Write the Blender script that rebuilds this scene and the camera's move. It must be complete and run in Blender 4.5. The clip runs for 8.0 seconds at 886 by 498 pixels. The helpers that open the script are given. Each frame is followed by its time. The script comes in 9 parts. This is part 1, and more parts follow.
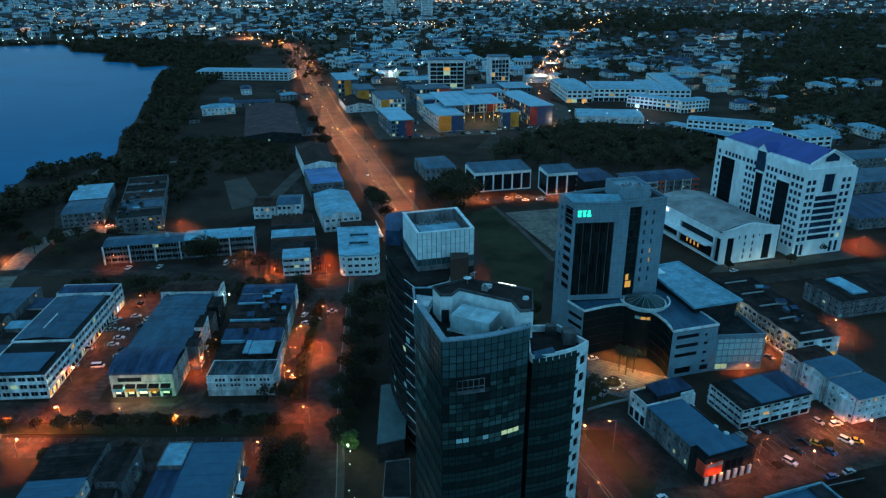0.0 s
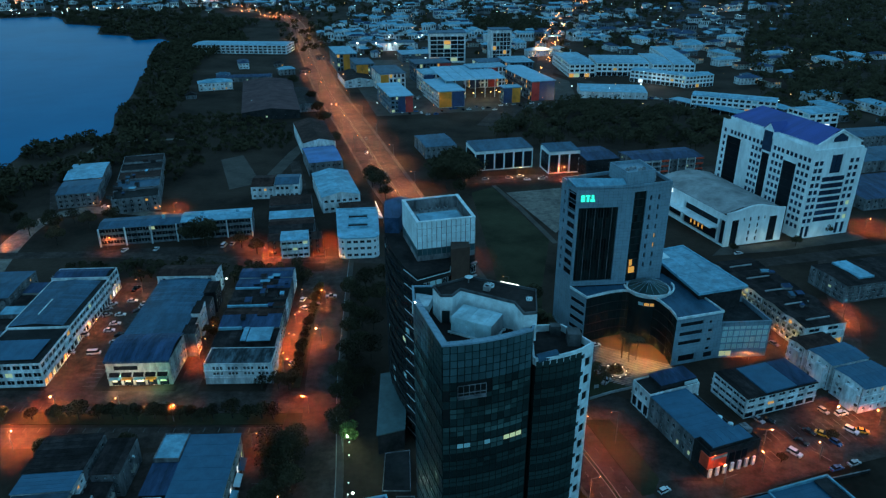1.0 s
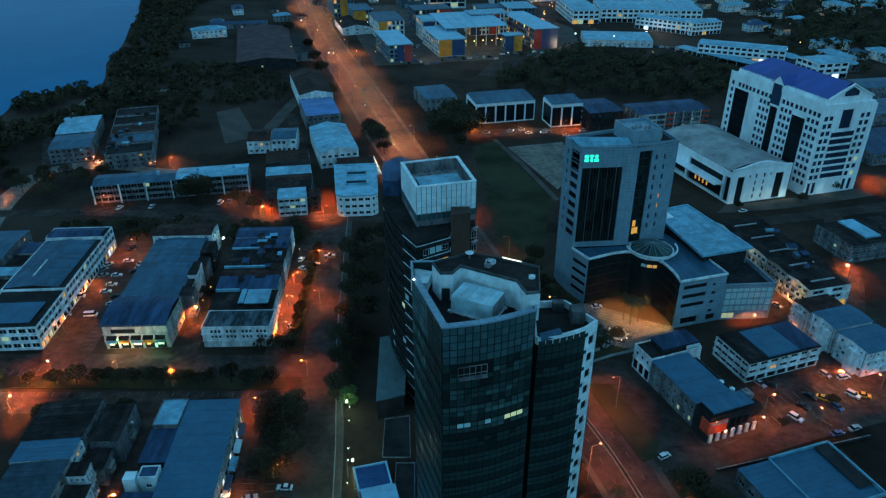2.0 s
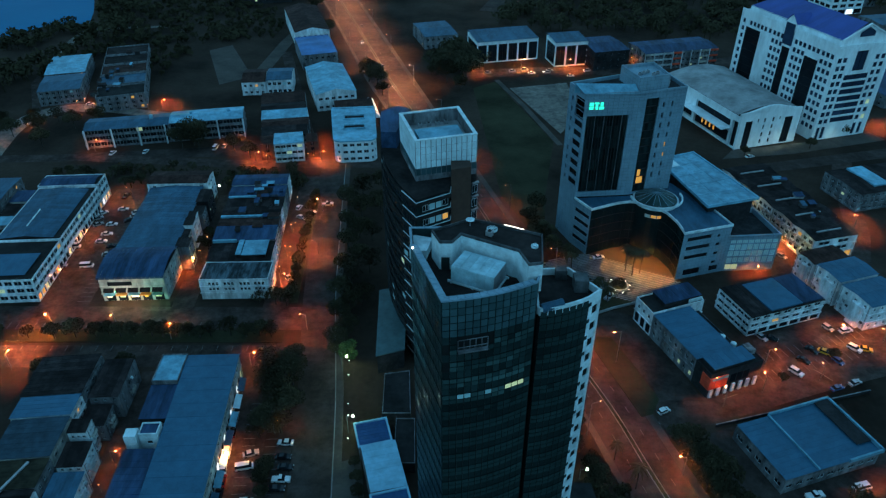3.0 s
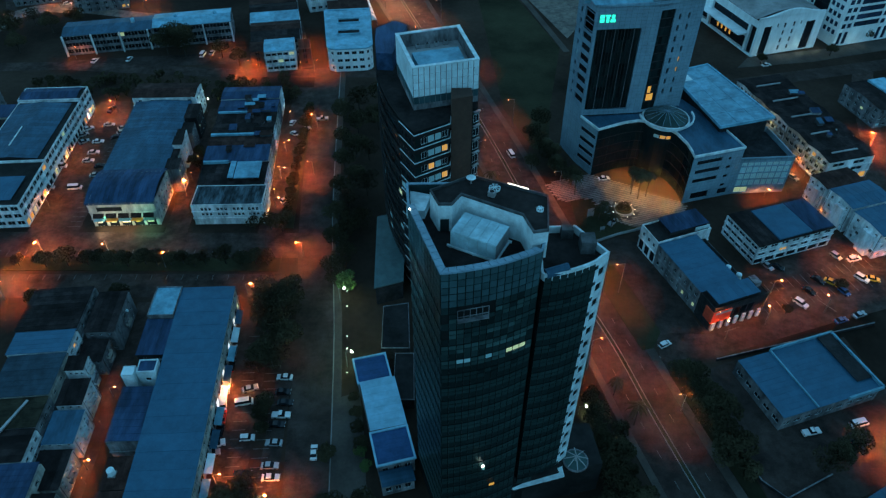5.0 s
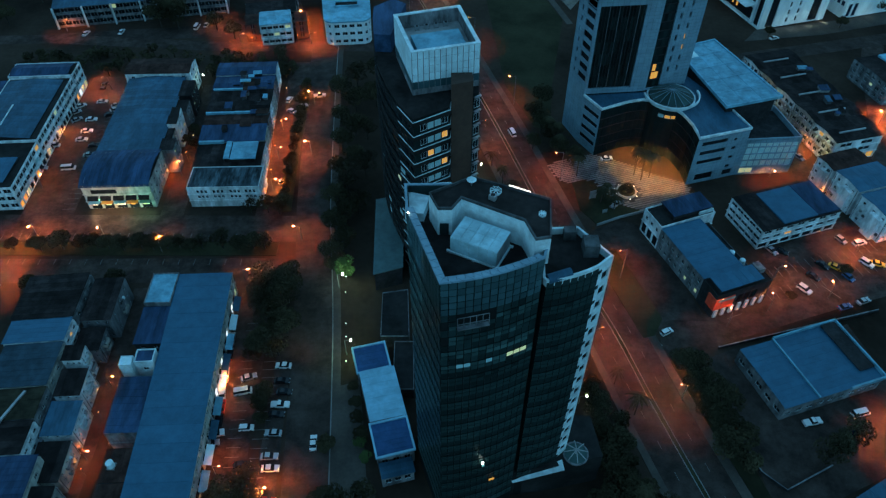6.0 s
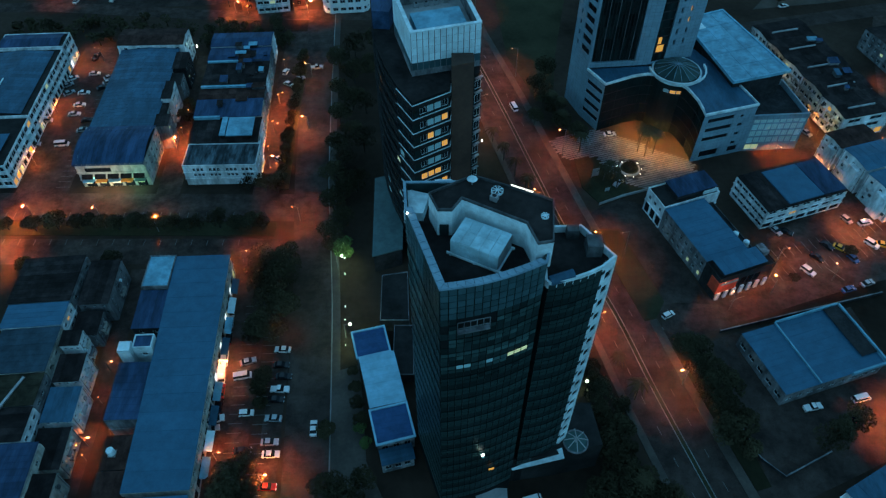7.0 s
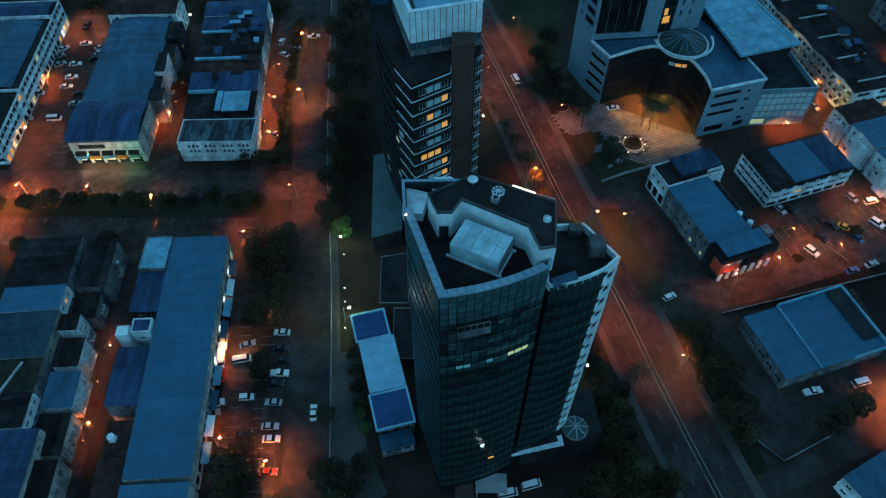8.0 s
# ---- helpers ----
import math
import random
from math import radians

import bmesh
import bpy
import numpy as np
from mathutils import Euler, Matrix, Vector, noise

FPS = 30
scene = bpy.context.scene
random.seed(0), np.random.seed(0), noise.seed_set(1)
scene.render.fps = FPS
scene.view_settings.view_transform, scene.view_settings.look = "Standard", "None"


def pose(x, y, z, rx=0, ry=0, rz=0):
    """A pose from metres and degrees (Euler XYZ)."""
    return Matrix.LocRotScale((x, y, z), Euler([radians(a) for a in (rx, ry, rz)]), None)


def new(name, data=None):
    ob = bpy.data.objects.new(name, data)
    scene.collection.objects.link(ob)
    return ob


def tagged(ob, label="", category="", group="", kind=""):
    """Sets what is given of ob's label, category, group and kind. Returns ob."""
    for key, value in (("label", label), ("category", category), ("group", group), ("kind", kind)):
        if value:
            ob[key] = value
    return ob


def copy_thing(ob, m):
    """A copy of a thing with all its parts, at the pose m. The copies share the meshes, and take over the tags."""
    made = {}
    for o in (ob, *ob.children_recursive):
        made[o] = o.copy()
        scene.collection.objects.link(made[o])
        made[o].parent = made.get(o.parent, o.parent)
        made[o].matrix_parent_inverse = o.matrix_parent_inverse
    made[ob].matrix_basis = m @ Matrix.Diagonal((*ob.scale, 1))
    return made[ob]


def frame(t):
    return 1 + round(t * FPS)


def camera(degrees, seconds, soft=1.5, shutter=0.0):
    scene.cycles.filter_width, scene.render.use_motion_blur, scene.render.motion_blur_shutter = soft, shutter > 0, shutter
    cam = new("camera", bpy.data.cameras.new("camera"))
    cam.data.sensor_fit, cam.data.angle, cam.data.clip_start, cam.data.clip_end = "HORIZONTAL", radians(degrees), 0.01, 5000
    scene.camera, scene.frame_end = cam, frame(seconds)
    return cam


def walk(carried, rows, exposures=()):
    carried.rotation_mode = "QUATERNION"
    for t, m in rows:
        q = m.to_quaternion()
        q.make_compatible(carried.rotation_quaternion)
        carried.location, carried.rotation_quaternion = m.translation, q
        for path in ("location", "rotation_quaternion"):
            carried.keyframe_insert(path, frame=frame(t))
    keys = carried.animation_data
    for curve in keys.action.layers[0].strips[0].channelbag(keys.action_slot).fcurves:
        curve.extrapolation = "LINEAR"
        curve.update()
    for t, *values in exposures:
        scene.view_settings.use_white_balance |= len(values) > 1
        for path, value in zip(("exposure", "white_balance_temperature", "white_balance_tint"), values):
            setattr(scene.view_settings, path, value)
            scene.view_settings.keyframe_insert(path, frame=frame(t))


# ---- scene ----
cam = camera(64.2, 8.0, 1.3)
METRES, EYE, TILT, LEAN, TURN = 60.0, 149.3, -22.0, 0.0, 0.0
ROWS = [
    (0.0, 0.0, 0.0, 0.0, 0.0, 0.0, -0.0),
    (0.5, -0.0001, 0.0445, 0.0419, 0.03, -1.01, 0.0),
    (1.0, -0.0002, 0.0895, 0.0831, 0.03, -2.22, 0.01),
    (1.5, 0.0001, 0.1343, 0.124, 0.03, -4.11, 0.02),
    (3.0, 0.0028, 0.2707, 0.2555, 0.07, -11.78, 0.01),
    (3.5, 0.0038, 0.3154, 0.2978, 0.09, -14.31, 0.01),
    (4.0, 0.0046, 0.3598, 0.34, 0.09, -16.76, 0.0),
    (4.5, 0.0051, 0.4045, 0.3826, 0.09, -18.98, -0.01),
    (6.0, 0.0079, 0.5414, 0.5146, 0.12, -23.78, -0.01),
    (6.5, 0.0079, 0.5861, 0.5575, 0.12, -25.41, -0.02),
    (7.0, 0.0085, 0.6315, 0.6009, 0.14, -27.14, -0.01),
    (7.5, 0.0094, 0.6796, 0.6461, 0.15, -28.96, -0.0),
    (8.0, 0.01, 0.725, 0.6886, 0.16, -30.69, 0.0),
]
walk(cam, [(t, pose(0, 0, EYE, TILT, LEAN, TURN) @ pose(METRES * x, METRES * y, METRES * z, 90 + pitch, roll, yaw)) for t, x, y, z, yaw, pitch, roll in ROWS])

# ---- sky and light: deep blue dusk, no sun above the horizon ----
world = bpy.data.worlds.new("dusk_sky")
scene.world = world
world.use_nodes = True
wn, wl = world.node_tree.nodes, world.node_tree.links
coord = wn.new("ShaderNodeTexCoord")
split = wn.new("ShaderNodeSeparateXYZ")
ramp = wn.new("ShaderNodeValToRGB")
wl.new(coord.outputs["Generated"], split.inputs[0])
wl.new(split.outputs["Z"], ramp.inputs[0])
ramp.color_ramp.elements[0].position, ramp.color_ramp.elements[0].color = 0.0, (0.38, 1.02, 1.46, 1)
ramp.color_ramp.elements[1].position, ramp.color_ramp.elements[1].color = 1.0, (0.15, 0.49, 0.86, 1)
wl.new(ramp.outputs[0], wn["Background"].inputs[0])
wn["Background"].inputs[1].default_value = 0.68

ORANGE, WARM, COOL, GREENISH = (1.0, 0.195, 0.045), (1.0, 0.62, 0.28), (0.75, 0.92, 1.0), (0.62, 1.0, 0.72)


def lamp(x, y, z, power, colour=ORANGE, radius=0.35):
    data = bpy.data.lights.new("lamp_light", "POINT")
    data.energy, data.color, data.shadow_soft_size = power * 0.5, colour, radius
    ob = new("lamp_light", data)
    ob.location = (x, y, z)
    return ob


def downlight(x, y, z, power, colour=ORANGE, radius=0.3, cone=140):
    """A shielded street lantern: it throws its light down."""
    data = bpy.data.lights.new("lantern_light", "SPOT")
    data.energy, data.color, data.shadow_soft_size, data.spot_size, data.spot_blend = power * 0.5, colour, radius, radians(cone), 0.7
    ob = new("lantern_light", data)
    ob.location = (x, y, z)
    return ob


# ---- materials ----
def shade(name, a, b, rough=0.7, fine=1.5, broad=0.06, bump=0.15, metal=0.0, spread=0.0, stretch=(1, 1, 1), spec=0.4, broad_depth=0.35, grime=0.0):
    """A weathered surface: grain between colours a and b, broad stains, and a change from piece to piece."""
    m = bpy.data.materials.new(name)
    m.use_nodes = True
    n, l = m.node_tree.nodes, m.node_tree.links
    bsdf = n["Principled BSDF"]
    geo = n.new("ShaderNodeNewGeometry")
    mapping = n.new("ShaderNodeMapping")
    mapping.inputs["Scale"].default_value = stretch
    l.new(geo.outputs["Position"], mapping.inputs[0])
    grain, stain = n.new("ShaderNodeTexNoise"), n.new("ShaderNodeTexNoise")
    grain.inputs["Scale"].default_value, grain.inputs["Detail"].default_value = fine, 4
    stain.inputs["Scale"].default_value, stain.inputs["Detail"].default_value = broad, 5
    stain.inputs["Roughness"].default_value = 0.62
    l.new(mapping.outputs[0], grain.inputs["Vector"])
    l.new(mapping.outputs[0], stain.inputs["Vector"])
    mix = n.new("ShaderNodeMix")
    mix.data_type = "RGBA"
    mix.inputs[6].default_value, mix.inputs[7].default_value = (*a, 1), (*b, 1)
    l.new(grain.outputs["Fac"], mix.inputs[0])
    span = n.new("ShaderNodeMapRange")
    span.inputs[1].default_value, span.inputs[2].default_value = 0.32, 0.68
    span.inputs[3].default_value, span.inputs[4].default_value = 1 - broad_depth, 1 + broad_depth
    l.new(stain.outputs["Fac"], span.inputs[0])
    value = span.outputs[0]
    if grime:
        dirt, dspan, dmul = n.new("ShaderNodeTexNoise"), n.new("ShaderNodeMapRange"), n.new("ShaderNodeMath")
        dirt.inputs["Scale"].default_value, dirt.inputs["Detail"].default_value, dirt.inputs["Roughness"].default_value = 0.33, 8, 0.7
        dspan.inputs[1].default_value, dspan.inputs[2].default_value, dspan.inputs[3].default_value, dspan.inputs[4].default_value = 0.38, 0.58, 1 - grime, 1.08
        dmul.operation = "MULTIPLY"
        l.new(mapping.outputs[0], dirt.inputs["Vector"])
        l.new(dirt.outputs["Fac"], dspan.inputs[0])
        l.new(dspan.outputs[0], dmul.inputs[0])
        l.new(value, dmul.inputs[1])
        value = dmul.outputs[0]
    if spread:
        info, piece, times = n.new("ShaderNodeObjectInfo"), n.new("ShaderNodeMapRange"), n.new("ShaderNodeMath")
        piece.inputs[3].default_value, piece.inputs[4].default_value = 1 - spread, 1 + spread
        times.operation = "MULTIPLY"
        l.new(info.outputs["Random"], piece.inputs[0])
        l.new(piece.outputs[0], times.inputs[0])
        l.new(value, times.inputs[1])
        value = times.outputs[0]
    hsv = n.new("ShaderNodeHueSaturation")
    l.new(mix.outputs[2], hsv.inputs["Color"])
    l.new(value, hsv.inputs["Value"])
    l.new(hsv.outputs[0], bsdf.inputs["Base Color"])
    bsdf.inputs["Roughness"].default_value, bsdf.inputs["Metallic"].default_value = rough, metal
    bsdf.inputs["Specular IOR Level"].default_value = spec
    if bump:
        relief = n.new("ShaderNodeBump")
        relief.inputs["Strength"].default_value, relief.inputs["Distance"].default_value = bump, 0.05
        l.new(grain.outputs["Fac"], relief.inputs["Height"])
        l.new(relief.outputs[0], bsdf.inputs["Normal"])
    return m


def glow(name, colour, strength):
    m = bpy.data.materials.new(name)
    m.use_nodes = True
    bsdf = m.node_tree.nodes["Principled BSDF"]
    bsdf.inputs["Base Color"].default_value = (*colour, 1)
    bsdf.inputs["Emission Color"].default_value = (*colour, 1)
    bsdf.inputs["Emission Strength"].default_value = strength
    return m


def pane_glass(name, colour, rough=0.08, spread=0.3):
    m = shade(name, colour, [c * 1.4 for c in colour], rough, 0.4, 0.05, 0.0, 0.0, spread, spec=0.3)
    m.node_tree.nodes["Principled BSDF"].inputs["IOR"].default_value = 1.2
    return m


def joints(m, step):
    """Fine joints of a stone cladding, as a darker grid on the base colour."""
    n, l = m.node_tree.nodes, m.node_tree.links
    bsdf = n["Principled BSDF"]
    source = bsdf.inputs["Base Color"].links[0].from_socket
    geo, xyz = n.new("ShaderNodeNewGeometry"), n.new("ShaderNodeSeparateXYZ")
    l.new(geo.outputs["Position"], xyz.inputs[0])

    def math_node(op, a, b=0.0, c=0.0):
        k = n.new("ShaderNodeMath")
        k.operation = op
        for i, v in enumerate((a, b, c)):
            if isinstance(v, float):
                k.inputs[i].default_value = v
            else:
                l.new(v, k.inputs[i])
        return k.outputs[0]

    u = math_node("MULTIPLY_ADD", xyz.outputs["X"], 0.6, xyz.outputs["Y"])
    lines = [math_node("LESS_THAN", math_node("FRACT", math_node("MULTIPLY", v, 1.0 / step)), 0.09) for v in (u, xyz.outputs["Z"])]
    dark = math_node("MULTIPLY_ADD", math_node("MAXIMUM", lines[0], lines[1]), -0.28, 1.0)
    hsv = n.new("ShaderNodeHueSaturation")
    l.new(source, hsv.inputs["Color"])
    l.new(dark, hsv.inputs["Value"])
    l.new(hsv.outputs[0], bsdf.inputs["Base Color"])


ASPHALT = shade("asphalt", (0.038, 0.028, 0.024), (0.060, 0.045, 0.039), 0.9, 2.0, 0.09, 0.2, spec=0.12, broad_depth=0.45, grime=0.35)
ASPHALT_OLD = shade("worn_asphalt", (0.044, 0.031, 0.026), (0.072, 0.051, 0.043), 0.92, 1.2, 0.12, 0.25, spec=0.12, broad_depth=0.5, grime=0.4)
GRASS = shade("grass", (0.028, 0.028, 0.016), (0.046, 0.044, 0.025), 0.95, 0.8, 0.03, 0.5, spec=0.05, broad_depth=0.5)
SOIL = shade("town_ground", (0.028, 0.019, 0.014), (0.052, 0.036, 0.027), 0.95, 0.5, 0.02, 0.4, spec=0.06, broad_depth=0.6)
KERB = shade("kerb_concrete", (0.14, 0.14, 0.14), (0.22, 0.22, 0.21), 0.85, 2.0, 0.2, 0.2)
PAVING = shade("paving", (0.050, 0.042, 0.036), (0.090, 0.076, 0.066), 0.9, 1.2, 0.08, 0.2, spec=0.15)
TILE_LIGHT = shade("plaza_tile_light", (0.12, 0.122, 0.122), (0.175, 0.178, 0.176), 0.8, 1.5, 0.2, 0.1, spread=0.15, spec=0.15)
PLAZA_DARK = shade("plaza_dark_stone", (0.030, 0.030, 0.031), (0.055, 0.055, 0.055), 0.85, 1.5, 0.2, 0.1, spec=0.15)
SHEET_PALE = shade("bright_pale_sheet", (0.17, 0.40, 0.52), (0.25, 0.48, 0.60), 0.55, 1.2, 0.1, 0.08, 0.0, 0.05, spec=0.2, broad_depth=0.14, grime=0.12)
SHEET_ROYAL = shade("royal_blue_sheet", (0.020, 0.068, 0.165), (0.032, 0.092, 0.205), 0.6, 1.2, 0.1, 0.08, 0.0, 0.05, spec=0.15, broad_depth=0.2, grime=0.2)
PLANT_PANEL = shade("plant_box_sheet", (0.28, 0.49, 0.55), (0.40, 0.60, 0.65), 0.5, 0.9, 0.2, 0.05, spread=0.10, broad_depth=0.2, grime=0.25)
PAINT_LINE = shade("road_paint", (0.08, 0.08, 0.077), (0.17, 0.17, 0.165), 0.8, 3.0, 0.5, 0.1)
CONCRETE = shade("concrete", (0.20, 0.21, 0.21), (0.32, 0.33, 0.33), 0.85, 1.0, 0.1, 0.2, broad_depth=0.4)
CONCRETE_DARK = shade("stained_concrete", (0.040, 0.044, 0.047), (0.10, 0.11, 0.115), 0.9, 0.8, 0.12, 0.3, broad_depth=0.55, grime=0.6)
WALL_WHITE = shade("white_render", (0.54, 0.62, 0.65), (0.80, 0.85, 0.86), 0.85, 1.4, 0.15, 0.15, stretch=(1, 1, 0.35), spec=0.2, broad_depth=0.3, grime=0.42)
WALL_CREAM = shade("cream_render", (0.34, 0.34, 0.31), (0.5, 0.5, 0.45), 0.85, 1.4, 0.18, 0.15, stretch=(1, 1, 0.35), broad_depth=0.3, grime=0.45)
WALL_GREY = shade("grey_render", (0.12, 0.13, 0.14), (0.25, 0.26, 0.27), 0.88, 1.2, 0.15, 0.2, stretch=(1, 1, 0.35), spec=0.2, broad_depth=0.4, grime=0.6)
WALL_DARK = shade("dark_render", (0.018, 0.018, 0.019), (0.038, 0.038, 0.040), 0.9, 1.2, 0.15, 0.2, spec=0.12, broad_depth=0.4, grime=0.3)
HOTEL_WHITE = shade("hotel_white", (0.68, 0.78, 0.80), (0.79, 0.86, 0.87), 0.7, 0.8, 0.07, 0.1, stretch=(1, 1, 0.4), broad_depth=0.14, grime=0.10)
STONE_CLAD = shade("grey_stone_cladding", (0.150, 0.255, 0.320), (0.210, 0.330, 0.395), 0.55, 0.9, 0.06, 0.08, spec=0.25, broad_depth=0.15, grime=0.14)
joints(STONE_CLAD, 1.3)
SHEET_BLUE = shade("blue_grey_sheet", (0.022, 0.078, 0.128), (0.036, 0.108, 0.170), 0.6, 1.6, 0.10, 0.12, 0.0, 0.16, (1, 0.4, 1), spec=0.2, broad_depth=0.24, grime=0.28)
SHEET_HALL = shade("plain_blue_sheet", (0.024, 0.096, 0.160), (0.036, 0.122, 0.196), 0.6, 2.4, 0.04, 0.08, 0.0, 0.06, spec=0.2, broad_depth=0.14, grime=0.12)
GRAVEL = shade("gravel", (0.10, 0.088, 0.075), (0.22, 0.19, 0.16), 0.95, 0.9, 0.08, 0.3, broad_depth=0.4, grime=0.4)
SHEET_LIGHT = shade("pale_blue_sheet", (0.105, 0.31, 0.42), (0.185, 0.43, 0.54), 0.55, 1.2, 0.14, 0.12, 0.0, 0.12, spec=0.25, broad_depth=0.26, grime=0.28)
SHEET_DEEP = shade("deep_blue_sheet", (0.018, 0.044, 0.096), (0.034, 0.074, 0.140), 0.65, 1.0, 0.16, 0.12, 0.0, 0.18, (1, 0.25, 1), spec=0.12, broad_depth=0.35, grime=0.4)
SHEET_DARK = shade("dark_sheet", (0.015, 0.012, 0.012), (0.034, 0.026, 0.025), 0.8, 1.0, 0.14, 0.15, 0.0, 0.4, spec=0.08, broad_depth=0.5, grime=0.5)
SHEET_BROWN = shade("brown_sheet", (0.034, 0.017, 0.014), (0.062, 0.032, 0.026), 0.8, 1.0, 0.12, 0.15, 0.0, 0.25, spec=0.08, broad_depth=0.45, grime=0.5)
SHEET_GREEN = shade("green_sheet", (0.045, 0.095, 0.10), (0.065, 0.125, 0.13), 0.5, 0.8, 0.1, 0.1, 0.0, 0.06, broad_depth=0.2, grime=0.2)
STREAKED = shade("streaked_roof", (0.018, 0.028, 0.036), (0.12, 0.18, 0.21), 0.85, 1.8, 0.5, 0.2, stretch=(1, 0.22, 1), broad_depth=0.85, grime=0.75, spec=0.15)
ROYAL_BLUE = shade("royal_blue_tiles", (0.018, 0.045, 0.22), (0.03, 0.07, 0.30), 0.5, 1.5, 0.08, 0.2, 0.0, 0.12, broad_depth=0.2)
ROOF_FELT = shade("roof_felt", (0.014, 0.012, 0.011), (0.036, 0.031, 0.030), 0.95, 0.8, 0.15, 0.3, broad_depth=0.5, spec=0.06)
RUST = shade("rust_brown", (0.05, 0.028, 0.02), (0.09, 0.05, 0.035), 0.9, 1.0, 0.1, 0.2)
ORANGE_CLAD = shade("orange_cladding", (0.62, 0.20, 0.02), (0.76, 0.28, 0.03), 0.6, 0.6, 0.1, 0.05, spread=0.08)
RED_CLAD = shade("red_cladding", (0.40, 0.035, 0.03), (0.5, 0.06, 0.045), 0.6, 0.6, 0.1, 0.05, spread=0.08)
NAVY_CLAD = shade("navy_cladding", (0.02, 0.045, 0.11), (0.035, 0.07, 0.15), 0.5, 0.6, 0.1, 0.05, spread=0.1)
METAL = shade("galvanised_steel", (0.30, 0.32, 0.33), (0.42, 0.44, 0.45), 0.45, 2.0, 0.3, 0.05, 0.6)
POLE = shade("lamp_post_paint", (0.10, 0.11, 0.11), (0.16, 0.17, 0.17), 0.6, 2.0, 0.3, 0.05)
WHITE_TRIM = shade("white_trim", (0.50, 0.66, 0.70), (0.64, 0.77, 0.79), 0.6, 2.0, 0.3, 0.05, broad_depth=0.25, grime=0.22)
WHITE_PANEL = shade("white_panel", (0.56, 0.75, 0.79), (0.68, 0.83, 0.86), 0.45, 0.8, 0.1, 0.04, spread=0.07, broad_depth=0.12, grime=0.10)
GLASS_DARK = pane_glass("dark_window_glass", (0.010, 0.013, 0.016), 0.25)
GLASS_TEAL = pane_glass("teal_tinted_glass", (0.034, 0.070, 0.068), 0.3, 0.5)
GLASS_PALE = pane_glass("pale_teal_glass", (0.036, 0.078, 0.086), 0.35, 0.3)
MULLION = shade("black_mullions", (0.008, 0.010, 0.010), (0.014, 0.016, 0.016), 0.9, 2.0, 0.3, 0.05, spec=0.1)
BLACK_FELT = shade("black_roof_felt", (0.014, 0.014, 0.014), (0.030, 0.029, 0.028), 0.95, 0.8, 0.12, 0.3, spec=0.1, broad_depth=0.5)
GLASS_BAND = pane_glass("black_band_glass", (0.014, 0.029, 0.029), 0.3, 0.4)
GLASS_OFFICE = pane_glass("grey_green_glass", (0.011, 0.020, 0.020), 0.25, 0.5)
GLASS_BLUE = pane_glass("blue_window_glass", (0.02, 0.035, 0.06), 0.12, 0.3)
LIT_AMBER = glow("lit_room_amber", (1.0, 0.42, 0.07), 0.6)
LIT_CREAM = glow("lit_room_cream", (0.80, 0.86, 0.45), 0.32)
LIT_DIM = glow("lit_room_dim", (0.30, 0.55, 0.58), 0.022)
LIT_OFFICE = glow("lit_office", (0.36, 0.58, 0.58), 0.03)
LIT_WHITE = glow("tube_light", (0.85, 0.95, 1.0), 1.3)
BULB_ORANGE = glow("sodium_bulb", (1.0, 0.48, 0.16), 9.0)
BULB_WHITE = glow("white_bulb", (0.9, 1.0, 0.92), 7.0)
BULB_GREEN = glow("mercury_bulb", (0.78, 1.0, 0.70), 24.0)
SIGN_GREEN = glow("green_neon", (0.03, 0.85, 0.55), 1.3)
SIGN_YELLOW = glow("yellow_sign", (1.0, 0.72, 0.12), 1.1)
SIGN_RED = shade("red_signboard", (0.62, 0.06, 0.03), (0.7, 0.09, 0.04), 0.5, 1.0, 0.2, 0.03)
BARK = shade("bark", (0.03, 0.025, 0.02), (0.06, 0.05, 0.04), 0.95, 3.0, 0.3, 0.4)
LEAF = shade("leaves", (0.032, 0.028, 0.016), (0.060, 0.050, 0.028), 0.85, 1.0, 0.1, 0.0, spec=0.05, broad_depth=0.5)
# lamplight on a few trees is put into this brighter, greener leaf colour
LEAF_LIT = shade("lamp_lit_leaves", (0.035, 0.065, 0.02), (0.07, 0.11, 0.03), 0.7, 1.0, 0.1, 0.0, spec=0.2)
# the sky's reflection is put into the blue base colour; low IOR mutes real reflection
WATER = shade("sky_tinted_lake_water", (0.004, 0.138, 0.275), (0.006, 0.156, 0.305), 0.2, 0.05, 0.006, 0.02, broad_depth=0.12, spec=0.3)
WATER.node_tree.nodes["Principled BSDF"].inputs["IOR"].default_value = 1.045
RUBBER = shade("tyre_rubber", (0.012, 0.012, 0.012), (0.02, 0.02, 0.02), 0.9, 3.0, 0.5, 0.0)
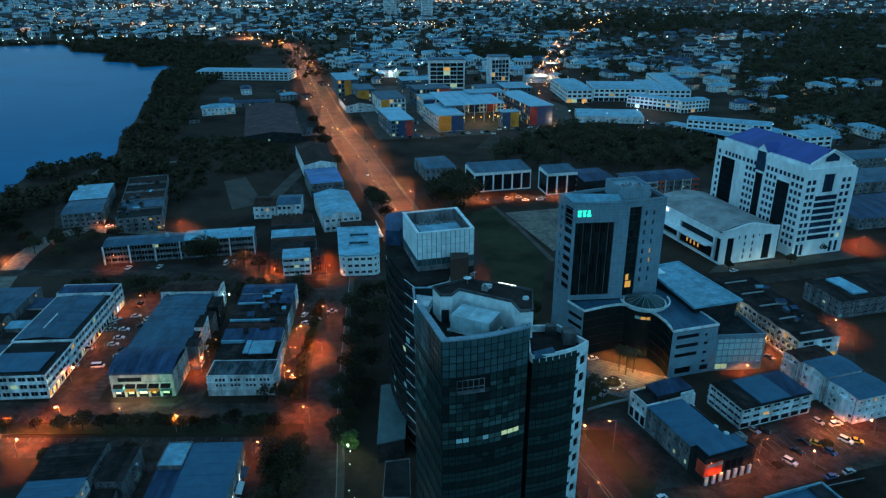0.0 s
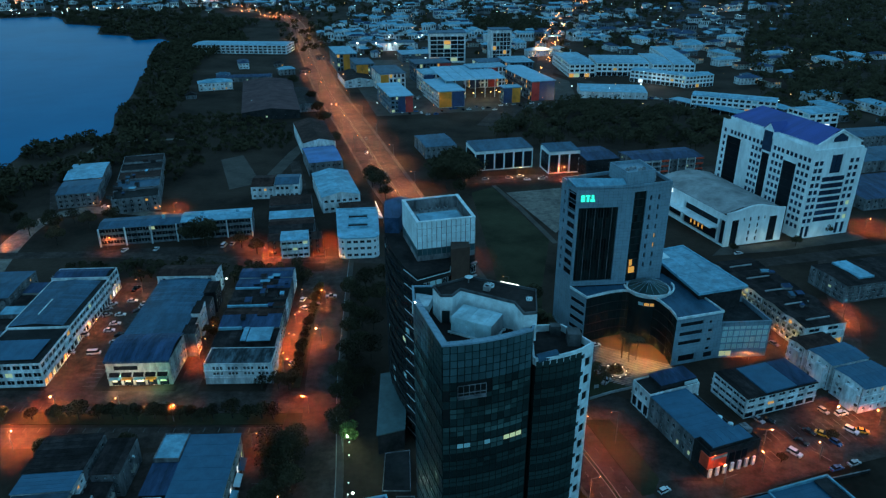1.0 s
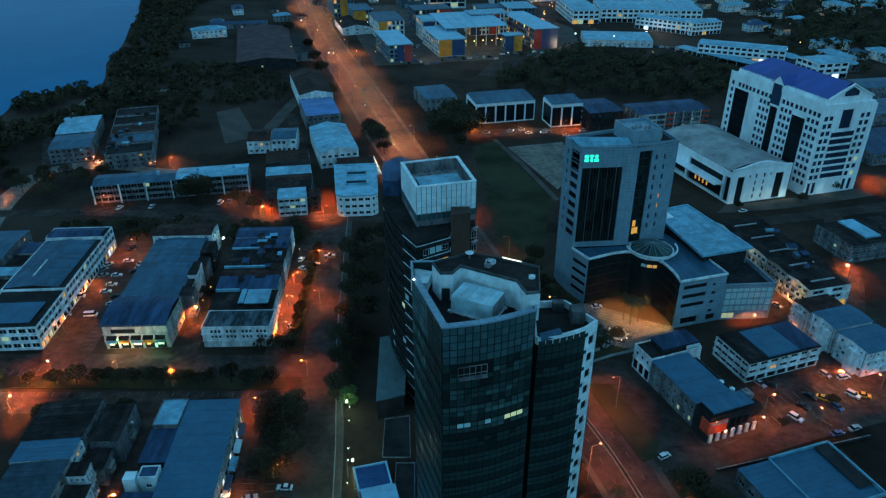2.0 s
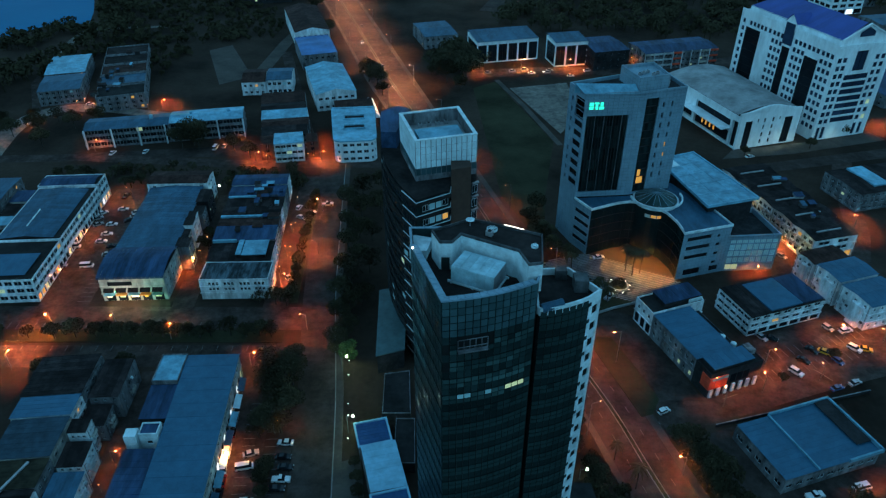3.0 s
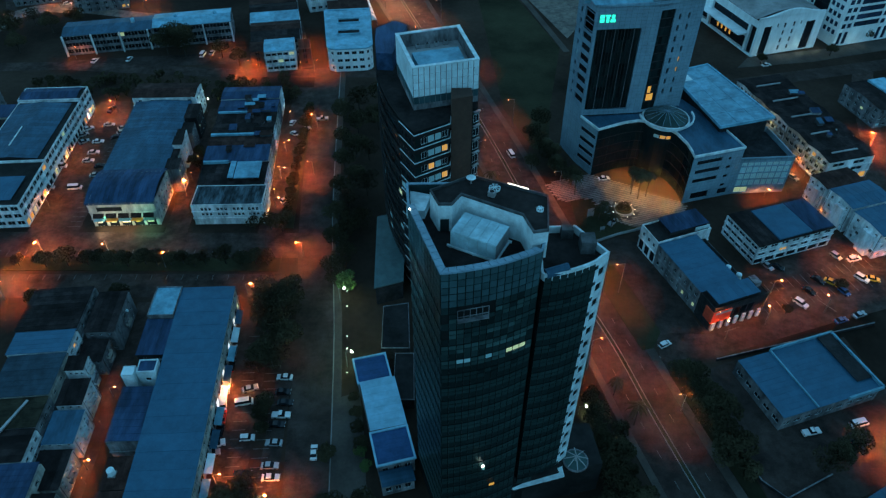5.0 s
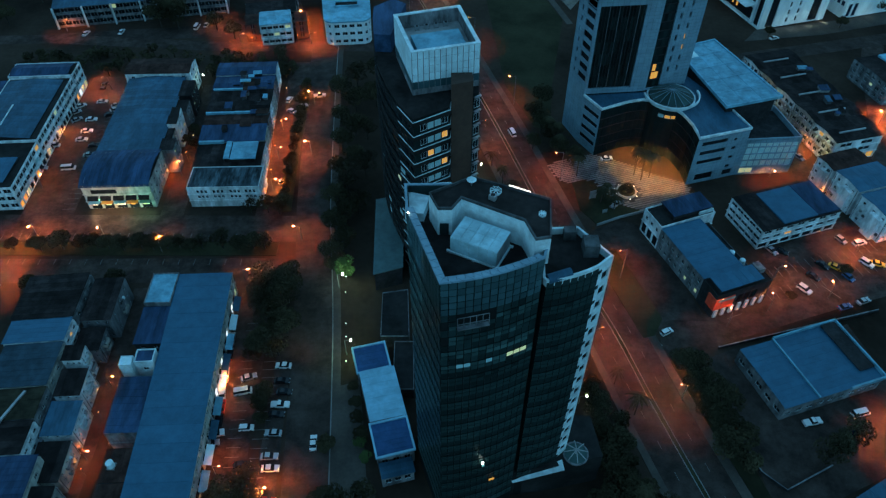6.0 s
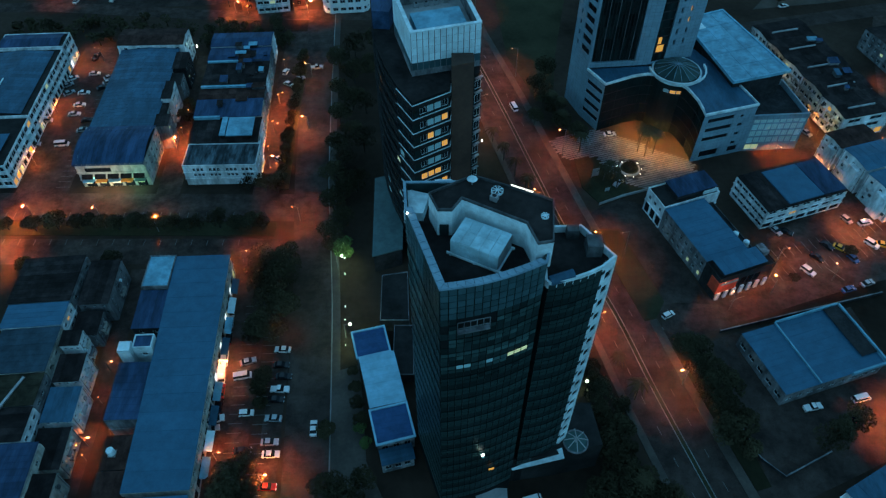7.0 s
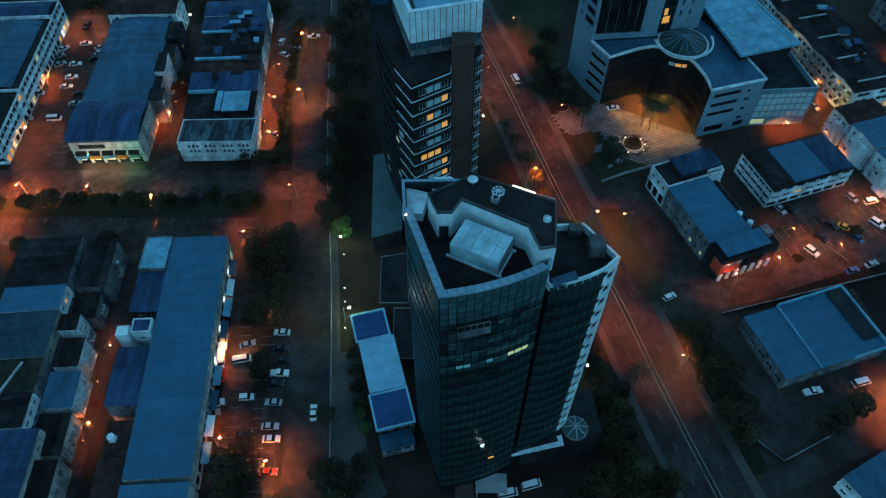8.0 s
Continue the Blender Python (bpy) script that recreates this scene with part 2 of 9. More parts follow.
CAR_PAINTS = {
    "white": shade("white_car_paint", (0.70, 0.71, 0.71), (0.76, 0.77, 0.77), 0.25, 1.0, 0.3, 0.0, broad_depth=0.05),
    "silver": shade("silver_car_paint", (0.36, 0.38, 0.40), (0.42, 0.44, 0.46), 0.25, 1.0, 0.3, 0.0, 0.3, broad_depth=0.05),
    "black": shade("black_car_paint", (0.012, 0.013, 0.015), (0.02, 0.02, 0.022), 0.2, 1.0, 0.3, 0.0, broad_depth=0.05),
    "blue": shade("blue_car_paint", (0.03, 0.09, 0.22), (0.04, 0.11, 0.25), 0.25, 1.0, 0.3, 0.0, broad_depth=0.05),
    "red": shade("red_car_paint", (0.30, 0.025, 0.02), (0.34, 0.03, 0.025), 0.25, 1.0, 0.3, 0.0, broad_depth=0.05),
    # orange lamplight on two parked sedans, put into their paint colour
    "yellow": shade("orange_lit_car_paint", (0.62, 0.36, 0.03), (0.68, 0.40, 0.04), 0.3, 1.0, 0.3, 0.0, broad_depth=0.05),
}
HEAD_GLASS = shade("headlight_glass", (0.55, 0.57, 0.58), (0.6, 0.62, 0.63), 0.15, 2.0, 0.5, 0.0)
TAIL_GLASS = shade("tail_light_glass", (0.35, 0.02, 0.02), (0.4, 0.03, 0.03), 0.2, 2.0, 0.5, 0.0)


# ---- building tools ----
class Shape:
    """Collects corners and faces for one mesh; each face may carry a material slot."""

    def __init__(self):
        self.v, self.f, self.s = [], [], []

    def face(self, *pts, slot=0):
        i = len(self.v)
        self.v.extend(pts)
        self.f.append(tuple(range(i, i + len(pts))))
        self.s.append(slot)

    def box(self, x0, y0, z0, x1, y1, z1, slot=0):
        self.prism([(x0, y0), (x1, y0), (x1, y1), (x0, y1)], z0, z1, slot)

    def prism(self, poly, z0, z1, slot=0, bottom=True):
        i, n = len(self.v), len(poly)
        self.v.extend([(x, y, z0) for x, y in poly] + [(x, y, z1) for x, y in poly])
        for k in range(n):
            j = (k + 1) % n
            self.f.append((i + k, i + j, i + n + j, i + n + k))
        self.f.append(tuple(i + n + k for k in range(n)))
        self.s.extend([slot] * (n + 1))
        if bottom:
            self.f.append(tuple(i + k for k in reversed(range(n))))
            self.s.append(slot)

    def bar(self, p, q, w, h, slot=0):
        """A beam from p to q, w wide and h high, its top at the points' height."""
        p, q = Vector(p), Vector(q)
        d = (q - p)
        side = Vector((d.y, -d.x, 0))
        side = side.normalized() * w / 2 if side.length > 1e-6 else Vector((w / 2, 0, 0))
        up = Vector((0, 0, h)) if abs(d.x) + abs(d.y) > 1e-6 else Vector((0, h / 2, 0))
        a = [p - side, p + side, q + side, q - side]
        lo = [tuple(c - up) for c in a]
        hi = [tuple(c if abs(d.x) + abs(d.y) > 1e-6 else c + up) for c in a]
        i = len(self.v)
        self.v.extend(lo + hi)
        for quad in ((0, 1, 2, 3), (7, 6, 5, 4), (0, 4, 5, 1), (1, 5, 6, 2), (2, 6, 7, 3), (3, 7, 4, 0)):
            self.f.append(tuple(i + k for k in quad))
            self.s.append(slot)

    def rail(self, pts, w, h, closed=False, slot=0):
        """One unbroken beam along points, w wide and h high, its top at the points' height."""
        P, n = [Vector(p) for p in pts], len(pts)
        rows = []
        for i, p in enumerate(P):
            a = P[i - 1] if closed or i else p
            b = P[(i + 1) % n] if closed or i < n - 1 else p
            d = (b - a).xy.normalized()
            s = Vector((d.y, -d.x, 0)) * w / 2
            rows.append([tuple(p - s - Vector((0, 0, h))), tuple(p + s - Vector((0, 0, h))), tuple(p + s), tuple(p - s)])
        for i in range(n if closed else n - 1):
            a, b = rows[i], rows[(i + 1) % n]
            for k in range(4):
                j = (k + 1) % 4
                self.face(a[k], a[j], b[j], b[k], slot=slot)
        if not closed:
            self.face(*rows[0][::-1], slot=slot)
            self.face(*rows[-1], slot=slot)

    def ring(self, poly, width, z0, z1, slot=0):
        """A parapet of that width standing inside the edge of a counter-clockwise polygon."""
        inner = inset(poly, width)
        n = len(poly)
        for k in range(n):
            j = (k + 1) % n
            a, b, c, d = poly[k], poly[j], inner[j], inner[k]
            self.face((*a, z1), (*b, z1), (*c, z1), (*d, z1), slot=slot)
            self.face((*d, z0), (*c, z0), (*b, z0), (*a, z0), slot=slot)
            self.face((*a, z0), (*b, z0), (*b, z1), (*a, z1), slot=slot)
            self.face((*c, z0), (*d, z0), (*d, z1), (*c, z1), slot=slot)

    def tube(self, p, q, r0, r1, sides=8, slot=0):
        p, q = Vector(p), Vector(q)
        d = (q - p).normalized()
        u = d.orthogonal().normalized()
        w = d.cross(u)
        i = len(self.v)
        for c, r in ((p, r0), (q, r1)):
            for k in range(sides):
                a = 2 * math.pi * k / sides
                self.v.append(tuple(c + u * (r * math.cos(a)) + w * (r * math.sin(a))))
        for k in range(sides):
            j = (k + 1) % sides
            self.f.append((i + k, i + j, i + sides + j, i + sides + k))
            self.s.append(slot)
        self.f.append(tuple(i + sides + k for k in range(sides)))
        self.f.append(tuple(i + k for k in reversed(range(sides))))
        self.s.extend([slot, slot])

    def ball(self, c, r, slot=0, rings=4, sides=8, flat=1.0):
        i = len(self.v)
        for a in range(rings + 1):
            t = math.pi * a / rings
            for b in range(sides):
                p = 2 * math.pi * b / sides
                self.v.append((c[0] + r * math.sin(t) * math.cos(p), c[1] + r * math.sin(t) * math.sin(p), c[2] + r * flat * math.cos(t)))
        for a in range(rings):
            for b in range(sides):
                j = (b + 1) % sides
                self.f.append((i + a * sides + b, i + (a + 1) * sides + b, i + (a + 1) * sides + j, i + a * sides + j))
                self.s.append(slot)

    def mesh(self, name, *mats):
        me = bpy.data.meshes.new(name)
        seen, corners, index = {}, [], []
        for c in self.v:
            key = (round(c[0], 4), round(c[1], 4), round(c[2], 4))
            if key not in seen:
                seen[key] = len(corners)
                corners.append(tuple(c))
            index.append(seen[key])
        me.from_pydata(corners, [], [tuple(index[i] for i in f) for f in self.f])
        for m in mats:
            me.materials.append(m)
        if len(mats) > 1:
            me.polygons.foreach_set("material_index", self.s)
        me.update()
        return me


def inset(poly, w):
    """The polygon drawn in by w (counter-clockwise)."""
    out, n = [], len(poly)
    for k in range(n):
        a, b, c = Vector(poly[k - 1]), Vector(poly[k]), Vector(poly[(k + 1) % n])
        e, f = (b - a).normalized(), (c - b).normalized()
        m = Vector((-e.y, e.x)) + Vector((-f.y, f.x))
        m = m / max(m.length_squared / 2, 0.15)
        out.append((b.x + m.x * w, b.y + m.y * w))
    return out


def part(name, shape, mats, parent, label="", m=None):
    me = shape if isinstance(shape, bpy.types.Mesh) else shape.mesh(name, *(mats if isinstance(mats, (list, tuple)) else [mats]))
    ob = new(name, me)
    ob.parent = parent
    if m is not None:
        ob.matrix_basis = m
    return tagged(ob, label)


def thing(name, m, label, category, group="", kind=""):
    ob = new(name)
    ob.matrix_basis = m
    ob.empty_display_size = 0.5
    return tagged(ob, label, category, group, kind)


def sheet(name, shape, mat, label, category, kind="structure"):
    return tagged(new(name, shape.mesh(name, *(mat if isinstance(mat, (list, tuple)) else [mat]))), label, category, "", kind)


def window_mesh(glass, frame=WHITE_TRIM, bars=1):
    """A unit window, 1 wide and 1 high about its middle, with a frame and bars before sunk panes; it faces -y."""
    s = Shape()
    xs = [-0.5, -0.46]
    for k in range(bars):
        x = -0.5 + (k + 1) / (bars + 1)
        xs += [x - 0.015, x + 0.015]
    xs += [0.46, 0.5]
    zs = [-0.5, -0.45, 0.45, 0.5]
    for i in range(len(xs) - 1):
        for j in range(3):
            a, b, c, d = xs[i], xs[i + 1], zs[j], zs[j + 1]
            if i % 2 and j == 1:
                s.face((a, 0.02, c), (b, 0.02, c), (b, 0.02, d), (a, 0.02, d), slot=0)
                for p, q in (((a, c), (b, c)), ((b, c), (b, d)), ((b, d), (a, d)), ((a, d), (a, c))):
                    s.face((p[0], -0.03, p[1]), (q[0], -0.03, q[1]), (q[0], 0.02, q[1]), (p[0], 0.02, p[1]), slot=1)
            else:
                s.face((a, -0.03, c), (b, -0.03, c), (b, -0.03, d), (a, -0.03, d), slot=1)
    return s.mesh("window", glass, frame)


WIN = {
    "dark": window_mesh(GLASS_DARK), "blue": window_mesh(GLASS_BLUE, GLASS_DARK), "amber": window_mesh(LIT_AMBER), "cream": window_mesh(LIT_CREAM),
    "dim": window_mesh(LIT_DIM), "office": window_mesh(LIT_OFFICE, STONE_CLAD, 2), "plain": window_mesh(GLASS_DARK, WALL_DARK), "tube": window_mesh(LIT_WHITE, WHITE_TRIM, 0),
}


def wall_skin(s, p, q, z0, z1, holes, depth=0.3, slot=0):
    """A wall face from p to q (left to right, seen from outside), with openings (u0, u1, z0, z1) that go depth deep into it.
    Gives the pose and the size of what fills each opening."""
    p, q = Vector((*p, 0)), Vector((*q, 0))
    length = (q - p).length
    d = (q - p) / length
    inward = Vector((-d.y, d.x, 0))
    us = sorted({0.0, length, *[h[0] for h in holes], *[h[1] for h in holes]})
    zs = sorted({z0, z1, *[h[2] for h in holes], *[h[3] for h in holes]})

    def at(u, z, e=0.0):
        c = p + d * u + inward * e
        return (c.x, c.y, z)

    for a, b in zip(us, us[1:]):
        for c, e in zip(zs, zs[1:]):
            mu, mz = (a + b) / 2, (c + e) / 2
            if not any(h[0] < mu < h[1] and h[2] < mz < h[3] for h in holes):
                s.face(at(a, c), at(b, c), at(b, e), at(a, e), slot=slot)
    fills = []
    for a, b, c, e in holes:
        s.face(at(a, c), at(a, c, depth), at(b, c, depth), at(b, c), slot=slot)
        s.face(at(a, e), at(b, e), at(b, e, depth), at(a, e, depth), slot=slot)
        s.face(at(a, c), at(a, e), at(a, e, depth), at(a, c, depth), slot=slot)
        s.face(at(b, c), at(b, c, depth), at(b, e, depth), at(b, e), slot=slot)
        mid = p + d * ((a + b) / 2) + inward * (depth - 0.07)
        fills.append((Matrix.Translation((mid.x, mid.y, (c + e) / 2)) @ Matrix.Rotation(math.atan2(d.y, d.x), 4, "Z"), b - a, e - c))
    return fills


def grid_holes(length, z0, floor, floors, bays, w, h, sill=1.0, start=0, end=0.4):
    """Openings in even bays on each floor."""
    out, step = [], (length - 2 * end) / bays
    for f in range(start, floors):
        for b in range(bays):
            u = end + step * (b + 0.5)
            out.append((u - min(w, step * 0.9) / 2, u + min(w, step * 0.9) / 2, z0 + f * floor + sill, z0 + f * floor + sill + h))
    return out


def fill_windows(parent, fills, rng, lit=0.04, base="dark", warm=("amber", "cream", "dim"), name="window", joined=False):
    if joined:
        s, mats = Shape(), {"dark": 0, "plain": 0, "blue": 0, "amber": 1, "cream": 2, "dim": 3, "tube": 5}
        for m, w, h in fills:
            kind = rng.choice(warm) if rng.random() < lit else base
            s.face(*[tuple(m @ Vector(c)) for c in ((-w / 2, 0, -h / 2), (w / 2, 0, -h / 2), (w / 2, 0, h / 2), (-w / 2, 0, h / 2))], slot=mats[kind])
            s.face(*[tuple(m @ Vector(c)) for c in ((-0.03, -0.04, -h / 2), (0.03, -0.04, -h / 2), (0.03, -0.04, h / 2), (-0.03, -0.04, h / 2))], slot=4)
        if fills:
            tagged(part("glazing", s, [GLASS_DARK, LIT_AMBER, LIT_CREAM, LIT_DIM, WHITE_TRIM, LIT_WHITE], parent), kind="stuff")
        return
    for m, w, h in fills:
        kind = rng.choice(warm) if rng.random() < lit else base
        ob = new(name, WIN[kind])
        ob.parent = parent
        ob.matrix_basis = m @ Matrix.Diagonal((w, 1, h, 1))


def sheet_roof(parent, poly, z, rise, mat, n=8, along=0, ridge=0.5, overhang=0.4, edge=WALL_GREY, name="roof"):
    """A roof of metal sheets over the four-cornered plan poly (counter-clockwise from the near left corner). along=0: the ridge runs
    from the left side to the right; 1: from near to far. ridge: where between the eaves the ridge lies (1: one slope)."""
    a, b, c, d = [Vector((*p, 0)) for p in poly]
    if along:
        a, b, c, d = b, c, d, a
    deck = Shape()
    base = [(p.x, p.y) for p in (a, b, c, d)]
    deck.prism(base, z - 0.25, z)
    if 0 < ridge < 1:
        for u, v in ((a, d), (b, c)):
            r = u.lerp(v, ridge)
            w = 0.18
            dirn = (b - a).normalized() * (w if u is a else -w)
            tri = [(u.x, u.y, z), (v.x, v.y, z), (r.x, r.y, z + rise)]
            back = [(x + dirn.x, y + dirn.y, h) for x, y, h in tri]
            deck.face(*tri)
            deck.face(*back[::-1])
    roof = part(name, deck, edge, parent)

    def slope(e0, e1, r0, r1):
        for k in range(n):
            t0, t1 = k / n, (k + 1) / n
            p0, p1, q0, q1 = e0.lerp(e1, t0), e0.lerp(e1, t1), r0.lerp(r1, t0), r0.lerp(r1, t1)
            out = (p0 - q0).normalized() * overhang
            p0, p1 = p0 + out, p1 + out
            g = (p1 - p0) * 0.006
            s = Shape()
            lift = 0.05 + 0.006 * (k % 2)
            P = [(p0 + g, z), (p1 - g, z), (q1 - g, z + rise), (q0 + g, z + rise)]
            lo = [(v.x, v.y, h + lift) for v, h in P]
            hi = [(v.x, v.y, h + lift + 0.07) for v, h in P]
            s.face(*hi)
            for i in range(4):
                j = (i + 1) % 4
                s.face(lo[i], lo[j], hi[j], hi[i])
            # standing seam
            s.bar((p0.x, p0.y, z + lift + 0.11), (q0.x, q0.y, z + rise + lift + 0.11), 0.07, 0.05)
            part("roof_sheet", s, mat, roof)

    if ridge >= 1:
        slope(a, b, d, c)
    elif ridge <= 0:
        slope(c, d, b, a)
    else:
        slope(a, b, a.lerp(d, ridge), b.lerp(c, ridge))
        slope(c, d, b.lerp(c, ridge), a.lerp(d, ridge))
    return roof


def flat_roof(parent, poly, z, mat=ROOF_FELT, parapet=0.9, wall=WALL_GREY, width=0.25):
    deck = Shape()
    deck.prism(inset(poly, width * 0.5), z - 0.3, z)
    roof = part("roof", deck, mat, parent)
    rim = Shape()
    rim.ring(poly, width, z - 0.3, z + parapet)
    part("parapet", rim, wall, parent)
    return roof


def shop_block(m, w, d, h, floors, label, category="building", name="shophouse", wall=WALL_WHITE, front=6, side=8, seed=1, lit=0.05,
               roof="sheet", roof_mat=SHEET_BLUE, rise=1.2, along=0, ridge=0.5, sheets=8, win=(1.5, 1.3), sides="frlb", parapet=0.8,
               group="", arcade="", bands=True, glass="dark", start=0, joined=None, shops=0.0, front_holes=None):
    """A plain block of that size: its near left corner at the pose m, its width along x and its depth along y."""
    rng = random.Random(seed)
    ob = thing(name, m, label, category, group)
    at = m.translation
    joined = at.y > 325 if joined is None else joined
    sides = sides.replace("b", "").replace("l" if at.x < -15 else "r", "")
    sheets = max(3, sheets // 3) if at.y > 560 else (max(4, sheets // 2) if at.y > 325 else sheets)
    poly = [(0, 0), (w, 0), (w, d), (0, d)]
    fl = h / floors
    body, fills = Shape(), []
    edges = {"f": ((0, 0), (w, 0), front), "r": ((w, 0), (w, d), side), "b": ((w, d), (0, d), front), "l": ((0, d), (0, 0), side)}
    fronts = []
    for key, (p, q, bays) in edges.items():
        length = (Vector(q) - Vector(p)).length
        holes = []
        if key in sides and bays:
            s0 = start
            if key in arcade:
                step = length / bays
                fronts += wall_skin(body, p, q, 0, fl - 0.02, [(b * step + 0.35, (b + 1) * step - 0.35, 0.05, fl - 0.5) for b in range(bays)], 0.45)
                s0 = 1
            holes += front_holes if key == "f" and front_holes else grid_holes(length, 0, fl, floors, bays, win[0], win[1], fl * 0.3, s0)
        fills += wall_skin(body, p, q, fl - 0.02 if key in arcade and key in sides else 0, h, holes, 0.35)
    body.prism(inset(poly, 0.5), 0, h - 0.05)
    part("wall", body, wall, ob)
    fill_windows(ob, fills, rng, lit, glass, joined=joined)
    fill_windows(ob, fronts, rng, shops, "plain", ("amber", "amber", "tube", "cream"), "shop_front", joined)
    if bands:
        for f in range(1, floors):
            s = Shape()
            s.ring([(-0.25, -0.25), (w + 0.25, -0.25), (w + 0.25, d + 0.25), (-0.25, d + 0.25)], 0.32, f * fl - 0.12, f * fl + 0.1)
            part("floor_band", s, wall, ob)
    if roof == "sheet":
        sheet_roof(ob, poly, h, rise, roof_mat, sheets, along, ridge, edge=wall)
    else:
        flat_roof(ob, poly, h, roof_mat, parapet, wall)
    return ob


def ac_unit(parent_name, m):
    ob = thing("rooftop_unit", m, "pale metal air-conditioning unit on a flat roof", "air conditioner", "rooftop units")
    s = Shape()
    s.box(-0.6, -0.45, 0.15, 0.6, 0.45, 1.15)
    part("casing", s, METAL, ob)
    s = Shape()
    s.tube((0, 0, 1.15), (0, 0, 1.22), 0.38, 0.36, 12)
    part("fan_grille", s, WALL_DARK, ob)
    for x in (-0.5, 0.5):
        s = Shape()
        s.box(x - 0.06, -0.45, 0, x + 0.06, 0.45, 0.15)
        part("foot", s, WALL_DARK, ob)
    return ob


def water_tank(m, mat=SHEET_LIGHT):
    ob = thing("water_tank", m, "pale water tank on a stand on a roof", "water tank", "rooftop tanks")
    s = Shape()
    s.tube((0, 0, 0.5), (0, 0, 2.2), 0.9, 0.9, 14)
    s.tube((0, 0, 2.2), (0, 0, 2.5), 0.9, 0.35, 14)
    part("tank", s, mat, ob)
    s = Shape()
    s.box(-0.9, -0.9, 0, 0.9, 0.9, 0.5)
    part("stand", s, CONCRETE, ob)
    return ob


def old_wall(ob, side, w, d, h, floors, seed, balconies=2, boxes=4, mat=None):
    """What old back walls carry: balconies, air-conditioning boxes, hoods and down pipes. side: f (near), l or r of the block."""
    rng = random.Random(seed)
    turn = {"f": Matrix.Identity(4), "l": Matrix.Translation((0, d, 0)) @ Matrix.Rotation(radians(-90), 4, "Z"), "r": Matrix.Translation((w, 0, 0)) @ Matrix.Rotation(radians(90), 4, "Z")}[side]
    length, fl = (w if side == "f" else d), h / floors
    for f in range(1, floors):
        for k in range(balconies):
            u = length * (k + 0.5) / balconies + rng.uniform(-0.4, 0.4)
            wd, dp = min(2.8, length / balconies * 0.8), rng.uniform(0.7, 1.1)
            s = Shape()
            s.box(u - wd / 2, -dp, f * fl - 0.05, u + wd / 2, 0, f * fl + 0.12)
            s.box(u - wd / 2, -dp, f * fl + 0.12, u + wd / 2, -dp + 0.1, f * fl + 1.0)
            for e in (u - wd / 2, u + wd / 2 - 0.1):
                s.box(e, -dp + 0.1, f * fl + 0.12, e + 0.1, 0, f * fl + 1.0)
            part("balcony", s, mat or rng.choice((WALL_CREAM, WALL_WHITE, WALL_GREY)), ob, m=turn)
    for k in range(boxes):
        u, z = rng.uniform(0.6, length - 0.6), rng.uniform(0.8, h - 1.2)
        s = Shape()
        s.box(u - 0.45, -0.5, z, u + 0.45, -0.02, z + 0.62)
        s.box(u - 0.5, -0.62, z - 0.1, u + 0.5, -0.02, z - 0.03)
        part("cooling_box", s, rng.choice((WHITE_TRIM, METAL, CONCRETE_DARK)), ob, m=turn)
    for u in (0.5, length - 0.5):
        s = Shape()
        s.tube((u, -0.14, 0.1), (u, -0.14, h), 0.09, 0.09, 6)
        part("down_pipe", s, rng.choice((WALL_GREY, CONCRETE_DARK)), ob, m=turn)


def grid_pose(x, y, turn, z=0.0):
    return pose(x, y, z, 0, 0, turn)

# ---- ground, water and roads ----
s = Shape()
s.face((-4600, -600, 0), (4600, -600, 0), (4600, 4800, 0), (-4600, 4800, 0))
sheet("ground", s, SOIL, "dark town ground of soil, yards and grass", "ground")

LAKE = [(-305, 440), (-312, 500), (-318, 532), (-302, 562), (-272, 568), (-282, 600), (-300, 645), (-308, 690), (-318, 730), (-340, 800), (-356, 870), (-380, 930),
        (-418, 1060), (-410, 1110), (-440, 1140), (-470, 1120), (-500, 1170), (-560, 1190), (-602, 1300), (-680, 1330), (-720, 1400), (-760, 1450), (-900, 1400),
        (-1100, 1250), (-1300, 1000), (-1200, 600), (-800, 400), (-450, 380)]
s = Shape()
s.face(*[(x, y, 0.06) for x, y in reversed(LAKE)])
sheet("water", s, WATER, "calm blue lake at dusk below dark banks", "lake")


def strip(name, pts, width, mat, label, category, z=0.03, shift=0.0, kerb=0.0, top=None):
    """A road, verge or kerb along a line of points; shift moves it to the right of the line."""
    P = [Vector(p) for p in pts]
    s, left, right = Shape(), [], []
    for i, p in enumerate(P):
        d = (P[min(i + 1, len(P) - 1)] - P[max(i - 1, 0)]).normalized()
        n = Vector((d.y, -d.x))
        w = width[i] if isinstance(width, (list, tuple)) else width
        off = shift[i] if isinstance(shift, (list, tuple)) else shift
        left.append(p + n * (off - w / 2))
        right.append(p + n * (off + w / 2))
    for i in range(len(P) - 1):
        a, b, c, d = left[i], right[i], right[i + 1], left[i + 1]
        if kerb:
            s.prism([tuple(a), tuple(b), tuple(c), tuple(d)], 0, kerb)
        else:
            s.face((*a, z), (*b, z), (*c, z), (*d, z))
    return sheet(name, s, mat, label, category)


def smooth(pts, n=4):
    """More points along a bent line."""
    out = []
    for i in range(len(pts) - 1):
        p0, p1, p2, p3 = [Vector(pts[min(max(k, 0), len(pts) - 1)]) for k in (i - 1, i, i + 1, i + 2)]
        for k in range(n):
            t = k / n
            out.append(tuple(0.5 * (2 * p1 + (p2 - p0) * t + (2 * p0 - 5 * p1 + 4 * p2 - p3) * t * t + (3 * p1 - p0 - 3 * p2 + p3) * t ** 3)))
    return out + [tuple(pts[-1])]


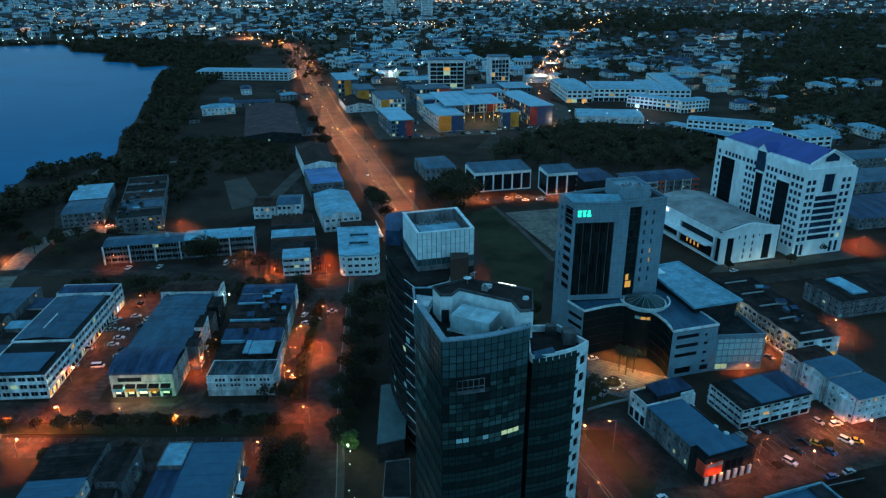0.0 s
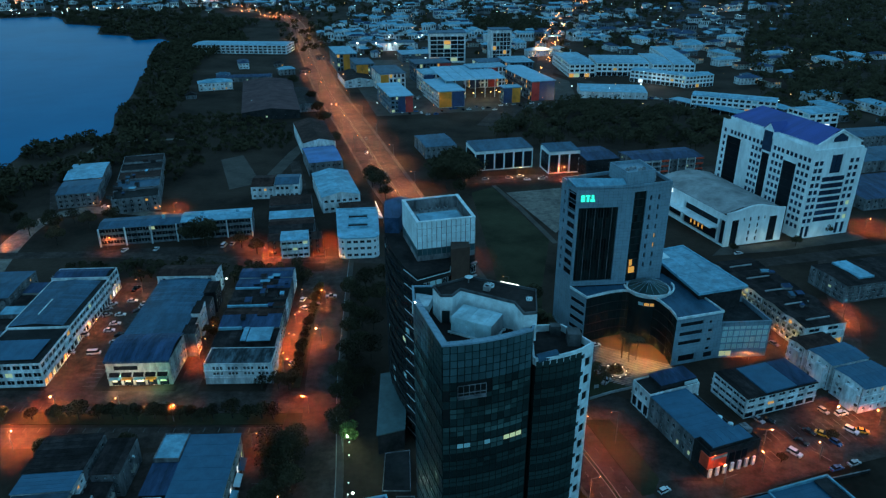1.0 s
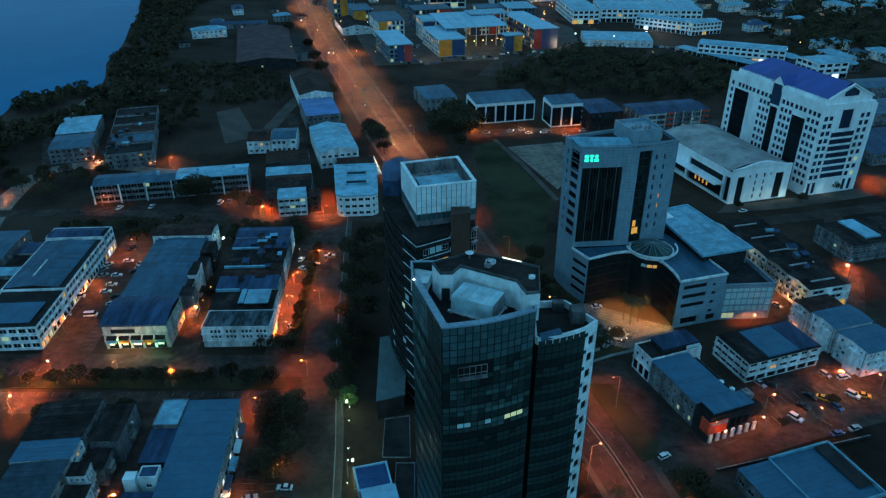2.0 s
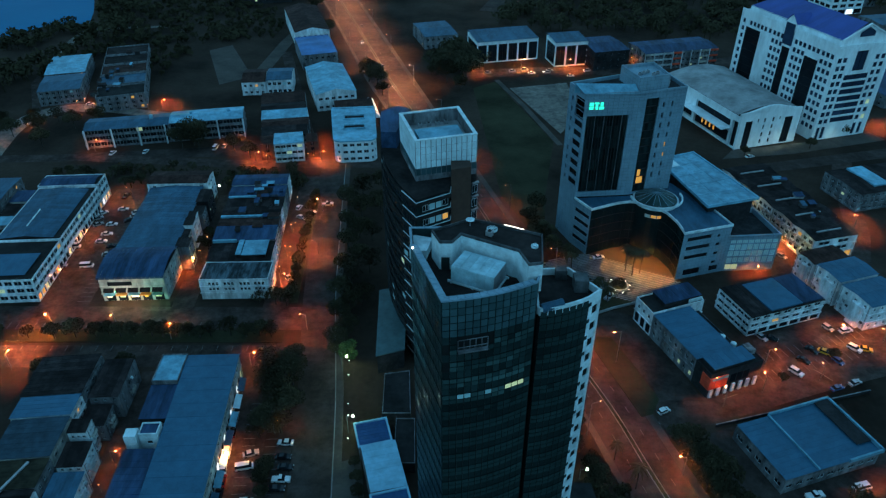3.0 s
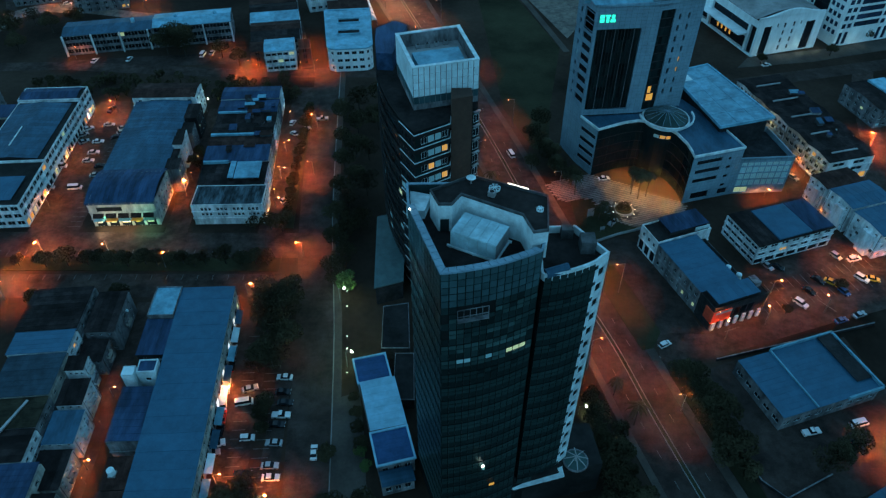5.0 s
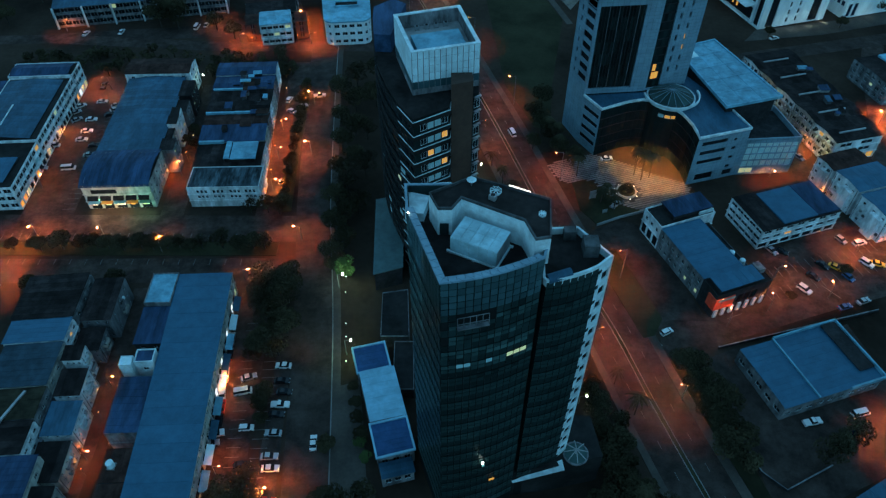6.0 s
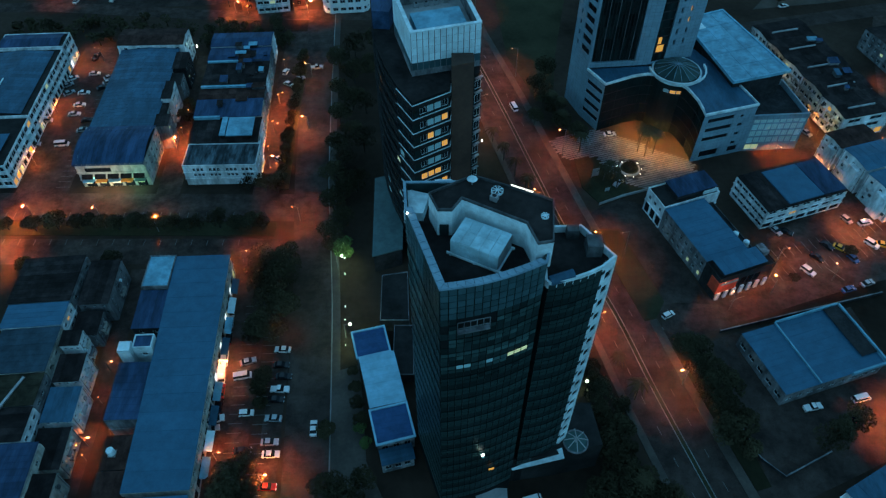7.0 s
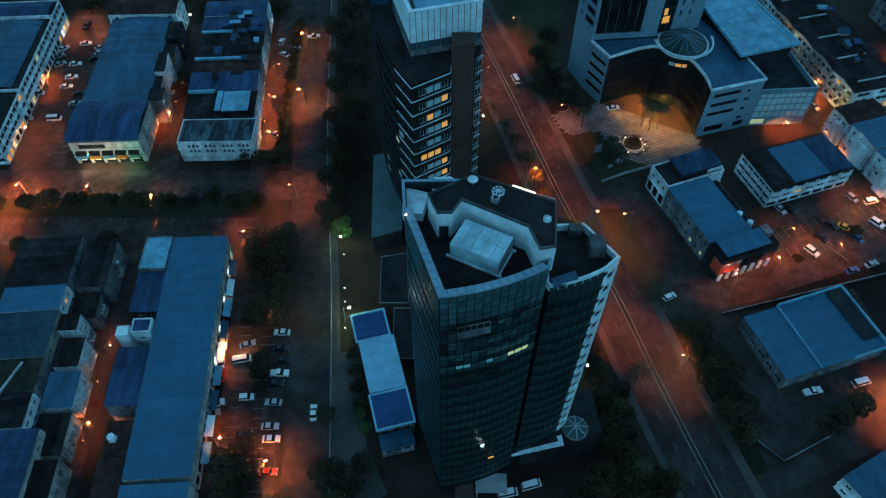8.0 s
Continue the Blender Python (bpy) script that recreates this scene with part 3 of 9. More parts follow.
def patch(name, poly, mat, label, category, z=0.03, kerb=0.0):
    s = Shape()
    if kerb:
        s.prism(poly, 0, kerb)
    else:
        s.face(*[(x, y, z) for x, y in poly])
    return sheet(name, s, mat, label, category)


MEDIAN = smooth([(105, -20), (84, 52), (75, 84), (66.5, 112), (57.2, 144), (50.4, 170), (39.6, 202), (29.6, 239), (21.8, 268), (10.6, 306), (-28, 428), (-50, 505), (-77, 600),
                 (-124, 762), (-198, 1059), (-278, 1368), (-330, 1480), (-450, 1570)])
BROAD = [16.4 if y < 300 else min(25.0, 16.4 + (y - 300) * 0.06) for x, y in MEDIAN]
strip("road_boulevard", MEDIAN, BROAD, ASPHALT, "wide dual carriageway of dark asphalt lit orange", "road", 0.03)
strip("road_boulevard_verge", MEDIAN, 2.6, PAVING, "paved strip beside the boulevard", "pavement", kerb=0.14, shift=[w / 2 + 1.3 for w in BROAD])
strip("road_boulevard_edge", MEDIAN, 2.0, PAVING, "paved strip beside the boulevard", "pavement", kerb=0.14, shift=[-w / 2 - 1.0 for w in BROAD])
strip("median", MEDIAN, 0.9, GRASS, "narrow planted median of the boulevard", "median", kerb=0.12)
for side in (-0.62, 0.62):
    strip("median_kerb", MEDIAN, 0.22, KERB, "pale kerb along the boulevard median", "kerb", kerb=0.16, shift=side)

LEFT_ROAD = smooth([(-24, 0), (-28, 60), (-32.5, 105), (-35.5, 140), (-38.5, 172), (-42, 200), (-45.5, 228), (-50, 282), (-54, 336)])
strip("road_left", LEFT_ROAD, 11.5, ASPHALT, "dark asphalt street between trees", "road", 0.035)
strip("kerb_left_road", LEFT_ROAD, 0.3, KERB, "concrete kerb of a street", "kerb", kerb=0.16, shift=5.9)
strip("verge_left_road", LEFT_ROAD, 2.2, PAVING, "footpath with garden lamps beside the street", "pavement", kerb=0.13, shift=7.2)
strip("road_cross", [(-300, 192), (-150, 193), (-60, 193.5), (-36, 192.5)], 10.5, ASPHALT_OLD, "worn cross street under orange lamps", "road", 0.03)
strip("road_service", [(-300, 213), (-150, 213), (-48, 212.5)], 12.5, ASPHALT_OLD, "worn service street in front of shophouses", "road", 0.032)
strip("median_cross", [(-300, 203), (-150, 203), (-54, 202.8)], 6.0, GRASS, "grass strip with trees between two streets", "median", kerb=0.15)
strip("road_shop_street", [(-136, 218), (-138, 250), (-141, 306)], 18, ASPHALT_OLD, "parking street between shophouse rows", "road", 0.036)
strip("road_side_street", [(-60, 217), (-60.5, 250), (-62, 318)], 9, ASPHALT_OLD, "side street beside a white shophouse row", "road", 0.037)
strip("hedge_bank", [(-54, 221), (-55.5, 250), (-57, 300)], 3.0, GRASS, "grass bank with shrubs between two streets", "verge", kerb=0.2)
patch("parking_left", [(-62, 184), (-52, 184), (-50.5, 150), (-46.5, 60), (-57, 60), (-59, 120)], ASPHALT_OLD, "car park of worn asphalt", "car park", 0.028)
patch("parking_right_bays", [(-47.5, 170), (-43.5, 170), (-38, 60), (-45, 60)], ASPHALT, "parking bays of dark asphalt", "car park", 0.026)
strip("alley_back", [(-90, 60), (-91.5, 120), (-93, 186)], 5.5, ASPHALT_OLD, "back lane between shophouse rows", "road", 0.03)
strip("alley_orange", [(-93, 217), (-94.5, 250), (-97, 300)], 8, ASPHALT_OLD, "narrow lane under an orange lamp", "road", 0.03)
strip("road_far_cross", [(-340, 330), (-250, 335), (-178, 338), (-100, 331), (-30, 331), (8, 318)], 8, ASPHALT_OLD, "cross street at the end of the blocks", "road", 0.034)
strip("road_lakeside", smooth([(-216, 300), (-226, 335), (-231, 365), (-229, 388), (-214, 401), (-190, 399), (-160, 392), (-110, 382)]), [12] * 8 + [11] * 12 + [8] * 9, GRAVEL, "pale dirt lane under orange lamps", "road", 0.033)
strip("road_lake_track", [(-228, 392), (-252, 440), (-268, 520), (-262, 558)], 5, ASPHALT_OLD, "track to the lake", "road", 0.031)
patch("yard_villa", [(-162, 503), (-149, 515), (-121, 452), (-138, 438)], PAVING, "grey gravel yard beside a villa", "yard", 0.03)
strip("path_villa", [(-118, 446), (-112, 520), (-104, 575)], 9, PAVING, "grey gravel lane beside a hall", "path", 0.031)
strip("path_shore", smooth([(-246, 440), (-262, 500), (-266, 545), (-240, 556), (-205, 560)]), 5, GRAVEL, "pale track round a field by the lake", "path", 0.032)
patch("yard_longhouse", [(-178, 343), (-100, 352), (-98, 340), (-176, 334)], ASPHALT, "dark yard with parked cars", "yard", 0.029)
strip("road_hall_lane", [(-64, 336), (-76, 380), (-92, 440), (-108, 500)], 7, ASPHALT_OLD, "narrow lane between halls", "road", 0.03)

patch("car_park_right", [(63, 158), (82, 165), (120, 178), (160, 190), (160, 226), (134, 216), (104, 201), (99, 187), (83, 176), (64, 175)], ASPHALT_OLD, "shop car park lit orange", "car park", 0.028)
patch("approach", [(46.5, 208), (49, 203.5), (56.8, 203), (66.2, 173.6), (79, 173), (68.5, 213), (60, 217), (51, 212)], ASPHALT, "side street off the boulevard", "road", 0.038)
patch("green_triangle", [(47.9, 202.6), (56.6, 202.2), (65.6, 173.8), (62.0, 167.6), (58.6, 166.8)], GRASS, "dark grass wedge between two streets", "verge", kerb=0.15)
strip("alley_right", [(131, 214), (128.5, 232), (133, 252), (137, 275), (140, 310)], 6, ASPHALT_OLD, "alley lit orange beside an office wing", "road", 0.04)
strip("road_right_back", [(131, 240), (163, 248), (172, 268), (186, 312), (196, 334)], 9, ASPHALT_OLD, "street lit orange behind an old row", "road", 0.034)
strip("road_hotel", [(88, 319), (120, 318), (170, 330), (260, 352), (400, 400)], 9, ASPHALT, "dark street before the hotel", "road", 0.036)
patch("hotel_forecourt", [(138, 336), (176, 342), (230, 358), (226, 368), (190, 356), (146, 346)], PAVING, "paved forecourt of the hotel", "pavement", kerb=0.12)
strip("road_lower_right", [(66, 111), (88, 119.5), (115, 131), (190, 160)], 9.5, ASPHALT, "street joining the boulevard", "road", 0.04)
patch("yard_right", [(76, 160), (84, 163), (120, 172), (126, 142), (88, 122), (80, 121)], ASPHALT, "dark yard round a low hall", "yard", 0.027)
patch("verge_right", [(64.6, 158), (67, 161.6), (73.3, 162.1), (71.9, 152.7), (75.7, 137.7), (80.5, 117.7), (76.6, 116.6), (70.6, 137)], GRASS, "dark planted verge along the boulevard", "verge", kerb=0.15)
patch("lawn", [(18, 432), (32, 443), (57, 356), (46, 300), (42, 268), (36, 270), (26, 300)], GRASS, "dark mown lawn", "lawn", 0.026)
patch("lot", [(40, 432), (76, 441), (78, 395), (62, 366)], GRAVEL, "pale gravel lot", "lot", 0.034)
strip("lot_path", [(33, 446), (46, 405), (60, 352)], 3.0, PAVING, "footpath beside a lawn", "path", 0.04)
strip("road_pavilion", [(10, 455), (60, 462), (140, 462), (240, 500), (330, 540)], 14, ASPHALT_OLD, "street lit orange before glass showrooms", "road", 0.035)
strip("road_second", smooth([(40, 600), (90, 760), (124, 880), (160, 1110), (222, 1350), (300, 1640), (420, 1900)]), 24, ASPHALT, "far dual carriageway with traffic", "road", 0.03)
strip("road_market", [(124, 880), (170, 770), (222, 700), (275, 640), (340, 560)], 12, ASPHALT_OLD, "street beside an arcade", "road", 0.04)
patch("tower_forecourt", [(-24, 180), (-6, 180), (-8, 116), (-6, 80), (30, 80), (48, 110), (44, 150), (34, 190), (26, 210), (8, 205)], SOIL, "dark forecourt and gardens of a tower", "yard", 0.012)
patch("garden_path", [(-29, 150), (-23, 152), (-21, 140), (-19, 124), (-13, 112), (-20, 108), (-27, 118), (-28, 136)], PAVING, "curved garden path with small lamps", "path", kerb=0.1)

# lane dashes, parking lines
def dashes(name, pts, shift, gap, length, width, label, start=0.0, limit=60):
    P = [Vector(p) for p in pts]
    s, run, nextd, count = Shape(), 0.0, start, 0
    for a, b in zip(P, P[1:]):
        d = (b - a)
        L = d.length
        d = d / L
        n = Vector((d.y, -d.x))
        while nextd < run + L and count < limit:
            c = a + d * (nextd - run) + n * shift
            e = c + d * length
            w = n * width / 2
            s.face((*(c - w), 0.055), (*(c + w), 0.055), (*(e + w), 0.055), (*(e - w), 0.055))
            nextd += gap
            count += 1
        run += L
    return sheet(name, s, PAINT_LINE, label, "road marking")


for sh in (-4.3, 4.3):
    dashes("lane_marks", MEDIAN, sh, 9.0, 2.4, 0.14, "white lane dashes on the boulevard", 60, 70)
dashes("parking_lines", [(-47.2, 172), (-44.5, 120), (-42, 80)], 2.0, 2.7, 0.14, 4.2, "white parking bay lines", 0, 34)
dashes("parking_lines", [(-57.6, 172), (-54, 110), (-53, 80)], -1.5, 2.7, 0.14, 3.6, "white parking bay lines", 0, 34)
dashes("parking_lines", [(-130, 222), (-134, 300)], 0, 2.7, 0.14, 4.2, "white parking bay lines", 0, 28)
dashes("parking_lines", [(-240, 197), (-60, 197)], 0, 5.0, 0.16, 2.4, "white parking bay lines", 0, 36)
dashes("parking_lines", [(-240, 208.5), (-60, 208.5)], 0, 3.0, 0.14, 3.4, "white parking bay lines", 0, 58)
dashes("parking_lines", [(84, 186), (150, 207)], 0, 2.8, 0.14, 4.2, "white parking bay lines", 18, 16)
dashes("parking_lines", [(100, 183), (150, 199)], 0, 2.8, 0.14, 4.2, "white parking bay lines", 0, 16)
s = Shape()
for a, b in (((63.5, 164), (58.6, 172.5)), ((118, 187.5), (122, 182)), ((85, 174), (90, 176))):
    a, b = Vector(a), Vector(b)
    n = Vector((b - a).yx).normalized() * 0.1
    n = Vector((n.x, -n.y))
    s.face((*(a - n), 0.058), (*(a + n), 0.058), (*(b + n), 0.058), (*(b - n), 0.058))
sheet("stop_line", s, PAINT_LINE, "white stop lines on the asphalt", "road marking")

# ---- front glass tower ----
def panel_unit(mat):
    s = Shape()
    s.box(-0.5, 0, -0.5, 0.5, 0.08, 0.5)
    return s.mesh("glass_panel", mat)


PANEL = {"pale": panel_unit(GLASS_PALE), "teal": panel_unit(GLASS_TEAL), "band": panel_unit(GLASS_BAND), "dim": panel_unit(LIT_DIM), "cream": panel_unit(LIT_CREAM), "white": panel_unit(WHITE_PANEL), "amber": panel_unit(LIT_AMBER), "office": panel_unit(GLASS_OFFICE)}
PANEL_MATS = [GLASS_TEAL, GLASS_BAND, LIT_DIM, LIT_CREAM, WALL_DARK]


class Cladding:
    """Glass panels hung on a curtain wall: the upper ones as parts, the rest joined."""

    def __init__(self, parent, split):
        self.parent, self.split, self.rest, self.count = parent, split, Shape(), 0

    def panel(self, p, q, z0, z1, kind="teal", gap=0.19, out=0.0):
        p, q = Vector((*p, 0)), Vector((*q, 0))
        d = q - p
        L = d.length
        d = d / L
        n = Vector((d.y, -d.x, 0))
        mid = (p + q) / 2 + n * (0.08 + out)
        m = Matrix.Translation((mid.x, mid.y, (z0 + z1) / 2)) @ Matrix.Rotation(math.atan2(d.y, d.x), 4, "Z") @ Matrix.Diagonal((L - gap, 1, z1 - z0 - gap, 1))
        if z0 >= self.split and self.count < 300:
            ob = new("glass_panel", PANEL[kind])
            ob.parent = self.parent
            ob.matrix_basis = m
            self.count += 1
        else:
            slot = {"teal": 0, "band": 1, "dim": 2, "cream": 3}.get(kind, 0)
            c = [m @ Vector(v) for v in ((-0.5, 0, -0.5), (0.5, 0, -0.5), (0.5, 0, 0.5), (-0.5, 0, 0.5), (-0.5, 0.08, -0.5), (0.5, 0.08, -0.5), (0.5, 0.08, 0.5), (-0.5, 0.08, 0.5))]
            for a in ((0, 1, 2, 3), (3, 2, 6, 7), (0, 4, 5, 1), (0, 3, 7, 4), (1, 5, 6, 2)):
                self.rest.face(*[tuple(c[i]) for i in a], slot=slot)

    def done(self):
        tagged(part("glass_cladding", self.rest, PANEL_MATS[:4], self.parent), kind="stuff")


def arc(p, q, sag, n):
    """Points from p to q on a bow that bulges to the right of the way."""
    p, q = Vector(p), Vector(q)
    d = q - p
    side = Vector((d.y, -d.x)).normalized()
    return [tuple(p.lerp(q, k / n) + side * (sag * 4 * (k / n) * (1 - k / n))) for k in range(n + 1)]


tower = thing("glass_tower", pose(0, 0, 0), "tall dark teal glass office tower with a stepped rooftop", "tower")
FRONT = arc((-0.2, 112.0), (16.2, 117.4), 0.9, 13)
LEFT = [tuple(Vector((-5.9, 128.8)).lerp(Vector((-0.2, 112.0)), k / 11)) for k in range(12)]
WING = arc((17.3, 118.9), (26.6, 122.3), 0.5, 7)
MAIN = LEFT[:-1] + FRONT + [(16.8, 119.6), (18.2, 131.0), (5.4, 135.2), (-6.4, 135.0)]
WINGP = [(16.8, 119.6)] + WING + [(29.2, 124.7), (24.2, 131.8), (17.5, 131.4)]
core = Shape()
core.prism(inset(MAIN, 0.12), 0, 82.6)
core.prism(inset(WINGP, 0.12), 0, 77.4)
part("core", core, MULLION, tower)
rim = Shape()
rim.ring(MAIN, 0.55, 82.6, 85.9)
part("roof_parapet", rim, GLASS_BAND, tower)
cap = Shape()
cap.ring(inset(MAIN, -0.1), 0.45, 85.9, 86.1)
part("parapet_cap", cap, STONE_CLAD, tower)
inner = inset(MAIN, 1.15)
for k in range(len(LEFT) + len(FRONT) - 2):
    s = Shape()
    a, b, c, d = [Vector(p) for p in (MAIN[k], MAIN[k + 1], inner[k + 1], inner[k])]
    g = (b - a) * 0.03
    s.prism([tuple(a + g), tuple(b - g), tuple(c - g), tuple(d + g)], 86.02, 86.2)
    part("cap_panel", s, STONE_CLAD, tower)
deck = Shape()
deck.prism(inset(MAIN, 0.5), 82.6, 82.75)
part("roof_deck", deck, ROOF_FELT, tower)
rng = random.Random(5)
clad = Cladding(tower, 61.5)
FLOOR = 4.0
for path, cells in ((FRONT, "front"), (LEFT, "left"), (WING, "wing")):
    ztop = 85.9 if cells != "wing" else 78.4
    z = ztop
    rows = []
    for k in range(5 if cells != "wing" else 3):
        rows.append((z - 1.55, z, "pale"))
        z -= 1.55
    while z > 10:
        rows.append((z - 1.75, z, "band"))
        rows.append((z - 2.87, z - 1.75, "teal"))
        rows.append((z - 4.0, z - 2.87, "teal"))
        z -= FLOOR
    for i, (a, b) in enumerate(zip(path, path[1:])):
        for z0, z1, kind in rows:
            if cells == "front" and 2 <= i <= 6 and 74.8 < (z0 + z1) / 2 < 78.1:
                continue
            if cells == "front" and i <= 0 and 69 < z0 < 76 and kind == "teal":
                continue
            k = kind
            if cells == "front" and 63.0 < z0 < 63.6 and i in (9, 10, 11) and kind == "teal":
                k = "cream"
            if cells == "front" and 63.0 < z0 < 63.6 and i in (2, 3, 6) and kind == "teal":
                k = "dim"
            if k == "teal" and z0 > 58 and rng.random() < 0.13:
                k = "band"
            clad.panel(a, b, z0, z1, k, out=-0.12 if kind == "band" else 0.0)
clad.done()
# recessed balcony with a white frame, high on the front
s = Shape()
fa, fb = Vector((*FRONT[2], 0)), Vector((*FRONT[6], 0))
d = (fb - fa).normalized()
n = Vector((d.y, -d.x, 0))
for k in range(6):
    c = fa.lerp(fb, k / 5) + n * 0.5
    s.bar((c.x, c.y, 75.2), (c.x, c.y, 77.6), 0.12, 0.12)
for z in (76.1, 77.7):
    a, b = fa + n * 0.5, fb + n * 0.5
    s.bar((a.x, a.y, z), (b.x, b.y, z), 0.12, 0.12)
part("balcony_frame", s, WALL_GREY, tower, "pale metal balcony frame")
s = Shape()
s.prism([tuple((fa + n * 0.9).xy), tuple((fb + n * 0.9).xy), tuple(fb.xy), tuple(fa.xy)], 74.9, 75.15)
part("balcony_slab", s, WALL_GREY, tower)
# white end strip with a punched opening on each floor
e0, e1 = (26.7, 122.35), (29.3, 124.6)
strip_wall = Shape()
holes = [(1.1, 2.7, 74.3 - k * FLOOR, 76.3 - k * FLOOR) for k in range(16)]
fills = wall_skin(strip_wall, e0, e1, 12.4, 79.2, holes, 0.6)
part("end_wall", strip_wall, WHITE_TRIM, tower, "white end wall with square openings")
fill_windows(tower, fills, rng, 0.0)
for k in range(17):
    s = Shape()
    z = 77.6 - k * FLOOR
    s.prism([(25.6, 121.9), (26.75, 122.2), (27.2, 122.6), (26.6, 123.2)], z - 0.75, z)
    part("end_band", s, GLASS_BAND, tower)
s = Shape()
s.ring(WINGP, 0.4, 77.4, 79.0)
part("wing_parapet", s, WHITE_TRIM, tower)
s = Shape()
s.prism(inset(WINGP, 0.4), 77.4, 77.55)
part("wing_deck", s, ROOF_FELT, tower)
s = Shape()
s.box(24.4, 125.5, 77.5, 27.0, 128.4, 80.2)
s.box(21.5, 129.6, 77.5, 23.6, 131.2, 79.6)
part("wing_plant_room", s, CONCRETE_DARK, tower)
s = Shape()
s.tube((17.6, 119.6, 78.5), (21.6, 120.9, 78.8), 0.9, 0.9, 10)
part("barrel_cover", s, SHEET_BLUE, tower, "curved pale metal cover")
# raised terrace, its white inner walls, and the plant box in the well
TERR = [(-2.1, 129.6), (-0.6, 125.8), (1.7, 125.8), (3.3, 128.4), (13.2, 123.1), (14.6, 118.8), (17.1, 119.3), (18.0, 128.2), (5.2, 133.8)]
s = Shape()
s.prism(TERR, 82.7, 88.3)
part("terrace_wall", s, WHITE_TRIM, tower, "white inner wall of the roof terrace")
s = Shape()
s.prism(inset(TERR, 0.12), 88.3, 88.42)
part("terrace_deck", s, ROOF_FELT, tower)
s = Shape()
s.ring(TERR, 0.22, 88.35, 88.9)
part("terrace_kerb", s, CONCRETE_DARK, tower)
s = Shape()
s.box(-0.3, 125.7, 82.7, 1.2, 125.78, 85.4)
part("roof_door", s, GLASS_BAND, tower)
for x, y, r in ((9.0, 130.2, 1.0), (16.2, 124.6, 0.62)):
    fan = Shape()
    fan.tube((x, y, 88.4), (x, y, 88.75), r, r, 20)
    ob = part("fan_ring", fan, WHITE_TRIM, tower, "round white roof fan")
    s = Shape()
    s.tube((x, y, 88.75), (x, y, 88.79), r * 0.86, r * 0.86, 18)
    part("fan_throat", s, WALL_DARK, ob)
    for k in range(4):
        s = Shape()
        a = math.pi * k / 4 + 0.3
        s.bar((x - r * math.cos(a), y - r * math.sin(a), 88.9), (x + r * math.cos(a), y + r * math.sin(a), 88.9), 0.14, 0.1)
        part("fan_blade", s, WHITE_TRIM, ob)
s = Shape()
s.prism([(-6.2, 129.2), (-3.0, 129.0), (-2.0, 133.5), (-6.2, 134.8)], 82.7, 84.6)
s.prism([(-1.5, 134.0), (4.0, 135.0), (1.6, 137.4), (-1.2, 137.2)], 78, 84.4)
part("rear_step", s, WHITE_TRIM, tower)
box = thing("plant_box", Matrix.Translation((6.3, 122.2, 82.75)) @ Matrix.Rotation(radians(-27), 4, "Z"), "white sheet-clad plant box standing in the roof well of the tower", "plant box")
for k in range(5):
    for j in range(2):
        s = Shape()
        s.box(-4.1 + k * 1.64 + 0.03, -2.7 + j * 2.7 + 0.03, 3.6, -4.1 + (k + 1) * 1.64 - 0.03, -2.7 + (j + 1) * 2.7 - 0.03, 3.72)
        part("top_panel", s, PLANT_PANEL, box)
    s = Shape()
    s.box(-4.1 + k * 1.64 + 0.03, -2.78, 0.7, -4.1 + (k + 1) * 1.64 - 0.03, -2.7, 3.6)
    part("side_panel", s, PLANT_PANEL, box)
s = Shape()
s.box(-4.1, -2.7, 0.5, 4.1, 2.7, 3.6)
part("casing", s, METAL, box)
for y in (-2.9, 2.6):
    s = Shape()
    s.box(-4.7, y, 0.2, 4.7, y + 0.3, 0.6)
    part("skid", s, WHITE_TRIM, box)
for x in (-4.2, 0, 4.0):
    s = Shape()
    s.box(x, -2.9, 0, x + 0.3, 2.9, 0.25)
    part("foot", s, WHITE_TRIM, box)
for x, y in ((6.2, 127.4), (7.6, 126.7), (9.2, 126.0), (10.4, 125.4), (8.4, 128.2), (12.6, 127.0)):
    ac_unit("", pose(x, y, 88.4 if y > 127.9 else 84.2, 0, 0, -27))
dish = thing("satellite_dish", pose(5.0, 131.8, 88.4), "pale satellite dish on a tower roof", "dish")
s = Shape()
for k in range(16):
    a, b = 2 * math.pi * k / 16, 2 * math.pi * (k + 1) / 16
    s.face((0, 0, 1.0), (0.85 * math.cos(a), 0.85 * math.sin(a), 1.3), (0.85 * math.cos(b), 0.85 * math.sin(b), 1.3))
part("bowl", s, WHITE_TRIM, dish)
s = Shape()
s.tube((0, 0, 0), (0, 0, 1.0), 0.12, 0.1, 8)
part("mast", s, METAL, dish)
tube = thing("roof_strip_light", pose(13.0, 130.4, 88.9, 0, 0, -26), "white strip light on the tower's rear parapet", "light")
s = Shape()
s.box(-1.9, -0.07, 0, 1.9, 0.07, 0.1)
part("tube", s, glow("strip_tube", (0.95, 1.0, 0.85), 3.0), tube)
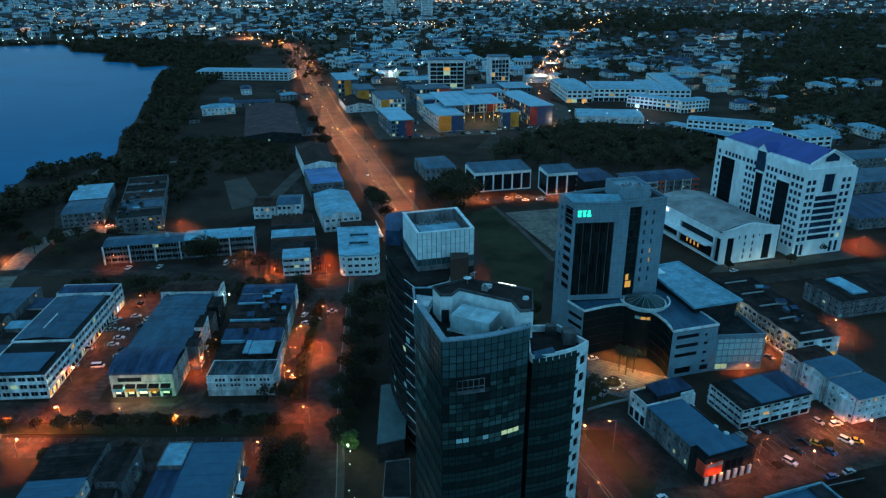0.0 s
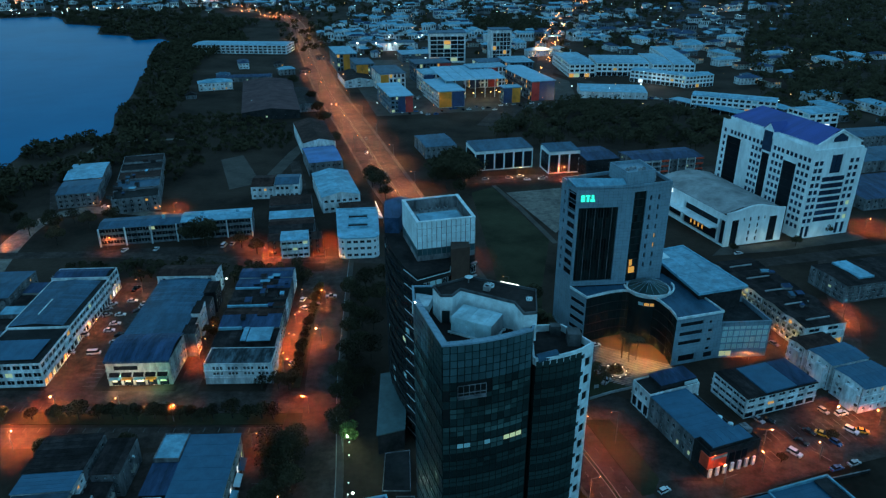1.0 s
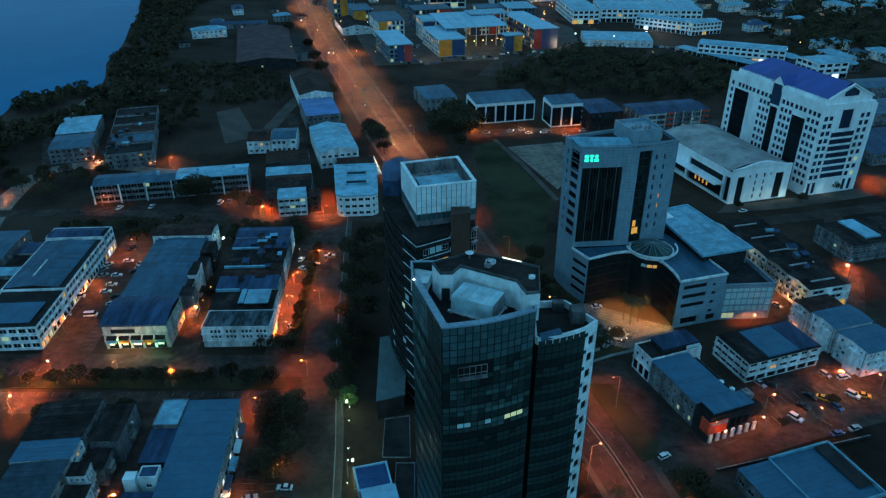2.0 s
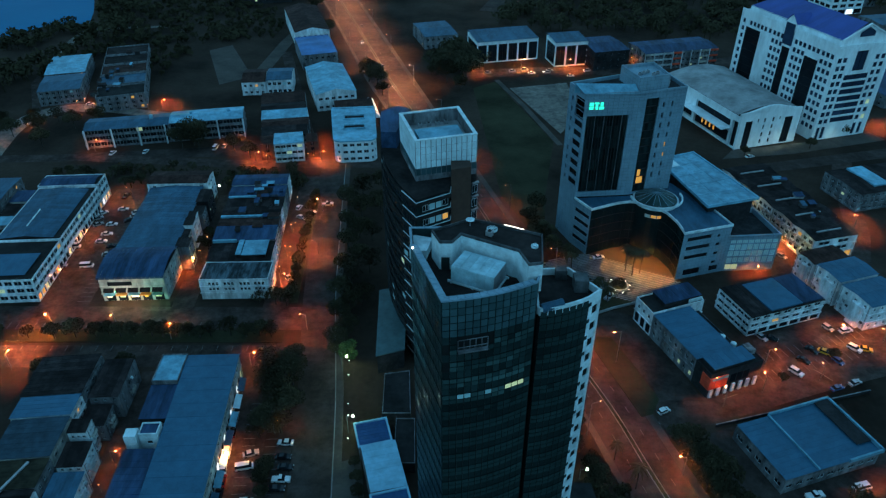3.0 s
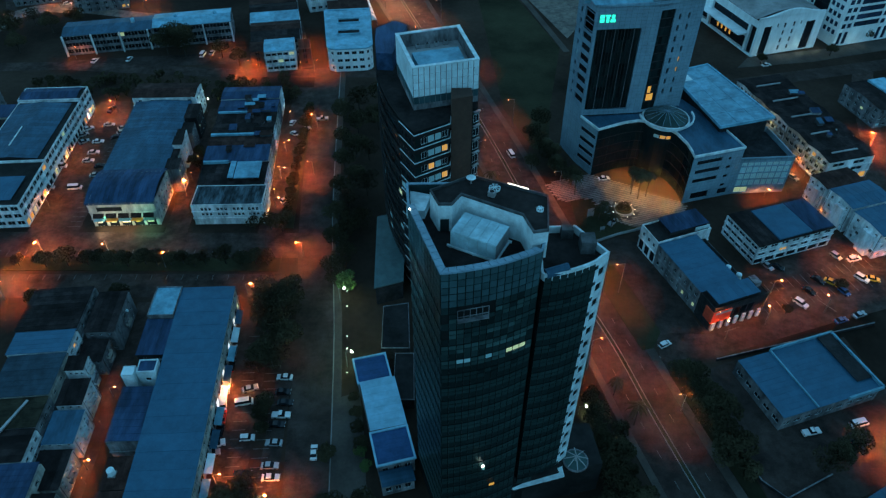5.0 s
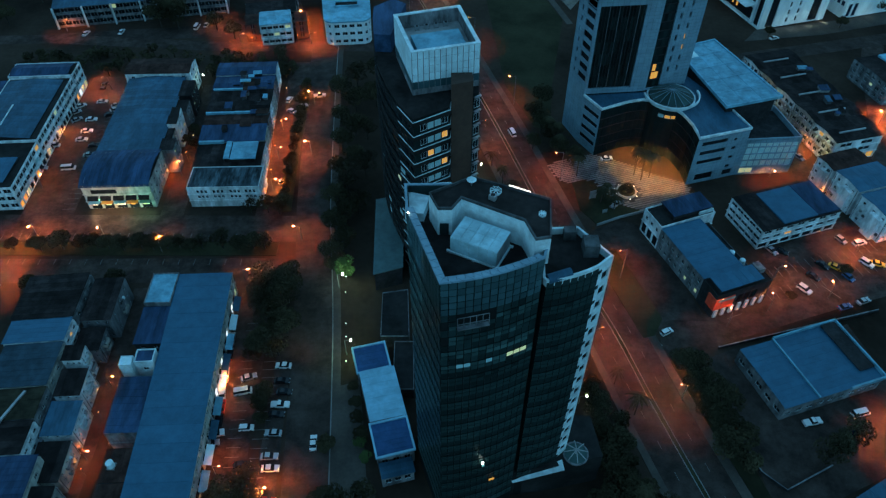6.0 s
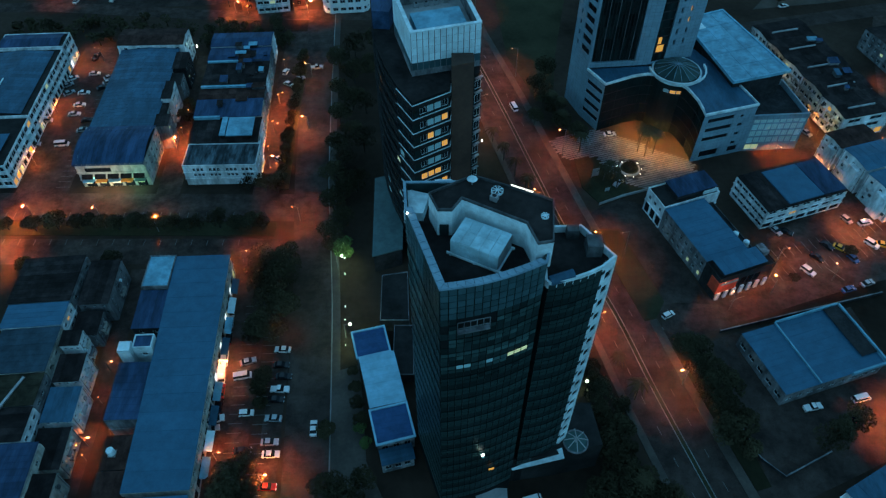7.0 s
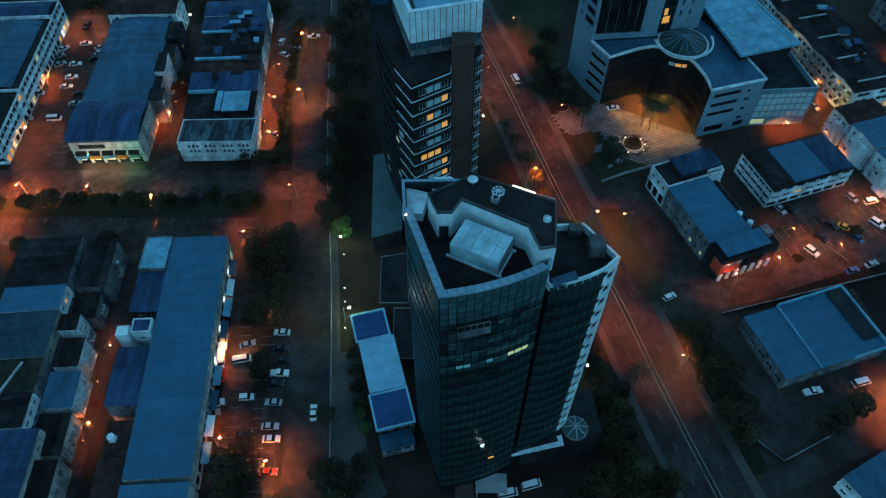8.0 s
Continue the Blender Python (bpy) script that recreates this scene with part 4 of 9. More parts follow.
# two lit rooms low on the front, and a bulb on the parapet
for x, y, z, w, mt in ((8.6, 113.35, 27.4, 0.6, BULB_WHITE), (8.75, 113.4, 26.2, 0.6, LIT_OFFICE), (10.9, 114.2, 18.4, 1.2, LIT_AMBER)):
    front_light = Shape()
    front_light.box(-w / 2, -0.12, -0.35, w / 2, 0.0, 0.35)
    part("lit_window", front_light, mt, tower, "lit window", pose(x, y, z, 0, 0, 17))
lamp(8.5, 112.6, 27.2, 70, (0.55, 1.0, 0.85), 0.3)
bulb = thing("roof_lamp", pose(-5.5, 127.2, 86.1), "small white lamp on a tower parapet", "lamp")
s = Shape()
s.tube((0, 0, 0), (0, 0, 0.3), 0.06, 0.06, 6)
part("post", s, POLE, bulb)
s = Shape()
s.ball((0, 0, 0.42), 0.2)
part("bulb", s, BULB_WHITE, bulb)
# base and podium
podium = thing("tower_podium", pose(0, 0, 0), "dark low podium with a pale curved canopy at the tower's foot", "podium")
s = Shape()
s.prism([(16.5, 119.0), (27.0, 120.5), (38.0, 123.0), (36.5, 134.0), (18.0, 134.0)], 0, 12.0)
part("wall", s, BLACK_FELT, podium)
s = Shape()
for k in range(8):
    t0, t1 = k / 8, (k + 1) / 8
    a, b = Vector((16.4, 118.6)).lerp(Vector((28.2, 122.0)), t0), Vector((16.4, 118.6)).lerp(Vector((28.2, 122.0)), t1)
    w0, w1 = 0.3 + 2.2 * t0, 0.3 + 2.2 * t1
    s.face((a.x, a.y, 8.4 + 4 * t0), (a.x + 0.3, a.y - w0, 8.2 + 4 * t0), (b.x + 0.3, b.y - w1, 8.2 + 4 * t1), (b.x, b.y, 8.4 + 4 * t1))
    s.face((a.x, a.y, 8.1 + 4 * t0), (b.x, b.y, 8.1 + 4 * t1), (b.x + 0.3, b.y - w1, 7.9 + 4 * t1), (a.x + 0.3, a.y - w0, 7.9 + 4 * t0))
    s.face((a.x + 0.3, a.y - w0, 7.9 + 4 * t0), (b.x + 0.3, b.y - w1, 7.9 + 4 * t1), (b.x + 0.3, b.y - w1, 8.2 + 4 * t1), (a.x + 0.3, a.y - w0, 8.2 + 4 * t0))
part("canopy", s, WHITE_TRIM, podium, "pale curved canopy")
s = Shape()
s.box(8.0, 111.2, 3.4, 15.5, 115.8, 3.7)
part("porch_roof", s, CONCRETE, podium)
for x in (8.4, 15.1):
    s = Shape()
    s.tube((x, 111.6, 0), (x, 111.6, 3.4), 0.25, 0.25, 10)
    part("porch_column", s, CONCRETE, podium)
s = Shape()
s.box(3.2, 109.6, 3.0, 7.6, 113.6, 3.3)
part("porch_awning", s, RUST, podium)
wheel = thing("roof_star_frame", pose(31.6, 123.6, 12.0), "pale eight-armed frame over a round opening on the podium roof", "skylight")
s = Shape()
s.rail([(2.9 * math.cos(2 * math.pi * k / 20), 2.9 * math.sin(2 * math.pi * k / 20), 0.5) for k in range(20)], 0.3, 0.5, True)
part("ring", s, WALL_GREY, wheel)
s = Shape()
s.tube((0, 0, 0), (0, 0, 0.2), 2.7, 2.7, 20)
part("skylight_glass", s, GLASS_TEAL, wheel)
for k in range(8):
    a = 2 * math.pi * k / 8
    s = Shape()
    s.bar((0.2 * math.cos(a), 0.2 * math.sin(a), 2.2), (2.9 * math.cos(a), 2.9 * math.sin(a), 1.2), 0.18, 0.16)
    part("arm", s, CONCRETE, wheel)
s = Shape()
s.tube((0, 0, 0.1), (0, 0, 2.3), 0.2, 0.14, 8)
part("post", s, CONCRETE, wheel)

# ---- tower behind it, with the white crown ----
rear = thing("office_tower", pose(0, 0, 0), "dark office tower with a white panelled crown and white floor edges", "tower")
CURVE = [(-20.6, 240), (-20.4, 231), (-19.6, 222), (-18.0, 213), (-15.2, 204), (-11.8, 196), (-7.5, 188.7)]
BODY = CURVE + [(2.0, 194.6), (2.2, 198.2), (8.4, 200.4), (9.8, 201.6), (10.6, 226), (5, 244), (-17, 246)]
s = Shape()
s.prism(inset(BODY, 0.5), 0, 60.5)
part("core", s, GLASS_BAND, rear)
s = Shape()
s.prism(inset(BODY, 0.2), 60.6, 61.0)
part("roof", s, ROOF_FELT, rear)
s = Shape()
s.prism([(2.3, 196.4), (7.9, 198.2), (7.7, 202.2), (2.2, 202)], 0, 66.5)
part("stair_shaft", s, RUST, rear, "dark brown stair shaft")
for k in range(14):
    z = 60.2 - 4.45 * k
    s = Shape()
    s.rail([(*p, z) for p in BODY[5:9]], 0.3, 0.11)
    part("floor_edge", s, WHITE_TRIM if k < 12 else CONCRETE, rear, "thin white floor edge")
    s = Shape()
    s.rail([(*p, z) for p in BODY[:6]], 0.2, 0.1)
    part("floor_edge", s, WALL_DARK, rear)
    s = Shape()
    s.rail([(*p, z - 0.2) for p in BODY[:9]], 0.26, 1.3)
    part("spandrel", s, BLACK_FELT, rear)
    for j in range(5):
        a, b = Vector((*BODY[6], 0)), Vector((*BODY[7], 0))
        if j == 0:
            continue
        c0, c1 = a.lerp(b, j / 5.2), a.lerp(b, (j + 0.85) / 5.2)
        dd = (c1 - c0)
        mid = (c0 + c1) / 2 + Vector((dd.y, -dd.x, 0)).normalized() * -0.1
        kind = "amber" if (k, j) in {(1, 4), (2, 2), (5, 1), (5, 2), (5, 3), (3, 4), (7, 4), (9, 4), (6, 4)} else ("dim" if j in (2, 3) else "dark")
        ob = new("window", WIN[kind])
        ob.parent = rear
        ob.matrix_basis = Matrix.Translation((mid.x, mid.y, z - 2.6)) @ Matrix.Rotation(math.atan2(dd.y, dd.x), 4, "Z") @ Matrix.Diagonal((dd.length, 1, 2.0, 1))
    for i in range(6):
        a, b = Vector((*BODY[i], 0)), Vector((*BODY[i + 1], 0))
        for j in range(3):
            c0, c1 = a.lerp(b, (j + 0.1) / 3), a.lerp(b, (j + 0.9) / 3)
            dd = c1 - c0
            mid = (c0 + c1) / 2 + Vector((dd.y, -dd.x, 0)).normalized() * -0.1
            kind = "dim" if rng.random() < 0.04 else ("cream" if rng.random() < 0.012 else "plain")
            ob = new("window", WIN[kind])
            ob.parent = rear
            ob.matrix_basis = Matrix.Translation((mid.x, mid.y, z - 2.6)) @ Matrix.Rotation(math.atan2(dd.y, dd.x), 4, "Z") @ Matrix.Diagonal((dd.length, 1, 1.8, 1))
    # slatted bay right of the shaft
    s = Shape()
    s.bar((8.4, 200.2, z), (10.2, 201.6, z), 0.6, 0.35)
    part("slat", s, METAL, rear)
    ob = new("window", WIN["dark"])
    ob.parent = rear
    ob.matrix_basis = Matrix.Translation((9.1, 200.9, z - 2.2)) @ Matrix.Rotation(radians(38), 4, "Z") @ Matrix.Diagonal((2.0, 1, 2.6, 1))
# crown of white panels
C = [(-7.8, 199.8), (9.6, 204.6), (4.6, 224.6), (-13.2, 219.2)]
s = Shape()
s.ring(C, 0.6, 61.0, 73.4)
crown = part("crown", s, WALL_GREY, rear)
for a, b, cols in ((C[0], C[1], 12), (C[3], C[0], 9), (C[1], C[2], 9)):
    a, b = Vector(a), Vector(b)
    for i in range(cols):
        for j in range(-1, 4):
            p, q = a.lerp(b, i / cols), a.lerp(b, (i + 1) / cols)
            dd = q - p
            nn = Vector((dd.y, -dd.x)).normalized() * 0.09
            mid = (p + q) / 2 + nn
            z0, z1 = 64.9 + j * 2.15, 64.9 + (j + 1) * 2.15
            ob = new("crown_panel", PANEL["white" if j >= 0 else "pale"])
            ob.parent = crown
            ob.matrix_basis = Matrix.Translation((mid.x, mid.y, (z0 + z1) / 2)) @ Matrix.Rotation(math.atan2(dd.y, dd.x), 4, "Z") @ Matrix.Diagonal((dd.length - 0.2, 1, 2.05, 1))
s = Shape()
s.ring(inset(C, -0.15), 1.0, 73.4, 73.7)
part("crown_cap", s, WHITE_TRIM, rear)
s = Shape()
s.prism(inset(C, 0.5), 69.2, 69.5)
part("crown_deck", s, CONCRETE, rear)
I = inset(C, 2.6)
s = Shape()
s.prism([I[0], I[1], tuple(Vector(I[1]).lerp(Vector(I[2]), 0.62)), tuple(Vector(I[0]).lerp(Vector(I[3]), 0.62))], 69.5, 71.6)
part("crown_plant_room", s, SHEET_LIGHT, rear, "pale flat-roofed plant room")
for k in range(4):
    ac_unit("", pose(-7 + 2.6 * k, 218.6 + 0.8 * k, 69.5, 0, 0, 15))
s = Shape()
s.prism([(-20.4, 238), (-20.2, 231), (-19.3, 222), (-14.6, 221.5), (-11, 240), (-15, 243)], 61, 66.4)
part("rear_wing", s, SHEET_DEEP, rear, "blue-roofed rear wing")
pod = thing("tower_annex", pose(0, 0, 0), "low annex with a flat pale green metal roof beside a tower", "annex")
A1 = [(-21.0, 184.5), (-12.1, 187.6), (-12.5, 204.8), (-18.2, 219.6), (-22.4, 218.4)]
s = Shape()
s.prism(inset(A1, 0.4), 0, 7.6)
part("wall", s, WALL_DARK, pod)
s = Shape()
s.prism(A1, 7.6, 8.0)
part("roof", s, SHEET_GREEN, pod)

for poly, h, mt, lab in (([(-17.6, 163.4), (-9.4, 163.4), (-10.4, 181.0), (-18.0, 179.6)], 5.0, BLACK_FELT, "dark flat-roofed link block with a pale edge"), ([(-13.4, 146.6), (-7.6, 146.6), (-8.2, 162.6), (-13.6, 162.6)], 3.8, BLACK_FELT, "dark flat-roofed walkway beside a tower")):
    t = thing("link_block", pose(0, 0, 0), lab, "building", "link blocks")
    s = Shape()
    s.prism(poly, 0, h)
    part("wall", s, WALL_DARK, t)
    s = Shape()
    s.prism(inset(poly, 0.2), h, h + 0.1)
    part("roof", s, mt, t)
    s = Shape()
    s.ring(poly, 0.16, h, h + 0.35)
    part("roof_edge", s, WALL_GREY, t)

# ---- grey stone office complex round a plaza ----
office = thing("office_complex", pose(0, 0, 0), "grey stone offices with tower, curved glass front and domed rotunda", "office")
rng = random.Random(11)
# tower
TL, TM, TR = (51.3, 261.2), (72.6, 263.2), (89.4, 268.4)
BL, BR = (47.0, 272.6), (84.5, 288.0)
face = Shape()
fills = []
fills += wall_skin(face, TL, TM, 21, 62.4, [(0.9, 16.6, 23.0, 54.6)], 0.9)
L2 = (Vector(TR) - Vector(TM)).length
slits = [(8.3, 9.2, 27.5 + 4.1 * k, 29.6 + 4.1 * k) for k in range(8)] + [(11.9, 12.7, 27.5 + 4.1 * k, 29.6 + 4.1 * k) for k in range(8)]
glass_bay = [(1.2, 6.6, 22.0, 60.4)]
fills2 = wall_skin(face, TM, TR, 21, 62.4, glass_bay + slits, 0.7)
side_len = (Vector(BL) - Vector(TL)).length
bands = [(1.0, 6.6, 25.2 + 4.0 * k, 27.6 + 4.0 * k) for k in range(9)] + [(8.8, 9.8, 25.4 + 4.0 * k, 27.2 + 4.0 * k) for k in range(9)] + [(0.8, 7.0, 52.5, 60.5)]
fills3 = wall_skin(face, BL, TL, 0, 62.4, [(side_len - b, side_len - a, c, e) for a, b, c, e in bands], 0.45)
for a, b in ((TR, BR), (BR, BL)):
    wall_skin(face, a, b, 0, 62.4, [], 0.3)
part("tower_wall", face, STONE_CLAD, office)
s = Shape()
s.prism(inset([TL, TM, TR, BR, BL], 1.0), 20, 62.2)
part("tower_core", s, WALL_DARK, office)
# tall glass with vertical fins
m, w, h = fills[0]
for i in range(14):
    for j in range(7):
        ob = new("glass_panel", PANEL["office"])
        ob.parent = office
        ob.matrix_basis = m @ Matrix.Translation((-w / 2 + w * (i + 0.5) / 14, -0.1, -h / 2 + h * (j + 0.5) / 7)) @ Matrix.Diagonal((w / 14 - 0.08, 1, h / 7 - 0.1, 1))
    s = Shape()
    s.box(-0.05, -0.45, -h / 2, 0.05, 0.0, h / 2)
    part("glass_fin", s, WALL_GREY if i % 3 == 0 else WALL_DARK, office, m=m @ Matrix.Translation((-w / 2 + w * i / 14, -0.1, 0)))
m, w, h = fills2[0]
for i in range(4):
    for j in range(12):
        ob = new("glass_panel", PANEL["amber" if (i, j) in ((1, 1), (2, 1), (1, 2)) else "office"])
        ob.parent = office
        ob.matrix_basis = m @ Matrix.Translation((-w / 2 + w * (i + 0.5) / 4, -0.1, -h / 2 + h * (j + 0.5) / 12)) @ Matrix.Diagonal((w / 4 - 0.08, 1, h / 12 - 0.12, 1))
for k in range(12):
    s = Shape()
    s.box(-w / 2, -0.5, -0.12, w / 2, -0.05, 0.12)
    part("floor_rib", s, WALL_DARK, office, m=m @ Matrix.Translation((0, 0, -h / 2 + h * k / 12)))
fill_windows(office, fills2[1:], rng, 0.15, "plain", ("amber",))
fill_windows(office, fills3, rng, 0.03, "plain", ("dim",))
# crown: sloping front parapet, roof well and lift house
s = Shape()
s.ring([TL, TM, TR, BR, BL], 0.5, 62.0, 63.4)
part("tower_parapet", s, STONE_CLAD, office)
s = Shape()
s.prism(inset([TL, TM, TR, BR, BL], 0.4), 61.6, 62.1)
part("tower_roof", s, CONCRETE_DARK, office)
s = Shape()
s.face((50.4, 260.9, 63.4), (70.6, 262.9, 62.6), (69.6, 266.5, 65.0), (47.6, 265.5, 65.6))
s.face((47.6, 265.5, 65.6), (69.6, 266.5, 65.0), (69.6, 266.5, 62), (47.6, 265.5, 62))
part("sloping_screen", s, SHEET_LIGHT, office, "pale sloping roof screen")
lift = Shape()
LIFT = [(70.5, 264.5), (82.2, 268.2), (79.5, 281.5), (66.5, 278)]
lift.prism(LIFT, 62, 66.8)
part("lift_house", lift, STONE_CLAD, office)
s = Shape()
s.ring(LIFT, 0.4, 66.8, 68.0)
part("lift_parapet", s, STONE_CLAD, office)
for k in range(5):
    ac_unit("", pose(71.5 + 1.7 * k, 270 + 1.3 * (k % 3), 66.8, 0, 0, 17))
for k in range(4):
    ac_unit("", pose(83 + 0.8 * k, 272 + 2.4 * k, 62.1, 0, 0, 17))
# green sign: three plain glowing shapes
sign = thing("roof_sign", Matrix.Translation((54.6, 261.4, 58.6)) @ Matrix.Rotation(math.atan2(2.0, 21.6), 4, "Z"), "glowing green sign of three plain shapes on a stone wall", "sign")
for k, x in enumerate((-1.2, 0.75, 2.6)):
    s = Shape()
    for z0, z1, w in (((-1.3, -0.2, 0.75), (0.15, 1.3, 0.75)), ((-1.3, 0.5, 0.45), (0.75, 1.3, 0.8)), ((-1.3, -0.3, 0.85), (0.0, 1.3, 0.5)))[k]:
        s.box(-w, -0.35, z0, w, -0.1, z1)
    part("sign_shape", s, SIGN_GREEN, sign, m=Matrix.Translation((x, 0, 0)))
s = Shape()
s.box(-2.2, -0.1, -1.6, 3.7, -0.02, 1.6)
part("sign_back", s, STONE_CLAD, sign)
# low wings
WLL, WRR, W3, W4 = (56.4, 252.2), (86.8, 235.2), (106.2, 241.0), (126.0, 242.4)
low = Shape()
wl_len = (Vector(TL) - Vector(WLL)).length
f1 = wall_skin(low, TL, WLL, 0, 20.0, [(0.8, wl_len - 1.0, 3.4 + 4 * k, 5.2 + 4 * k) for k in range(4)], 0.45)
part("wing_wall", low, STONE_CLAD, office)
low = Shape()
f2 = wall_skin(low, WRR, W3, 0, 20.0, [(2.0, 12.0, 4.6 + 4.0 * k, 6.3 + 4.0 * k) for k in range(1, 4)] + [(3.0, 10.2, 1.2, 4.0), (14.6, 16.4, 4.6, 5.9), (14.6, 16.4, 8.6, 9.9), (14.6, 16.4, 12.6, 13.9), (14.6, 15.8, 16.4, 17.6), (14.2, 18.0, 1.2, 3.6)], 0.4)
l3 = (Vector(W4) - Vector(W3)).length
f3 = wall_skin(low, W3, W4, 0, 15.4, [(1.0 + 2.3 * i, 3.1 + 2.3 * i, 3.6 + 2.9 * k, 6.1 + 2.9 * k) for i in range(8) for k in range(4)] + [(1.0, 6.0, 0.6, 3.0)], 0.3)
part("wing_wall", low, STONE_CLAD, office)
fill_windows(office, f1, rng, 0.0, "plain")
fill_windows(office, f2, rng, 0.0, "plain")
for i, (m, w, h) in enumerate(f3):
    ob = new("window", WIN["cream" if i == 32 else ("office" if rng.random() < 0.8 else "dim")])
    ob.parent = office
    ob.matrix_basis = m @ Matrix.Diagonal((w, 1, h, 1))
ARCH = [WLL] + [(61.5, 254.6), (67.0, 257.0), (72.0, 258.2), (77.0, 257.4), (81.0, 254.4), (84.4, 249.4), (86.4, 243.0), (86.9, 238.5)] + [WRR]
s = Shape()
for a, b in zip(ARCH, ARCH[1:]):
    wall_skin(s, a, b, 0, 20, [], 0.3)
part("curved_glass", s, GLASS_OFFICE, office, "dark curved glass front")
for a, b in zip(ARCH, ARCH[1:]):
    for k in range(3):
        c = Vector(a).lerp(Vector(b), k / 3)
        s = Shape()
        s.tube((c.x, c.y, 0), (c.x, c.y, 19.8), 0.09, 0.09, 5)
        part("mullion", s, GLASS_OFFICE, office)
for z in (4.2, 8.2, 12.2, 16.2):
    s = Shape()
    s.rail([(*p, z) for p in ARCH], 0.35, 0.22)
    part("floor_rib", s, WALL_DARK, office)
s = Shape()
s.prism([TL] + ARCH[:5] + [(77.5, 262), TM], 19.9, 20.5)
part("wing_roof", s, SHEET_BLUE, office, "blue-grey roof terrace")
s = Shape()
s.prism(ARCH[4:] + [W3, (102, 254), (92, 274), (84, 268), (77.5, 262)], 19.9, 20.45)
part("wing_roof", s, SHEET_BLUE, office, "blue-grey roof terrace")
s = Shape()
s.rail([(*p, 21.1) for p in [TL] + ARCH + [W3, (102, 253.5)]], 0.55, 0.9)
part("wing_parapet", s, WHITE_TRIM, office, "pale rounded parapet")
s = Shape()
s.prism(inset([W3, W4, (122.4, 262), (103, 256)], 0.45), 0.1, 13.9)
part("wing_core", s, WALL_DARK, office)
s = Shape()
s.ring([W3, W4, (122.4, 262), (103, 256)], 0.5, 13.9, 15.9)
part("wing_rim", s, STONE_CLAD, office)
s = Shape()
s.prism(inset([(98.9, 249.1), (120.2, 255.5), (106.7, 294.8), (90.0, 288)], 1.2), 0, 23.2)
part("hall", s, WALL_DARK, office)
for k in range(7):
    s = Shape()
    p, q = Vector((101, 251.4)).lerp(Vector((118.4, 256.6)), k / 7), Vector((101, 251.4)).lerp(Vector((118.4, 256.6)), (k + 0.8) / 7)
    s.face((p.x, p.y - 0.15, 16.6), (q.x, q.y - 0.15, 16.6), (q.x, q.y - 0.15, 21.4), (p.x, p.y - 0.15, 21.4))
    part("hall_window", s, GLASS_BLUE, office)
RQ = [(98.9, 249.1), (120.2, 255.5), (106.7, 294.8), (90.0, 288)]
for i in range(3):
    for j in range(5):
        def q(u, v):
            a = Vector(RQ[0]).lerp(Vector(RQ[1]), u)
            b = Vector(RQ[3]).lerp(Vector(RQ[2]), u)
            return tuple(a.lerp(b, v))
        s = Shape()
        s.prism([q(i / 3 + 0.003, j / 5 + 0.002), q((i + 1) / 3 - 0.003, j / 5 + 0.002), q((i + 1) / 3 - 0.003, (j + 1) / 5 - 0.002), q(i / 3 + 0.003, (j + 1) / 5 - 0.002)], 23.4, 23.9)
        part("roof_panel", s, SHEET_LIGHT if (i, j) != (0, 4) else WHITE_PANEL, office)
s = Shape()
s.ring(inset(RQ, -0.25), 0.6, 23.2, 24.3)
part("hall_roof_edge", s, SHEET_LIGHT, office)
# rotunda
RC = (82.4, 259.6)
s = Shape()
s.tube((*RC, 0), (*RC, 21.6), 8.0, 8.0, 28)
rot = part("rotunda", s, GLASS_OFFICE, office, "round glass rotunda")
s = Shape()
s.rail([(RC[0] + 8.4 * math.cos(2 * math.pi * k / 28), RC[1] + 8.4 * math.sin(2 * math.pi * k / 28), 21.4) for k in range(28)], 0.6, 0.9, True)
part("rotunda_ring", s, WHITE_TRIM, rot)
s = Shape()
s.rail([(RC[0] + 9.8 * math.cos(math.pi * (1.0 + k / 18)), RC[1] + 9.8 * math.sin(math.pi * (1.0 + k / 18)), 22.8) for k in range(20)], 0.5, 0.8)
part("rotunda_ring", s, WHITE_TRIM, rot)
for k in range(16):
    a, b = 2 * math.pi * k / 16, 2 * math.pi * (k + 1) / 16
    s = Shape()
    for j in range(3):
        r0, r1 = 7.9 * (1 - j / 3), 7.9 * (1 - (j + 1) / 3)
        z0, z1 = 21.7 + 2.2 * math.sin(math.pi / 2 * j / 3), 21.7 + 2.2 * math.sin(math.pi / 2 * (j + 1) / 3)
        s.face((RC[0] + r0 * math.cos(a), RC[1] + r0 * math.sin(a), z0), (RC[0] + r0 * math.cos(b), RC[1] + r0 * math.sin(b), z0),
               (RC[0] + r1 * math.cos(b), RC[1] + r1 * math.sin(b), z1), (RC[0] + r1 * math.cos(a), RC[1] + r1 * math.sin(a), z1))
    part("dome_pane", s, GLASS_TEAL, rot)
    s = Shape()
    s.bar((RC[0] + 7.9 * math.cos(a), RC[1] + 7.9 * math.sin(a), 21.95), (RC[0] + 2.6 * math.cos(a), RC[1] + 2.6 * math.sin(a), 23.8), 0.13, 0.1)
    s.bar((RC[0] + 2.6 * math.cos(a), RC[1] + 2.6 * math.sin(a), 23.8), (RC[0], RC[1], 24.1), 0.13, 0.1)
    part("dome_rib", s, STONE_CLAD, rot)
